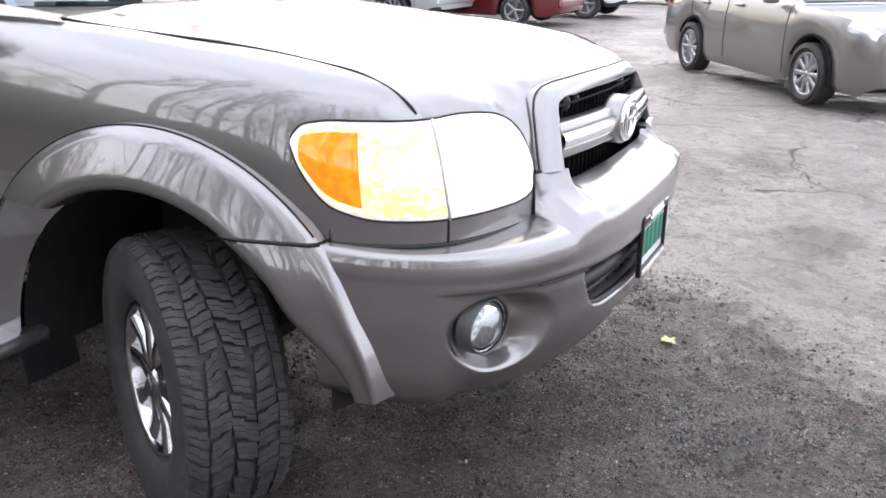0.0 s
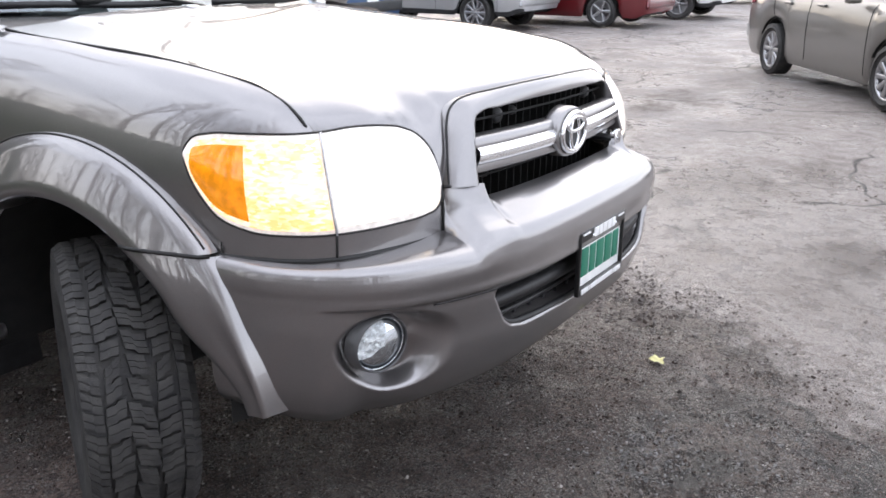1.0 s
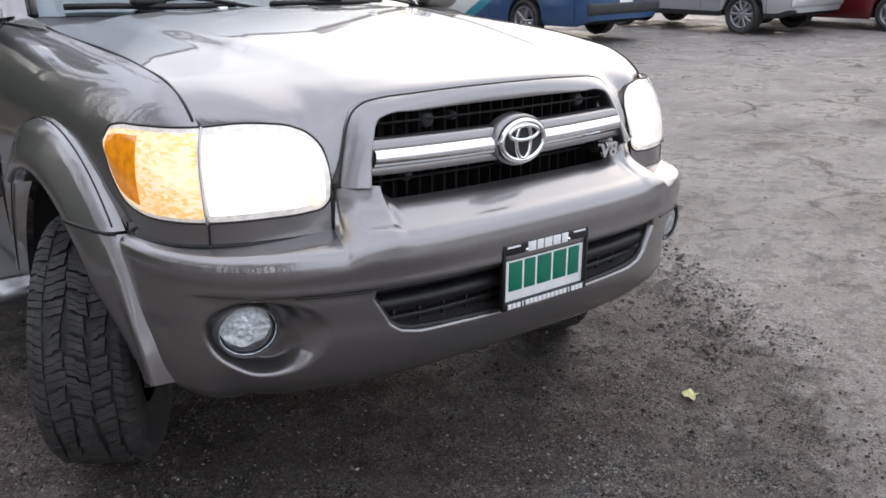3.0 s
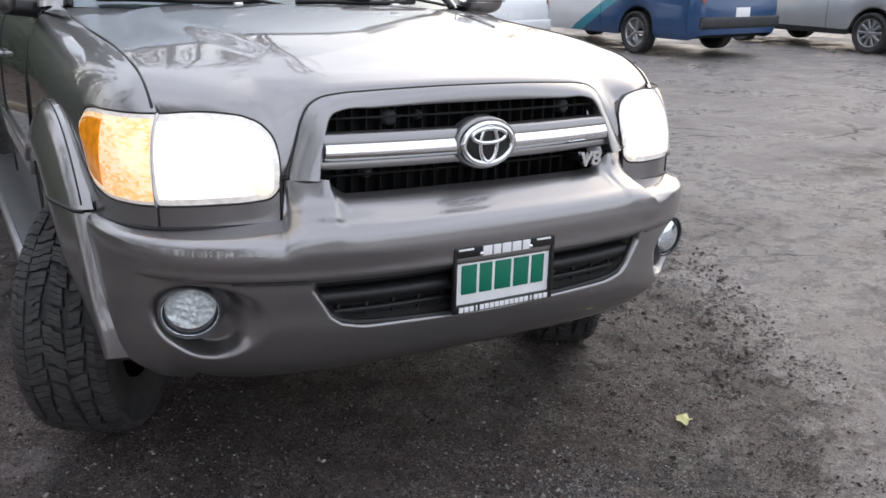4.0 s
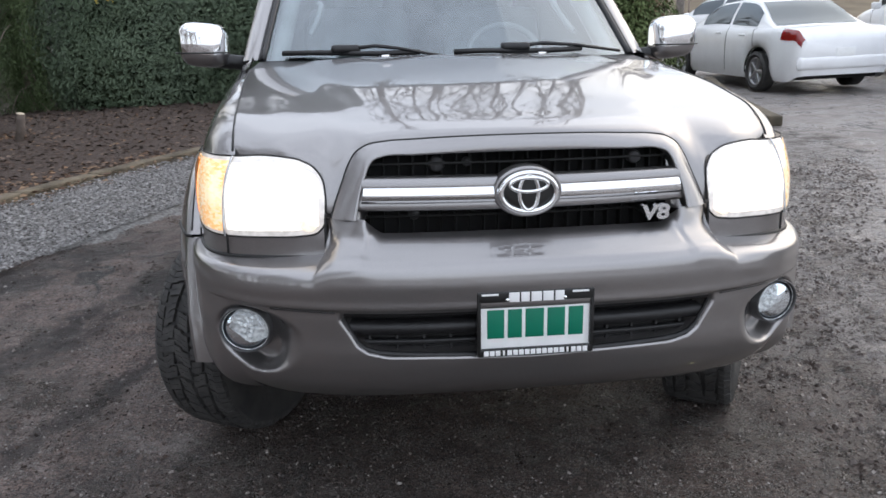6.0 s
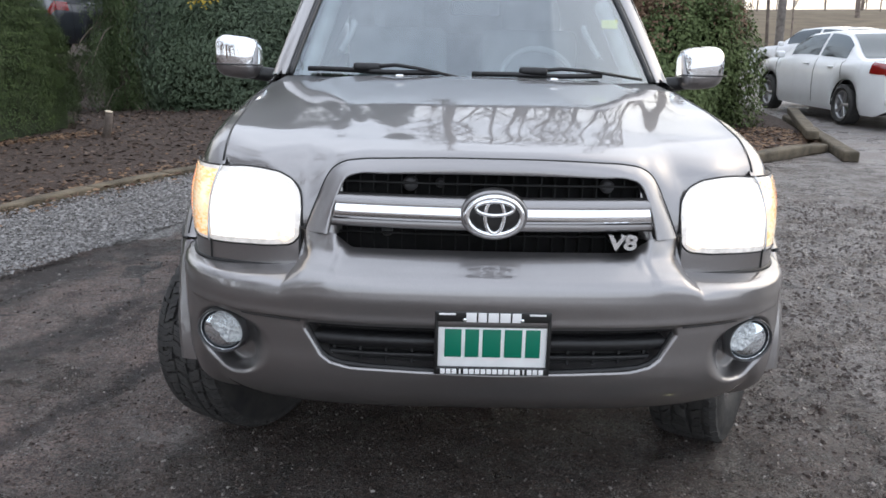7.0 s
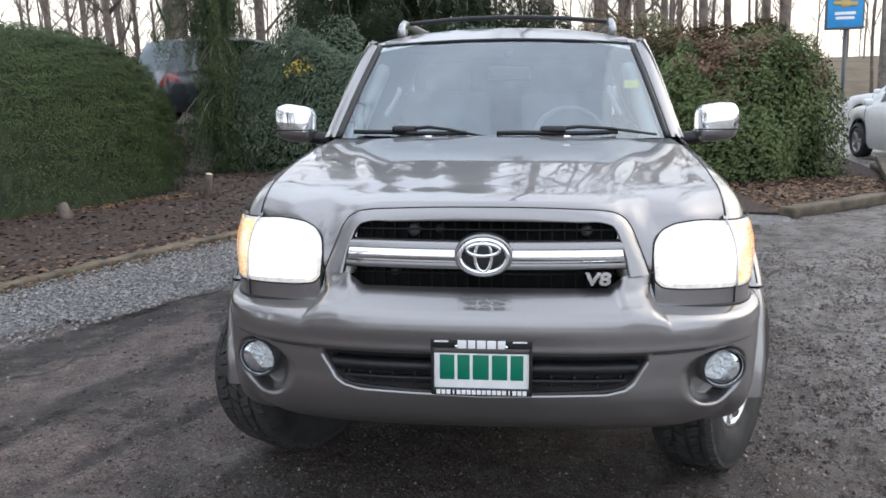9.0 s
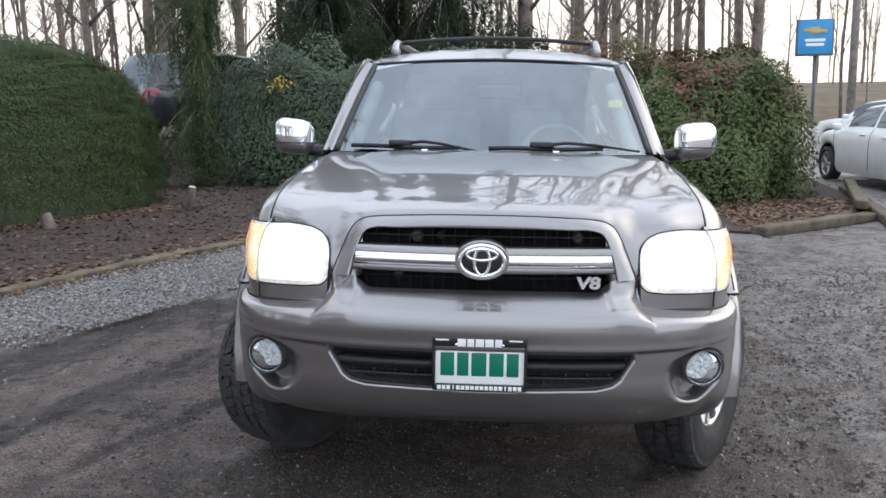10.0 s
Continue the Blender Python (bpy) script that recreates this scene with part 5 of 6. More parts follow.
def ground_z(x, y):
    """Height of the lane: lumpy mud and broken asphalt near the bed, smoother on the open lot, two ruts beside the bed."""
    x, y = np.asarray(x, float), np.asarray(y, float)
    near = np.clip((9 - np.hypot(x, y - 2)) / 3, 0, 1)
    mud = np.clip(1.1 - (x - .55 * y - .6) / 1.6, .22, 1) * near
    mud *= .55 + .45 * np.clip(rough(x, y, .9, 3) + .5, 0, 1)
    churn = 1 + 1.3 * np.clip((x - .9) / .7, 0, 1) * np.clip((4.4 - x) / .8, 0, 1)
    z = mud * (.007 * rough(x, y, .45, 0) + .0065 * rough(x, y, .17, 1) + churn * (.006 * rough(x, y, .075, 2) + .004 * rough(x, y, .045, 4)))
    for x0, slope, wide in ((-2.78, .40, .11), (-3.92, .45, .17), (-2.12, .42, .06)):
        d = (x - x0 - slope * y + .08 * rough(x, y, 1.2, 3)) / wide
        z = z + near * (.55 + .45 * rough(x, y, .8, 1)) * (-.016 * np.exp(-d * d) + .010 * np.exp(-(d - 1.7) ** 2))
    return z - .004


xs = np.array(sorted({round(v, 3) for v in [-900, -300, -100, -40, -20, -12, -9, -7, -6, -5] + list(np.arange(-4.4, 5.0, .026)) + [5.3, 5.7, 6.2, 7, 8, 9, 10, 12, 16, 24, 40, 100, 300, 900]}))
ys = np.array(sorted({round(v, 3) for v in [-900, -300, -100, -40, -20, -12, -8, -5, -3.5] + list(np.arange(-2.8, 5.6, .026)) + [5.7, 5.9, 6.2, 6.6, 7, 7.5, 8, 9, 10, 12, 15, 20, 30, 60, 100, 300, 900]}))
gx, gy = np.meshgrid(xs, ys)
gz = ground_z(gx, gy)
ground_me = bpy.data.meshes.new("ground")
nx, ny = len(xs), len(ys)
idx = np.arange(nx * ny).reshape(ny, nx)
quads = np.stack([idx[:-1, :-1], idx[:-1, 1:], idx[1:, 1:], idx[1:, :-1]], -1).reshape(-1, 4)
ground_me.from_pydata(np.stack([gx, gy, gz], -1).reshape(-1, 3).tolist(), [], quads.tolist())
ground_me.polygons.foreach_set("use_smooth", [True] * len(ground_me.polygons))
ground_me.materials.append(ASPHALT)
tagged(new("ground", ground_me), "dark worn wet asphalt with grit and pale patches", "ground", kind="structure")

# planting bed with bark mulch behind a timber edge
BED = [(-4.35, 3.6), (-4.02, 4.3), (-3.72, 5.0), (-3.3, 5.85), (-2.84, 6.68), (-2.42, 7.4), (-1.9, 8.1), (-1.0, 8.6), (.2, 8.6), (1.6, 8.0), (2.5, 7.45), (3.1, 7.25), (3.9, 7.85), (4.85, 8.6), (5.6, 11.9), (6.0, 15), (6.2, 24), (-26, 24), (-26, -3), (-6.2, -3)]


def bed_sheet():
    bm = bmesh.new()
    top = [bm.verts.new((x, y, .045)) for x, y in BED]
    low = [bm.verts.new((x, y, -.05)) for x, y in BED]
    bm.faces.new(top)
    for i in range(len(BED)):
        j = (i + 1) % len(BED)
        bm.faces.new((low[i], low[j], top[j], top[i]))
    bmesh.ops.recalc_face_normals(bm, faces=bm.faces)
    bmesh.ops.triangulate(bm, faces=bm.faces[:])
    bmesh.ops.subdivide_edges(bm, edges=[e for e in bm.edges if e.calc_length() > 1.2], cuts=3, use_grid_fill=True)
    return bm


tagged(mesh_object("mulch_bed", bed_sheet(), MULCH, False), "dark bark mulch planting bed with fallen leaves", "planting bed", kind="structure")
G = [(-3.50, 2.0), (-3.16, 2.85), (-2.78, 3.35), (-2.20, 4.0), (-1.80, 4.6), (-1.4, 5.4), (-1.0, 6.2), (0, 6.5), (1.2, 6.4), (2.2, 6.6), (3.1, 6.9), (3.1, 7.3), (2.5, 7.5), (1.6, 8.05), (.2, 8.65), (-1.0, 8.65), (-1.9, 8.15), (-2.45, 7.45), (-2.86, 6.7), (-3.3, 5.88), (-3.72, 5.03), (-4.05, 4.32), (-4.4, 3.6), (-5.0, 2.2)]
bm = bmesh.new()
bm.faces.new([bm.verts.new((x, y, .020)) for x, y in G])
bmesh.ops.triangulate(bm, faces=bm.faces[:])
bmesh.ops.subdivide_edges(bm, edges=bm.edges[:], cuts=5, use_grid_fill=True)
bmesh.ops.recalc_face_normals(bm, faces=bm.faces)
for v in bm.verts:
    v.co.z = -.03 if v.is_boundary else .020 + .012 * noise.noise((v.co.x * 3, v.co.y * 3, 5))
    if v.is_boundary:
        v.co.x += .12 * noise.noise((v.co.x * 2.5, v.co.y * 2.5, 9))
        v.co.y += .12 * noise.noise((v.co.x * 2.5, v.co.y * 2.5, 19))
tagged(mesh_object("gravel_strip", bm, GRAVEL), "pale grey gravel strip beside the timber edging", "gravel", kind="structure")


def timber(a, b, w, h, z, label):
    (x0, y0), (x1, y1) = a, b
    n = math.dist(a, b)
    bm = block((n, w, h), (0, 0, 0), min(w, h) * .2)
    bmesh.ops.subdivide_edges(bm, edges=[e for e in bm.edges if e.calc_length() > n * .5], cuts=8)
    for v in bm.verts:
        v.co += Vector((0, .022 * noise.noise((v.co.x * 2 + x0, v.co.y * 9, 1)), .020 * noise.noise((v.co.x * 2 + y0, 3, v.co.z * 9))))
    ob = mesh_object("edging_timber", bm, TIMBER)
    ob.matrix_world = pose((x0 + x1) / 2, (y0 + y1) / 2, z, 0, 0, math.degrees(math.atan2(y1 - y0, x1 - x0)))
    return tagged(ob, label, "landscape timber", "timbers edging the bed")


for a, b in zip(BED[:9], BED[1:10]):
    timber(a, b, .15, .10, .024, "weathered brown timber edging the mulch bed")
timber((2.98, 7.22), (4.75, 8.5), .19, .13, .05, "thick weathered landscape timber at the bed corner")
timber((4.72, 7.65), (5.75, 12.0), .18, .13, .05, "thick weathered landscape timber at the bed corner")
timber((4.80, 8.9), (5.9, 12.2), .16, .11, .15, "thick weathered landscape timber at the bed corner")


# ---- other vehicles ----
def vehicle(name, label, at, heading, mat, L=4.6, W=1.78, H=1.46, base=2.68, front=.92, hood=.92, cowl=1.25, screen=.75, roof_end=3.3, deck=1.02, tail_run=.65, wheel_r=.325, ground=.20, spokes=5, van=False, lower=None, z=0.0, bumper=None):
    """A parked car. Its own axes: x to its right, y forwards, the origin on the ground under its middle.
    front is the overhang; cowl, roof_end are lengths from the nose at which the glass begins and the roof ends."""
    car = thing(name, label, "car", pose(at[0], at[1], z, 0, 0, heading), "vehicles parked in the lot")
    nose = L / 2
    belt = ease([0, .25, cowl, cowl + 1, roof_end, roof_end + tail_run, L - .12, L], [hood * .80, hood * .93, hood + .06, hood + .10, deck - .02, deck, deck - .03, deck * .80])
    roof = ease([0, cowl, cowl + screen, cowl + screen + .7, roof_end, roof_end + tail_run, L], [-.2, 0, .88, 1.0, .93, 0, -.2])
    plan = ease([0, .12, .45, 1.1, L - 1.0, L - .35, L - .06, L], [.70, .82, .94, 1.0, 1.0, .95, .86, .78])
    axle_f, axle_r = front, front + base

    def section(d):
        w = W / 2 * plan(d)
        zb = belt(d)
        g = max(0.0, roof(d))
        zr = zb + g * (H - zb)
        lo = ground + .10 * smoothstep(.3, 0, d) + .10 * smoothstep(L - .3, L, d)
        for ax in (axle_f, axle_r):
            k = (wheel_r * 1.16) ** 2 - (d - ax) ** 2
            if k > 0:
                lo = max(lo, wheel_r + math.sqrt(k))
        tw = w * (.90 - .20 * g * (0.4 if van else 1))
        pts = [(w * .93, lo), (w * .985, max(lo, lo + (zb - lo) * .12)), (w, lo + (zb - lo) * .42), (w * .995, lo + (zb - lo) * .72), (w * .965, lo + (zb - lo) * .92), (w * .91, zb), (w * .905, zb + .004),
               (w * .905 + (tw - w * .905) * .5, zb + (zr - zb) * .5), (tw, zb + (zr - zb) * .86), (tw * .93, zb + (zr - zb) * .965 + .004), (tw * .6, zr + .008), (0, zr + .018)]
        return pts

    ds = sorted(set(list(np.linspace(0, L, 64)) + [ax + wheel_r * 1.16 * math.sin(a) for ax in (axle_f, axle_r) for a in np.linspace(-1.5708, 1.5708, 15)]))
    rows = []
    for d in ds:
        s = section(d)
        rows.append([(x, nose - d, z) for x, z in s] + [(-x, nose - d, z) for x, z in s[-2::-1]])
    bm = sheet(rows)
    bm.faces.new([bm.verts.new(p) for p in rows[0]])
    bm.faces.new([bm.verts.new(p) for p in rows[-1]][::-1])
    bmesh.ops.remove_doubles(bm, verts=bm.verts, dist=.0004)
    bmesh.ops.recalc_face_normals(bm, faces=bm.faces)
    if lower:
        for f in bm.faces:
            if f.calc_center_median().z < ground + .16:
                f.material_index = 1
    body = part("body", bm, [mat, lower] if lower else mat, car)

    def patch(nm, d0, d1, i0, i1, m_, sd, lab="", n=14, off=.005):
        rs = []
        for d in np.linspace(d0, d1, n):
            s = section(d)
            f = ease(list(range(len(s))), np.array(s))
            r = []
            for k in np.linspace(i0, i1, 7):
                x, z = f(k)
                r.append((sd * (x + off), nose - d, z + off * .3))
            rs.append(r)
        b = sheet(rs)
        bmesh.ops.recalc_face_normals(b, faces=b.faces)
        return part(nm, b, m_, body, lab)

    g0, g1 = cowl + screen * .55, roof_end + tail_run * .55
    mid = (g0 + g1) / 2
    for sd in (-1, 1):
        if not van:
            patch("side_window", g0, mid - .04, 6.25, 8.2, CAR_GLASS, sd, "dark side window")
            patch("side_window", mid + .04, g1 - .1, 6.25, 8.2, CAR_GLASS, sd, "dark side window")
        else:
            patch("side_window", g0 - .1, g0 + .75, 6.25, 8.2, CAR_GLASS, sd, "dark side window")
        for d in (cowl + .1, mid, g1 - .1):
            pts = [(sd * (x + .002), nose - d, z) for x, z in section(d)[1:6]]
            part("door_gap", tube(pts, .004, sides=5), SEAM, body)
        for d in (mid - .28, g1 - .45):
            part("door_handle", block((.03, .17, .03), (sd * W / 2 * .985, nose - d, belt(d) - .10), .01), mat, body)
        part("mirror", block((.16, .10, .12), (sd * (W / 2 + .06), nose - cowl - .35, belt(cowl) + .06), .035), lower or mat, body)
        patch("headlight", .10, .42, 3.6, 5.0, LAMP_BEZEL, sd, "clear headlight")
        patch("tail_light", L - .40, L - .02, 3.3, 5.0, TAIL_RED, sd, "red tail light")
        for ax in (axle_f, axle_r):
            wm = (sd * (W / 2 - .10), nose - ax, wheel_r)
            road_wheel(car, wm, 0 if sd > 0 else 180, wheel_r, .215, wheel_r * .66, spokes, False)
            part("arch_liner", arch(wheel_r * 1.17, sd * (W / 2 - .5), sd * (W / 2 - .02), pose(0, nose - ax, wheel_r)), DARK_VOID, body)
    rs = []
    for d0, d1, nm, lab in ((cowl + .06, cowl + screen * .93, "windscreen", "dark windscreen"), (roof_end + tail_run * .12, roof_end + tail_run * .90, "rear_window", "dark rear window")):
        rs = []
        for d in np.linspace(d0, d1, 8):
            s = section(d)
            zt = s[-1][1]
            tw = s[8][0] * .90
            rs.append([(u * tw, nose - d, zt + .007 - .010 * abs(u)) for u in np.linspace(-1, 1, 9)])
        b = sheet(rs)
        bmesh.ops.recalc_face_normals(b, faces=b.faces)
        part(nm, b, CAR_GLASS, body, lab)
    part("underbody", block((W * .8, L * .9, .2), (0, 0, ground + .12), .03), DARK_VOID, car)
    part("rear_plate", block((.31, .012, .155), (0, -nose - .004, deck * .62), .003), PLATE_WHITE, car)
    part("rear_bumper", block((W * .86, .10, .20), (0, -nose + .03, ground + .28), .05), bumper or lower or mat, car)
    part("front_grille", block((W * .55, .05, .22), (0, nose - .01, hood * .55), .03), BLACK_PLASTIC, car)
    return car


def at_wheel(rear_left, front_left, L, W, front, base, left=True):
    """Middle and heading of a car from where its wheels on one side stand."""
    (x0, y0), (x1, y1) = rear_left, front_left
    a = math.atan2(y1 - y0, x1 - x0)
    k = -1 if left else 1
    off_x, off_y = k * (W / 2 - .10), L / 2 - front - base
    h = a - math.pi / 2
    cx = x0 - (math.cos(h) * off_x - math.sin(h) * off_y)
    cy = y0 - (math.sin(h) * off_x + math.cos(h) * off_y)
    return (cx, cy), math.degrees(h)


GREY_CAR = paint("grey_car_paint", (0.20, 0.19, 0.175), metal=.5, dirt=.15)
WHITE_CAR = paint("white_car_paint", (0.85, 0.86, 0.87), dirt=.10)
SILVER_CAR = paint("silver_car_paint", (0.52, 0.53, 0.54), metal=.45, dirt=.12)
RED_CAR = paint("dark_red_paint", (0.13, 0.006, 0.010), metal=.1, dirt=.03)
DARK_CAR = paint("dark_blue_grey_paint", (0.03, 0.035, 0.045), metal=.3, dirt=.1)
SKIRT = material("dark_lower_cladding", (0.03, 0.032, 0.034), 0.5, vary=.2, scale=8)

c, h = at_wheel((9.45, 1.50), (7.45, .05), 4.64, 1.78, .90, 2.65, left=False)
vehicle("sedan", "grey sedan with silver alloy wheels parked on the open lot", c, h, GREY_CAR, L=4.64, base=2.65, front=.90, spokes=10)
c, h = at_wheel((6.40, 11.38), (6.27, 14.08), 4.67, 1.79, .95, 2.70)
vehicle("sedan", "white sedan parked beyond the timber edging", c, h, WHITE_CAR, L=4.67, W=1.79, H=1.43, base=2.70, front=.95, hood=.90, deck=1.0, screen=.9, cowl=1.15, roof_end=3.15, tail_run=.85)

def van_livery():
    """White paint whose rear is blue below a slanting teal band."""
    m = paint("van_livery", (0.78, 0.79, 0.80), dirt=.08)
    n, l = m.node_tree.nodes, m.node_tree.links
    b = n["Principled BSDF"]
    old = b.inputs["Base Color"].links[0].from_socket
    sep = n.new("ShaderNodeSeparateXYZ")
    l.new(n["Texture Coordinate"].outputs["Object"], sep.inputs[0])
    k = n.new("ShaderNodeMath")
    k.operation = "MULTIPLY_ADD"
    k.inputs[1].default_value = 1.8
    l.new(sep.outputs["Z"], k.inputs[0])
    l.new(sep.outputs["Y"], k.inputs[2])
    for edge, c in ((.95, (0.02, 0.27, 0.36)), (.62, (0.02, 0.07, 0.18))):
        lt = n.new("ShaderNodeMath")
        lt.operation = "LESS_THAN"
        lt.inputs[1].default_value = edge
        l.new(k.outputs["Value"], lt.inputs[0])
        mx = n.new("ShaderNodeMixRGB")
        mx.inputs["Color2"].default_value = (*c, 1)
        l.new(lt.outputs["Value"], mx.inputs["Fac"])
        l.new(old, mx.inputs["Color1"])
        old = mx.outputs["Color"]
    l.new(old, b.inputs["Base Color"])
    return m


V_DIR = (.02, 1.0)
R_L = (9.35, 9.75)
c, h = at_wheel(R_L, (R_L[0] + 3.43 * V_DIR[0], R_L[1] + 3.43 * V_DIR[1]), 5.70, 2.0, .85, 3.43)
van = vehicle("van", "white delivery van with blue rear in the parking row", c, h, van_livery(), L=5.70, W=2.0, H=2.10, base=3.43, front=.85, hood=1.12, cowl=.85, screen=.62, roof_end=5.42, deck=1.18, tail_run=.2, wheel_r=.36, ground=.30, van=True, bumper=SKIRT)
S_L = (12.87, 7.79)
c, h = at_wheel(S_L, (S_L[0] + 2.85 * .02, S_L[1] + 2.85 * 1.0), 4.75, 1.87, .95, 2.85)
vehicle("crossover", "silver crossover with dark lower cladding in the parking row", c, h, SILVER_CAR, L=4.75, W=1.87, H=1.75, base=2.85, front=.95, hood=1.02, cowl=1.05, screen=.7, roof_end=4.1, deck=1.05, tail_run=.5, wheel_r=.355, ground=.30, lower=SKIRT, bumper=SILVER_CAR, spokes=10)
S_L = (15.0, 6.1)
c, h = at_wheel(S_L, (S_L[0] + 2.69 * .02, S_L[1] + 2.69 * 1.0), 4.6, 1.79, .95, 2.69)
vehicle("sedan", "dark red sedan with silver wheels in the parking row", c, h, RED_CAR, L=4.6, W=1.79, base=2.69, front=.95, hood=.95, deck=1.08, tail_run=.7, spokes=5)
S_L = (17.9, 5.45)
c, h = at_wheel(S_L, (S_L[0] + 2.85 * .02, S_L[1] + 2.85 * 1.0), 4.7, 1.84, .93, 2.85)
vehicle("crossover", "white crossover with dark cladding in the parking row", c, h, WHITE_CAR, L=4.7, W=1.84, H=1.70, base=2.85, front=.93, hood=1.02, cowl=1.05, screen=.7, roof_end=4.1, deck=1.05, tail_run=.45, wheel_r=.35, ground=.28, lower=SKIRT, bumper=WHITE_CAR)
vehicle("van", "white van far across the lot", (25.5, 6.2), 0, WHITE_CAR, L=5.6, W=2.0, H=2.1, base=3.4, front=.85, hood=1.12, cowl=.85, screen=.62, roof_end=5.3, deck=1.15, tail_run=.2, wheel_r=.36, ground=.30, van=True)
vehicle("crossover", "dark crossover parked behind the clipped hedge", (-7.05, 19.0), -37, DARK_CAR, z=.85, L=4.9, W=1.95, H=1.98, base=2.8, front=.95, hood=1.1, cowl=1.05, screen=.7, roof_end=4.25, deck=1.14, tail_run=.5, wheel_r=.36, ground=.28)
vehicle("sedan", "white sedan parked far behind the bed", (10.2, 20.5), 20, WHITE_CAR, L=4.6, base=2.65)


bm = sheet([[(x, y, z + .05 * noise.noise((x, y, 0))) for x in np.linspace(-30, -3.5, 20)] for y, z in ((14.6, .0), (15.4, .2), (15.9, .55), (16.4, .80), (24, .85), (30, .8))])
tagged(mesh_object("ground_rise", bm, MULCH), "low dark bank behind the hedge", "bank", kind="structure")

# ---- plants ----
def leaf_mesh(name, at, out, size, mat, parent=None, seed=1, long=1.8, droop=0.0, spread=.9):
    """Many separate leaves, each a bent lozenge, at the points at, facing roughly along out."""
    g = np.random.RandomState(seed)
    n = len(at)
    nrm = out + g.normal(0, spread * .5, (n, 3))
    nrm /= np.linalg.norm(nrm, axis=1)[:, None] + 1e-9
    d = g.normal(0, 1, (n, 3))
    d[:, 2] -= droop
    d -= nrm * (d * nrm).sum(1)[:, None]
    d /= np.linalg.norm(d, axis=1)[:, None] + 1e-9
    s = np.cross(nrm, d)
    k = size * g.uniform(.6, 1.35, (n, 1))
    tip, base = at + d * k * long * .5, at - d * k * long * .5
    lift = nrm * k * .15
    v = np.stack([base, at + s * k * .5 + lift, tip, at - s * k * .5 + lift], 1).reshape(-1, 3)
    f = np.arange(4 * n).reshape(-1, 4)
    me = bpy.data.meshes.new(name)
    me.from_pydata(v.tolist(), [], f.tolist())
    me.materials.append(mat)
    ob = new(name, me)
    if parent:
        ob.parent = parent
    return ob


def lumpy(fn, nu, nv):
    """A closed dark core: rows of fn(u, v)."""
    bm = sheet([[fn(u, v) for v in np.linspace(0, 1, nv)] for u in np.linspace(0, 1, nu)])
    bmesh.ops.remove_doubles(bm, verts=bm.verts, dist=.002)
    bmesh.ops.recalc_face_normals(bm, faces=bm.faces)
    return bm


def shrub(name, label, at, radii, mat, leaf, count, seed, turn=0.0, lump=.18, freq=1.4, power=1.0, tips=None, tip_part=0.0, long=1.8, droop=0.0, depth=.25, category="bush", layers=0.0):
    """A bush on the ground: shade-coloured core and thousands of leaves on a lumpy dome."""
    root = thing(name, label, category, pose(*at, 0, 0, turn))
    rx, ry, rz = radii
    g = np.random.RandomState(seed)

    def dome(d):
        e = np.sign(d) * np.abs(d) ** power
        e = e / (np.linalg.norm(np.abs(e) ** (2 / max(power, .2)), axis=-1, keepdims=True) ** 0 + 1e-9)
        return e

    def radius(d):
        q = Vector(d) * freq + Vector((seed * 3.1, 0, 0))
        d = Vector(d)
        spray = layers * (noise.noise(Vector((d.x * 7, d.y * 7, d.z * 34 + seed))) + .6 * noise.noise(Vector((d.x * 16, d.y * 16, d.z * 60)))) if layers else 0.0
        return 1 + lump * (noise.noise(q) + .5 * noise.noise(q * 2.3)) + spray

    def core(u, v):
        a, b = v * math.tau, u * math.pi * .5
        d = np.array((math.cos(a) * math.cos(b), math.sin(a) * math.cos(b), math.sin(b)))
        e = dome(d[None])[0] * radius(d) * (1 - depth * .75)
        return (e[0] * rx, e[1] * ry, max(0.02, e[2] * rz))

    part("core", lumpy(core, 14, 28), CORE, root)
    d = g.normal(0, 1, (count, 3))
    up = g.uniform(0, 1, count) ** (1.7 if power < .6 else 1.0)
    d[:, :2] *= (np.sqrt(1 - up ** 2) / np.linalg.norm(d[:, :2], axis=1))[:, None]
    d[:, 2] = up
    r = np.array([radius(q) for q in d])
    e = dome(d) * (r * (1 - depth * g.uniform(0, 1, count) ** 1.7))[:, None]
    # clumps: leaves gather round twig ends
    e += g.normal(0, .005 if layers and power < .7 else .012, e.shape)
    p = e * np.array((rx, ry, rz))
    p[:, 2] = np.maximum(p[:, 2], .03)
    out = d / np.array((rx, ry, rz))
    out /= np.linalg.norm(out, axis=1)[:, None]
    out[:, 2] += .35
    sel = np.zeros(count, bool)
    if tips:
        q = np.array([noise.noise(Vector(v) * 3.2 + Vector((9, seed, 0))) for v in d])
        sel = (q + 1.25 * d[:, 2] - .36 + g.normal(0, .25, count)) > (1 - tip_part)
        if sel.any():
            leaf_mesh("red_leaves", p[sel], out[sel], leaf, tips, root, seed + 1, long, droop)["kind"] = "stuff"
    leaf_mesh("leaves", p[~sel], out[~sel], leaf, mat, root, seed, long, droop)["kind"] = "stuff"
    return root


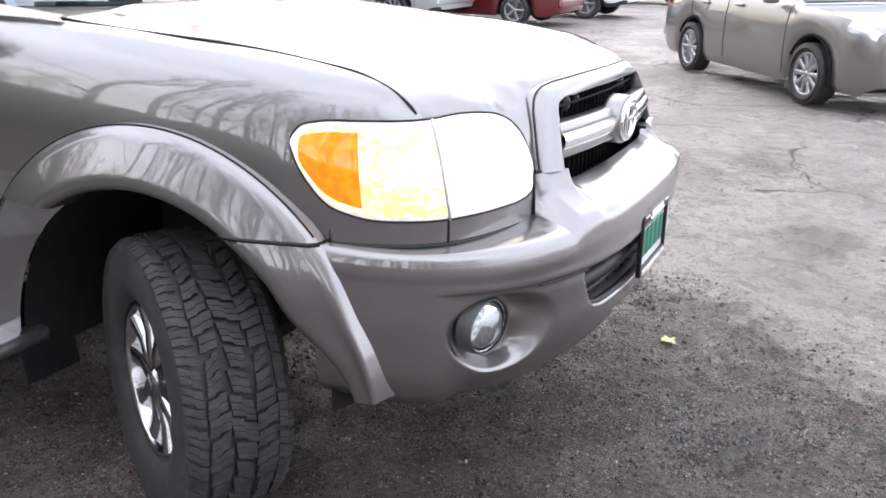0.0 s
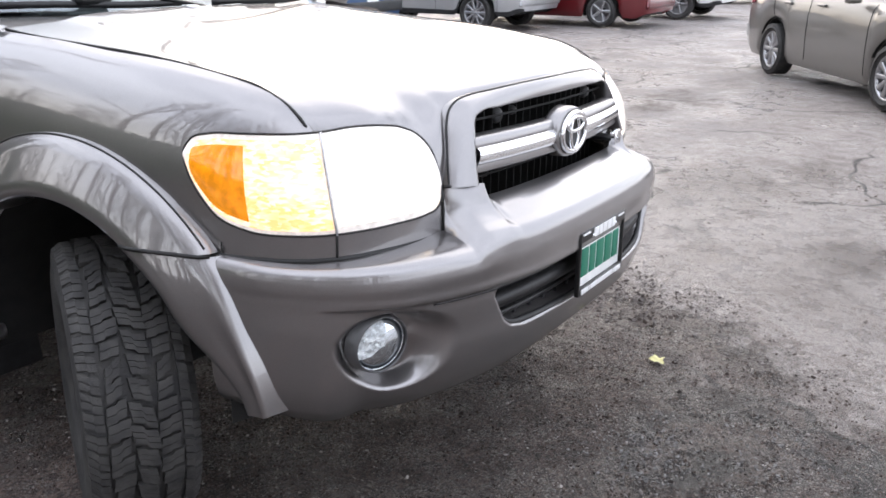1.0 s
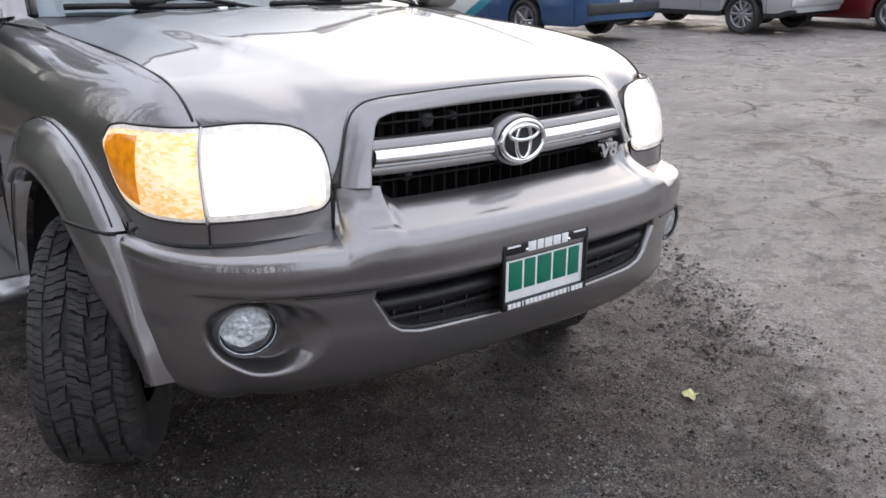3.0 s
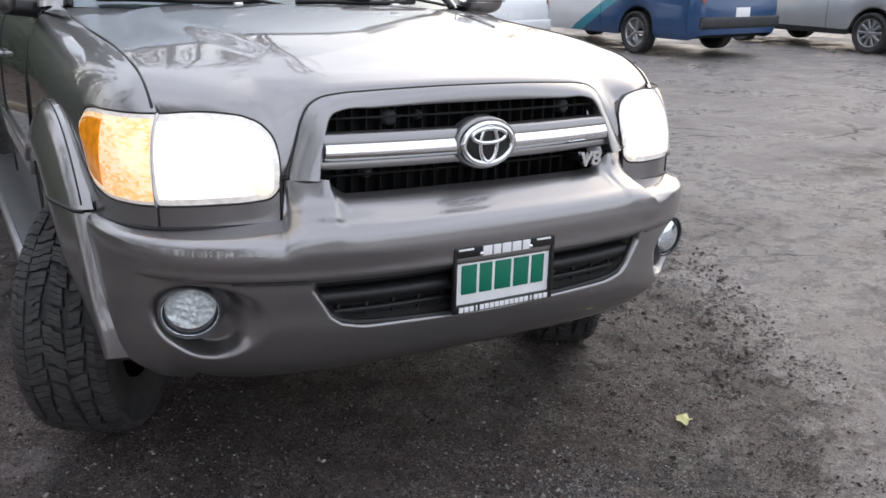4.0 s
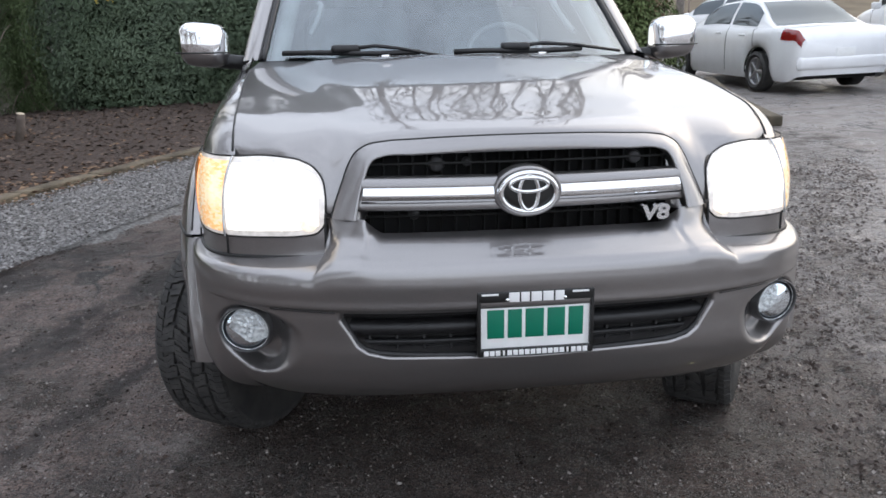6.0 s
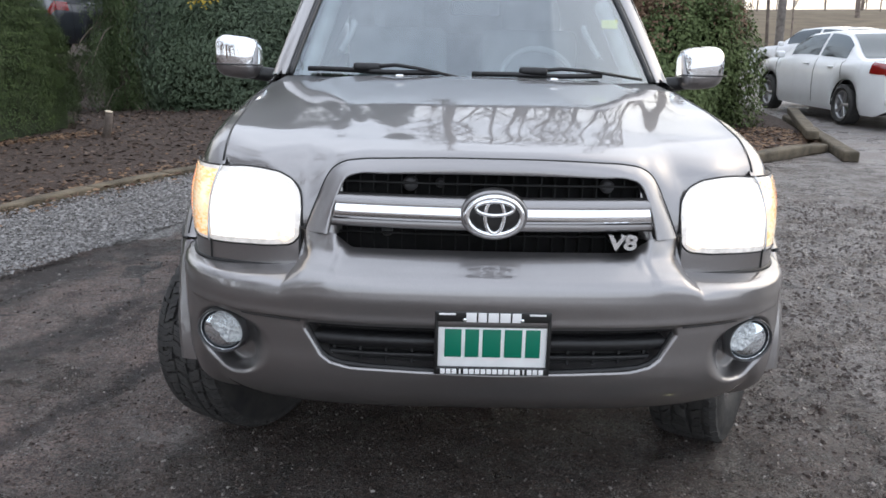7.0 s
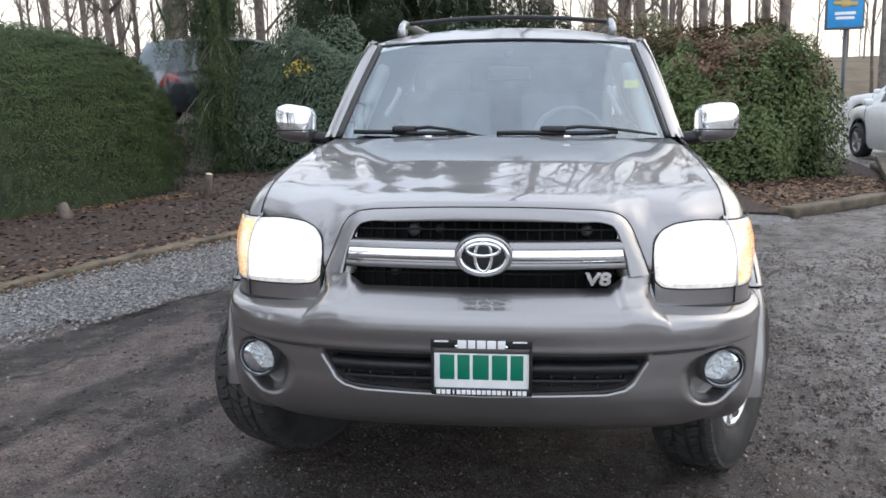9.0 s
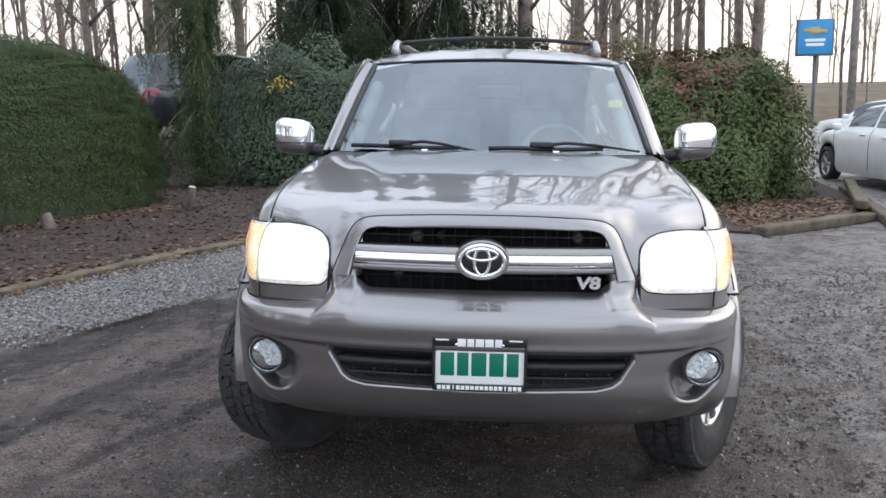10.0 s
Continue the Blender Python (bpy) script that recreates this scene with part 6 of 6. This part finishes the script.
shrub("hedge", "large clipped rounded green yew hedge", (-8.0, 8.3, 0), (1.66, 4.1, 2.66), HEDGE_LEAF, .016, 300000, 3, turn=-25.5, lump=.03, freq=2.0, power=.60, depth=.06, long=2.3, category="hedge", layers=.034)
laurel = shrub("bush", "loose evergreen laurel bush beside the weeping conifer", (-3.6, 15.2, 0), (2.1, 1.8, 2.9), LAUREL_LEAF, .036, 70000, 5, layers=.05, lump=.42, depth=.35, long=2.4, droop=.8, power=.8)
shrub("bush", "loose evergreen laurel bush behind the grey SUV", (-.4, 15.0, 0), (2.6, 1.8, 2.6), LAUREL_LEAF, .036, 60000, 6, layers=.04, lump=.3, depth=.35, long=2.4, droop=.6, power=.8)
shrub("bush", "dense photinia bush with reddish young leaves", (3.32, 11.7, 0), (1.44, 1.6, 2.40), PHOTINIA_LEAF, .034, 80000, 8, layers=.05, lump=.24, depth=.26, tips=RED_LEAF, tip_part=.24, power=.75, long=2.0)
shrub("bush", "dense photinia bush with reddish young leaves", (2.0, 13.8, 0), (1.8, 1.6, 2.62), PHOTINIA_LEAF, .034, 60000, 9, layers=.05, lump=.24, depth=.26, tips=RED_LEAF, tip_part=.26, power=.75, long=2.0)


g = np.random.RandomState(77)
leaf_mesh("blossom", np.array((-.40, -1.62, 1.95)) + g.normal(0, 1, (60, 3)) * (.13, .08, .08), np.tile((0, -1.0, .4), (60, 1)), .034, YELLOW_LEAF, laurel, 78)["kind"] = "stuff"


def conifer(label, at, height, spread, seed, count, bare=.1, droop=1.0, top=1.0, mat=CONIFER_LEAF, ropes=.55, thick=.016, taper=.75, arms=(), strands=3, bits=26):
    """A conifer whose limbs carry hanging strands of fine fronds; arms are longer limbs (height, direction, reach)."""
    root = thing("conifer", label, "tree", pose(*at))
    g = np.random.RandomState(seed)
    part("trunk", tube([(.05 * math.sin(i), .04 * math.cos(i * 2), height * i / 8) for i in range(9)], .10 + spread * .03, taper=.03), BARK, root)
    pts, outs = [], []
    bm = bmesh.new()
    for k in range(count + len(arms)):
        z = height * (bare + (1 - bare) * g.uniform(0, 1))
        a = g.uniform(0, math.tau)
        reach = spread * (1 - taper * z / height / top) * g.uniform(.35, 1.0)
        lively = 1.0
        if k >= count:
            z, a, reach = arms[k - count]
            lively = 1.5
        d = np.array((math.cos(a), math.sin(a), 0))
        line = [np.array((0, 0, z)) + d * reach * u + np.array((0, 0, .25 * reach * u - droop * reach * .9 * u * u)) for u in np.linspace(0, 1, 7)]
        tube(line, .02, bm, 4, taper=.006)
        for j in range(1, 7):
            for q in range(strands if k < count else strands * 5):
                start = line[j] + g.normal(0, .05, 3) * (1, 1, .4)
                hang = ropes * droop * g.uniform(.25, 1.0) ** 1.3 * lively
                u = g.uniform(0, 1, bits)
                wide = .018 + .030 * (1 - u)
                p = start + np.stack([g.normal(0, 1, bits) * wide + .03 * np.sin(3 * u + k), g.normal(0, 1, bits) * wide, -hang * u], -1)
                p = p[p[:, 2] > .05]
                pts.append(p)
                outs.append(d + g.normal(0, .5, (len(p), 3)))
    part("limb", bm, BARK, root)
    leaf_mesh("fronds", np.concatenate(pts), np.concatenate(outs), thick, mat, root, seed, 4.5, 2.5, .6)["kind"] = "stuff"
    return root


ARMS = [(3.9, 3.0, 1.25), (3.7, 3.5, .95), (3.3, 2.8, .75), (1.6, 3.3, .95), (1.4, 2.9, 1.05), (1.2, 3.6, .85), (1.5, 4.3, .7), (4.4, 5.9, .8), (3.2, .2, .55), (1.0, .3, .5)]
conifer("weeping conifer with hanging green fronds in the mulch bed", (-5.52, 13.7, 0), 6.5, .50, 11, 250, bare=.03, droop=1.3, ropes=.62, thick=.013, taper=.15, arms=ARMS, strands=4, bits=24)
CEDAR = dict(bare=.20, droop=1.0, mat=CEDAR_LEAF, ropes=1.0, thick=.020, strands=5, bits=30)
for at, wide, seed in (((-4.1, 18.6, 0), 3.1, 12), ((-1.15, 19.4, 0), 2.6, 13), ((-2.7, 20.6, 0), 2.9, 14)):
    conifer("dark drooping cedar behind the bushes", at, 11.0, wide, seed, 210, **CEDAR)


# ---- bare woodland behind ----
def bare_tree(label, height, r, seed):
    root = thing("bare_tree", label, "tree", group="bare trees of the woodland")
    g = random.Random(seed)
    lean = g.uniform(-.03, .03)
    trunk = [(lean * height * (i / 10) ** 1.5 + .06 * math.sin(i * .9 + seed), .05 * math.cos(i * 1.3), -.1 + height * i / 10) for i in range(11)]
    part("trunk", tube(trunk, r, taper=r * .25, sides=9), BARK, root)
    bm = bmesh.new()
    stems = [trunk]
    if seed != 3:
        # the stem forks part of the way up
        k0, a0 = 3 + seed % 3, seed * 1.9
        base = Vector(trunk[k0])
        fork = [tuple(base + Vector((math.cos(a0), math.sin(a0), 0)) * height * .13 * (i / 6) ** .8 + Vector((.05 * math.sin(2 * i), 0, height * (1 - k0 / 10) * .92 * i / 6))) for i in range(7)]
        part("stem", tube(fork, r * .62, taper=r * .16, sides=7), BARK, root)
        stems.append([Vector(fork[0]).lerp(Vector(fork[6]), i / 10) for i in range(11)])

    def grow(p, d, length, rad, depth):
        line = [p]
        q, e = Vector(p), Vector(d)
        for i in range(4):
            e = (e + Vector((g.uniform(-.22, .22), g.uniform(-.22, .22), g.uniform(-.05, .22)))).normalized()
            q = q + e * length / 4
            line.append(tuple(q))
        tube(line, rad, bm, 5 if depth == 0 else 3, taper=rad * .35)
        if depth < 2:
            for i in range(5 if depth == 0 else 3):
                k = g.randint(1, 4)
                a = g.uniform(0, math.tau)
                grow(line[k], (e + .9 * Vector((math.cos(a), math.sin(a), g.uniform(-.1, .6)))).normalized(), length * g.uniform(.35, .6), rad * .45, depth + 1)

    for i in range(30):
        z = g.uniform(.16, .98)
        k = z * 10
        j = min(9, int(k))
        stem = stems[i % len(stems)]
        p = Vector(stem[j]).lerp(Vector(stem[j + 1]), k - j)
        a = g.uniform(0, math.tau)
        grow(tuple(p), Vector((math.cos(a), math.sin(a), g.uniform(.7, 1.6))).normalized(), height * g.uniform(.07, .17) * (1.15 - z * .4), r * .27, 0)
    part("branch", bm, BARK, root)["kind"] = "stuff"
    return root


kinds = [bare_tree("tall bare grey deciduous tree", hgt, r, s) for hgt, r, s in ((17, .15, 1), (15, .10, 2), (19, .22, 3), (13, .07, 4), (16, .13, 5))]
rng = random.Random(21)
spots = []
while len(spots) < 160:
    x, y = rng.uniform(-60, 62), rng.uniform(38, 100)
    if abs(x) > y * .75 + 4 or (x > .20 * y and (y < 62 or rng.random() < .3)) or any(math.dist((x, y), s) < 1.7 for s in spots):
        continue
    spots.append((x, y))
spots[:20] = [(-14.8, 29.0), (-14.7, 31.0), (3.8, 29.0), (-18.2, 34.0), (4.9, 28.0), (5.9, 27.0), (7.7, 34.0), (-11.7, 27.0), (8.8, 33.0), (9.0, 31.0), (9.05, 29.0), (17.9, 45.0), (-9.6, 30.0), (19.2, 45.0), (2.9, 30.0), (5.6, 40.0), (-21.0, 38.0), (-12.6, 30.0), (-21.3, 36.0), (7.4, 30.0)]
# more, unseen, stand behind the camera; they show in the paint and block low sky
while len(spots) < 260:
    x, y = rng.uniform(-30, -11), rng.uniform(-26, 14)
    if all(math.dist((x, y), s) > 1.6 for s in spots):
        spots.append((x, y))
for i, (x, y) in enumerate(spots):
    m = pose(x, y, 0, 0, 0, rng.uniform(0, 360)) @ Matrix.Scale(rng.uniform(.8, 1.2), 4)
    if i < 5:
        kinds[i].matrix_world = m
    else:
        copy_thing(kinds[i % 5], m)

copy_thing(kinds[2], pose(.80, 20.6, 0, 0, 0, 40) @ Matrix.Scale(1.15, 4))

# far grassy bank and the edge of the wood
GRASS = material("winter_grass", (0.15, 0.118, 0.072), 0.9, color2=(0.095, 0.070, 0.044), scale=.6, bump=.5, bump_scale=8)
bm = sheet([[(x, y, z + .3 * noise.noise((x * .05, y * .05, 0))) for x in np.linspace(-120, 140, 40)] for y, z in ((46, -.3), (50, .3), (58, 1.5), (72, 2.6), (110, 3.2), (160, 3.0))])
tagged(mesh_object("ground_bank", bm, GRASS), "brown winter grass bank under the trees", "grass bank", kind="structure")

# ---- sign, pole ----
SIGN_BLUE = material("sign_blue", (0.035, 0.30, 0.66), 0.35, vary=.06, scale=3)
SIGN_GOLD = material("sign_gold", (0.62, 0.45, 0.16), 0.4)
SIGN_GREY = material("sign_frame", (0.10, 0.11, 0.12), 0.5)
sign = thing("pole_sign", "square blue sign on a dark steel pole", "sign", pose(15.75, 43.0, -.3, 0, 0, -8))
part("sign_pole", tube([(.1, .1, -.2), (.1, .1, 4.0)], .09), SIGN_GREY, sign)
part("cabinet", block((1.75, .30, 1.78), (0, 0, 4.75), .03), SIGN_GREY, sign)
part("sign_face", block((1.60, .04, 1.62), (0, -.15, 4.78), .01), SIGN_BLUE, sign, "blue sign face")
gold = bmesh.new()
block((1.10, .03, .20), (0, -.18, 5.10), .05, gold, (0, 4, 0))
block((.42, .03, .34), (0, -.185, 5.10), .04, gold)
part("gold_mark", gold, SIGN_GOLD, sign, "plain gold mark")
for i, w in enumerate((.95, .85)):
    part("white_bar", block((w, .03, .14), (0, -.18, 4.62 - .22 * i), .01), WHITE_PAINT_TEXT, sign)
pole = thing("utility_pole", "tall grey wooden utility pole", "pole", pose(13.85, 33.0, 0))
part("shaft", tube([(0, 0, -.3), (0, 0, 11)], .17, taper=.12, sides=12), material("grey_pole_wood", (.26, .24, .22), .85, vary=.3, scale=5, bump=.4), pole)

# ---- small things ----
for x, y, h, r, a in ((-4.50, 9.75, .38, .052, 14), (-5.68, 7.95, .20, .075, -24)):
    stump = thing("stump", "short sawn stump with a pale cut top", "stump", pose(x, y, .03, a * .5, a, 0))
    part("bark", tube([(0, 0, -.1), (.01, 0, h * .5), (0, .01, h)], r * 1.15, taper=r, sides=12), BARK, stump)
    part("cut_top", lathe([(.001, h + .012), (r * .6, h + .010), (r * .98, h + .002)], 14, m=pose(0, 0, 0, 0, -90, 0)), STUMP_CUT, stump)


def scatter(name, label, category, n, seed, where, shape, mat, lift=0.0):
    """Very many loose bits as one object."""
    g = random.Random(seed)
    vs, fs = [], []
    k = 0
    while k < n:
        x, y, z = where(g)
        v, f = shape(g)
        a = g.uniform(0, math.tau)
        ca, sa = math.cos(a), math.sin(a)
        o = len(vs)
        vs += [(x + ca * p - sa * q, y + sa * p + ca * q, z + lift + r) for p, q, r in v]
        fs += [tuple(o + i for i in t) for t in f]
        k += 1
    me = bpy.data.meshes.new(name)
    me.from_pydata(vs, [], fs)
    me.materials.append(mat)
    return tagged(new(name, me), label, category, kind="stuff")


def stone(lo, hi):
    def make(g):
        s = lo + (hi - lo) * g.random() ** 4
        a, b, c = s * g.uniform(.7, 1.3), s * g.uniform(.6, 1.2), s * g.uniform(.4, .8)
        v = [(a, 0, 0), (0, b, 0), (-a, 0, 0), (0, -b, 0), (a * .2, b * .1, c), (a * .5, b * .6, c * .6), (-a * .5, -b * .6, c * .7)]
        return v, [(0, 5, 4), (5, 1, 4), (1, 2, 4), (2, 6, 4), (6, 3, 4), (3, 0, 4), (0, 1, 5), (2, 3, 6)]
    return make


def litter(lo, hi):
    def make(g):
        s = g.uniform(lo, hi)
        h = g.uniform(.1, .6) * s
        return [(-s, 0, .004), (0, s * .45, h), (s, 0, .006), (0, -s * .45, .002)], [(0, 1, 3), (1, 2, 3)]
    return make


STONE_MIX = leaf_material("loose_stone", (.018, .013, .011), (.32, .295, .275), .7, (.075, .055, .046))
CRUSHED = leaf_material("crushed_stone", (.06, .055, .052), (.36, .35, .345), .8)
GREY_CHIP = leaf_material("grey_chip", (.05, .046, .044), (.28, .275, .27), .8)
CLOD = leaf_material("wet_clod", (.040, .030, .026), (.24, .215, .200), .24, (.085, .068, .060))
MULCH_CHIP = leaf_material("mulch_chip", (.026, .017, .013), (.19, .145, .118), .9, (.068, .046, .036))


def bed_spot(g):
    while True:
        x, y = g.uniform(-8, 5.2), g.uniform(3.5, 14.5)
        edge = -4.35 + (y - 3.6) * .488
        if (y < 9 and x < edge - .05) or y > 9 or (x > 3.1 and y > 7.5 + (x - 3.1) * .75):
            if not (x > 4.85 + (y - 8.6) * .2):
                return x, y, .046


def edge_spot(g):
    i = g.randint(0, 5)
    (x0, y0), (x1, y1) = BED[i], BED[i + 1]
    u = g.random()
    return x0 + (x1 - x0) * u + g.gauss(-.15, .28), y0 + (y1 - y0) * u + g.gauss(0, .1), .05


GRAVEL_LINE = [(-5.3, 1.3)] + BED[:7]


def gravel_spot(g):
    i = g.randint(0, 6)
    (x0, y0), (x1, y1) = GRAVEL_LINE[i], GRAVEL_LINE[i + 1]
    u, w = g.random(), g.random() ** .85 * 1.12
    return x0 + (x1 - x0) * u + .08 + 1.3 * w, y0 + (y1 - y0) * u - .58 * w, .026


def stone_field(label, x, y, lo, hi, mat, seed, steep=4):
    """Very many loose stones lying on the lane, as one object."""
    g = np.random.RandomState(seed)
    n = len(x)
    z = ground_z(x, y) - .001
    s = lo + (hi - lo) * g.rand(n) ** steep
    a, b, c = s * g.uniform(.7, 1.3, n), s * g.uniform(.6, 1.2, n), s * g.uniform(.5, 1.1, n)
    o = np.zeros(n)
    v = np.stack([np.stack(q, -1) for q in ((a, o, o), (o, b, o), (-a, o, o), (o, -b, o), (a * .2, b * .1, c), (a * .5, b * .6, c * .6), (-a * .5, -b * .6, c * .7))], 1)
    t = g.uniform(0, math.tau, n)[:, None]
    w = np.stack([np.cos(t) * v[..., 0] - np.sin(t) * v[..., 1] + x[:, None], np.sin(t) * v[..., 0] + np.cos(t) * v[..., 1] + y[:, None], v[..., 2] + z[:, None]], -1)
    f = np.array([(0, 5, 4), (5, 1, 4), (1, 2, 4), (2, 6, 4), (6, 3, 4), (3, 0, 4), (0, 1, 5), (2, 3, 6)])
    me = bpy.data.meshes.new("grit")
    me.from_pydata(w.reshape(-1, 3).tolist(), [], (np.arange(n)[:, None, None] * 7 + f).reshape(-1, 3).tolist())
    me.materials.append(mat)
    return tagged(new("grit", me), label, "gravel", kind="stuff")


PALE_CHIP = leaf_material("pale_chip", (.14, .125, .115), (.48, .46, .44), .7)
g = np.random.RandomState(32)
x, y = g.uniform(-3.2, 3.2, 42000), g.uniform(-2.3, 3.6, 42000)
keep = (rough(x, y, .5, 1) + g.uniform(-1.2, 1, len(x)) < .35) & (x - .55 * y < 1.7)
stone_field("tiny pale chips strewn over the dark dirt", x[keep], y[keep], .0014, .0048, PALE_CHIP, 6, 3)
g = np.random.RandomState(31)
x, y = g.uniform(-1.8, 3.0, 120000), g.uniform(-1.8, 2.4, 120000)
keep = (x - .55 * y < 1.35 + .3 * rough(x, y, .4, 2)) & (rough(x, y, .28, 0) + g.uniform(-1.3, .9, len(x)) < .2)
stone_field("fine grit bedded in the brown dirt before the bumper", x[keep], y[keep], .0020, .0068, STONE_MIX, 1, 3)
x, y = g.uniform(-4.2, 4.8, 26000), g.uniform(-2.6, 6.0, 26000)
keep = (x - .55 * y < 1.6) | (g.rand(len(x)) < .25)
stone_field("loose grit and small stones on the asphalt", x[keep], y[keep], .0025, .012, STONE_MIX, 2)
x, y = np.r_[g.normal(.18, .17, 1100), g.normal(.34, .14, 300)], np.r_[g.normal(-.14, .10, 1100), g.normal(-.44, .09, 300)]
stone_field("cluster of grey crushed stone on the dirt", x, y, .0022, .0075, GREY_CHIP, 3, 2)
x, y = g.uniform(.95, 4.3, 60000), g.uniform(.1, 5.4, 60000)
keep = (rough(x, y, .33, 1) + g.uniform(-1, 1, len(x)) > .1) & (x - .55 * y < 1.5)
stone_field("churned wet clods and grit beside the car", x[keep], y[keep], .003, .016, CLOD, 4, 4)
scatter("gravel", "pale crushed stone along the timber edging", "gravel", 32000, 3, gravel_spot, stone(.006, .02), CRUSHED)
scatter("mulch_chips", "dark bark chips on the planting bed", "mulch", 16000, 4, bed_spot, litter(.012, .045), MULCH_CHIP)
scatter("leaf_litter", "brown fallen leaves on the planting bed", "leaves", 2200, 5, bed_spot, litter(.015, .04), FALLEN_LEAF)
scatter("leaf_litter", "brown fallen leaves along the timber edging", "leaves", 1100, 6, edge_spot, litter(.015, .045), FALLEN_LEAF)


def hedge_foot(g):
    u = g.random()
    return -6.9 + 2.1 * u + g.gauss(.05, .16), 7.6 + 2.7 * u + g.gauss(-.12, .16), .05


def corner_spot(g):
    while True:
        x, y = g.uniform(2.9, 5.1), g.uniform(7.4, 10.6)
        if y > 7.5 + (x - 3.1) * .75 and x < 4.85 + (y - 8.6) * .2:
            return x, y, .05


scatter("leaf_litter", "reddish brown fallen leaves under the clipped hedge", "leaves", 1500, 7, hedge_foot, litter(.015, .04), FALLEN_LEAF)
scatter("leaf_litter", "reddish brown fallen leaves in the bed corner", "leaves", 2600, 8, corner_spot, litter(.015, .045), FALLEN_LEAF)
leaf = thing("fallen_leaf", "single pale yellow leaf on the asphalt", "leaf", pose(.79, .05, .004, 0, 0, 30))
bm = bmesh.new()
rim = [bm.verts.new((.032 * math.cos(a) * (1 + .25 * math.cos(5 * a)), .026 * math.sin(a) * (1 + .25 * math.cos(5 * a)), .006 + .005 * math.sin(3 * a))) for a in np.linspace(0, math.tau, 20, endpoint=False)]
mid = bm.verts.new((0, 0, .003))
for i in range(20):
    bm.faces.new((rim[i], rim[(i + 1) % 20], mid))
part("blade", bm, material("pale_yellow_leaf", (.55, .52, .24), .6, vary=.15, scale=60), leaf)
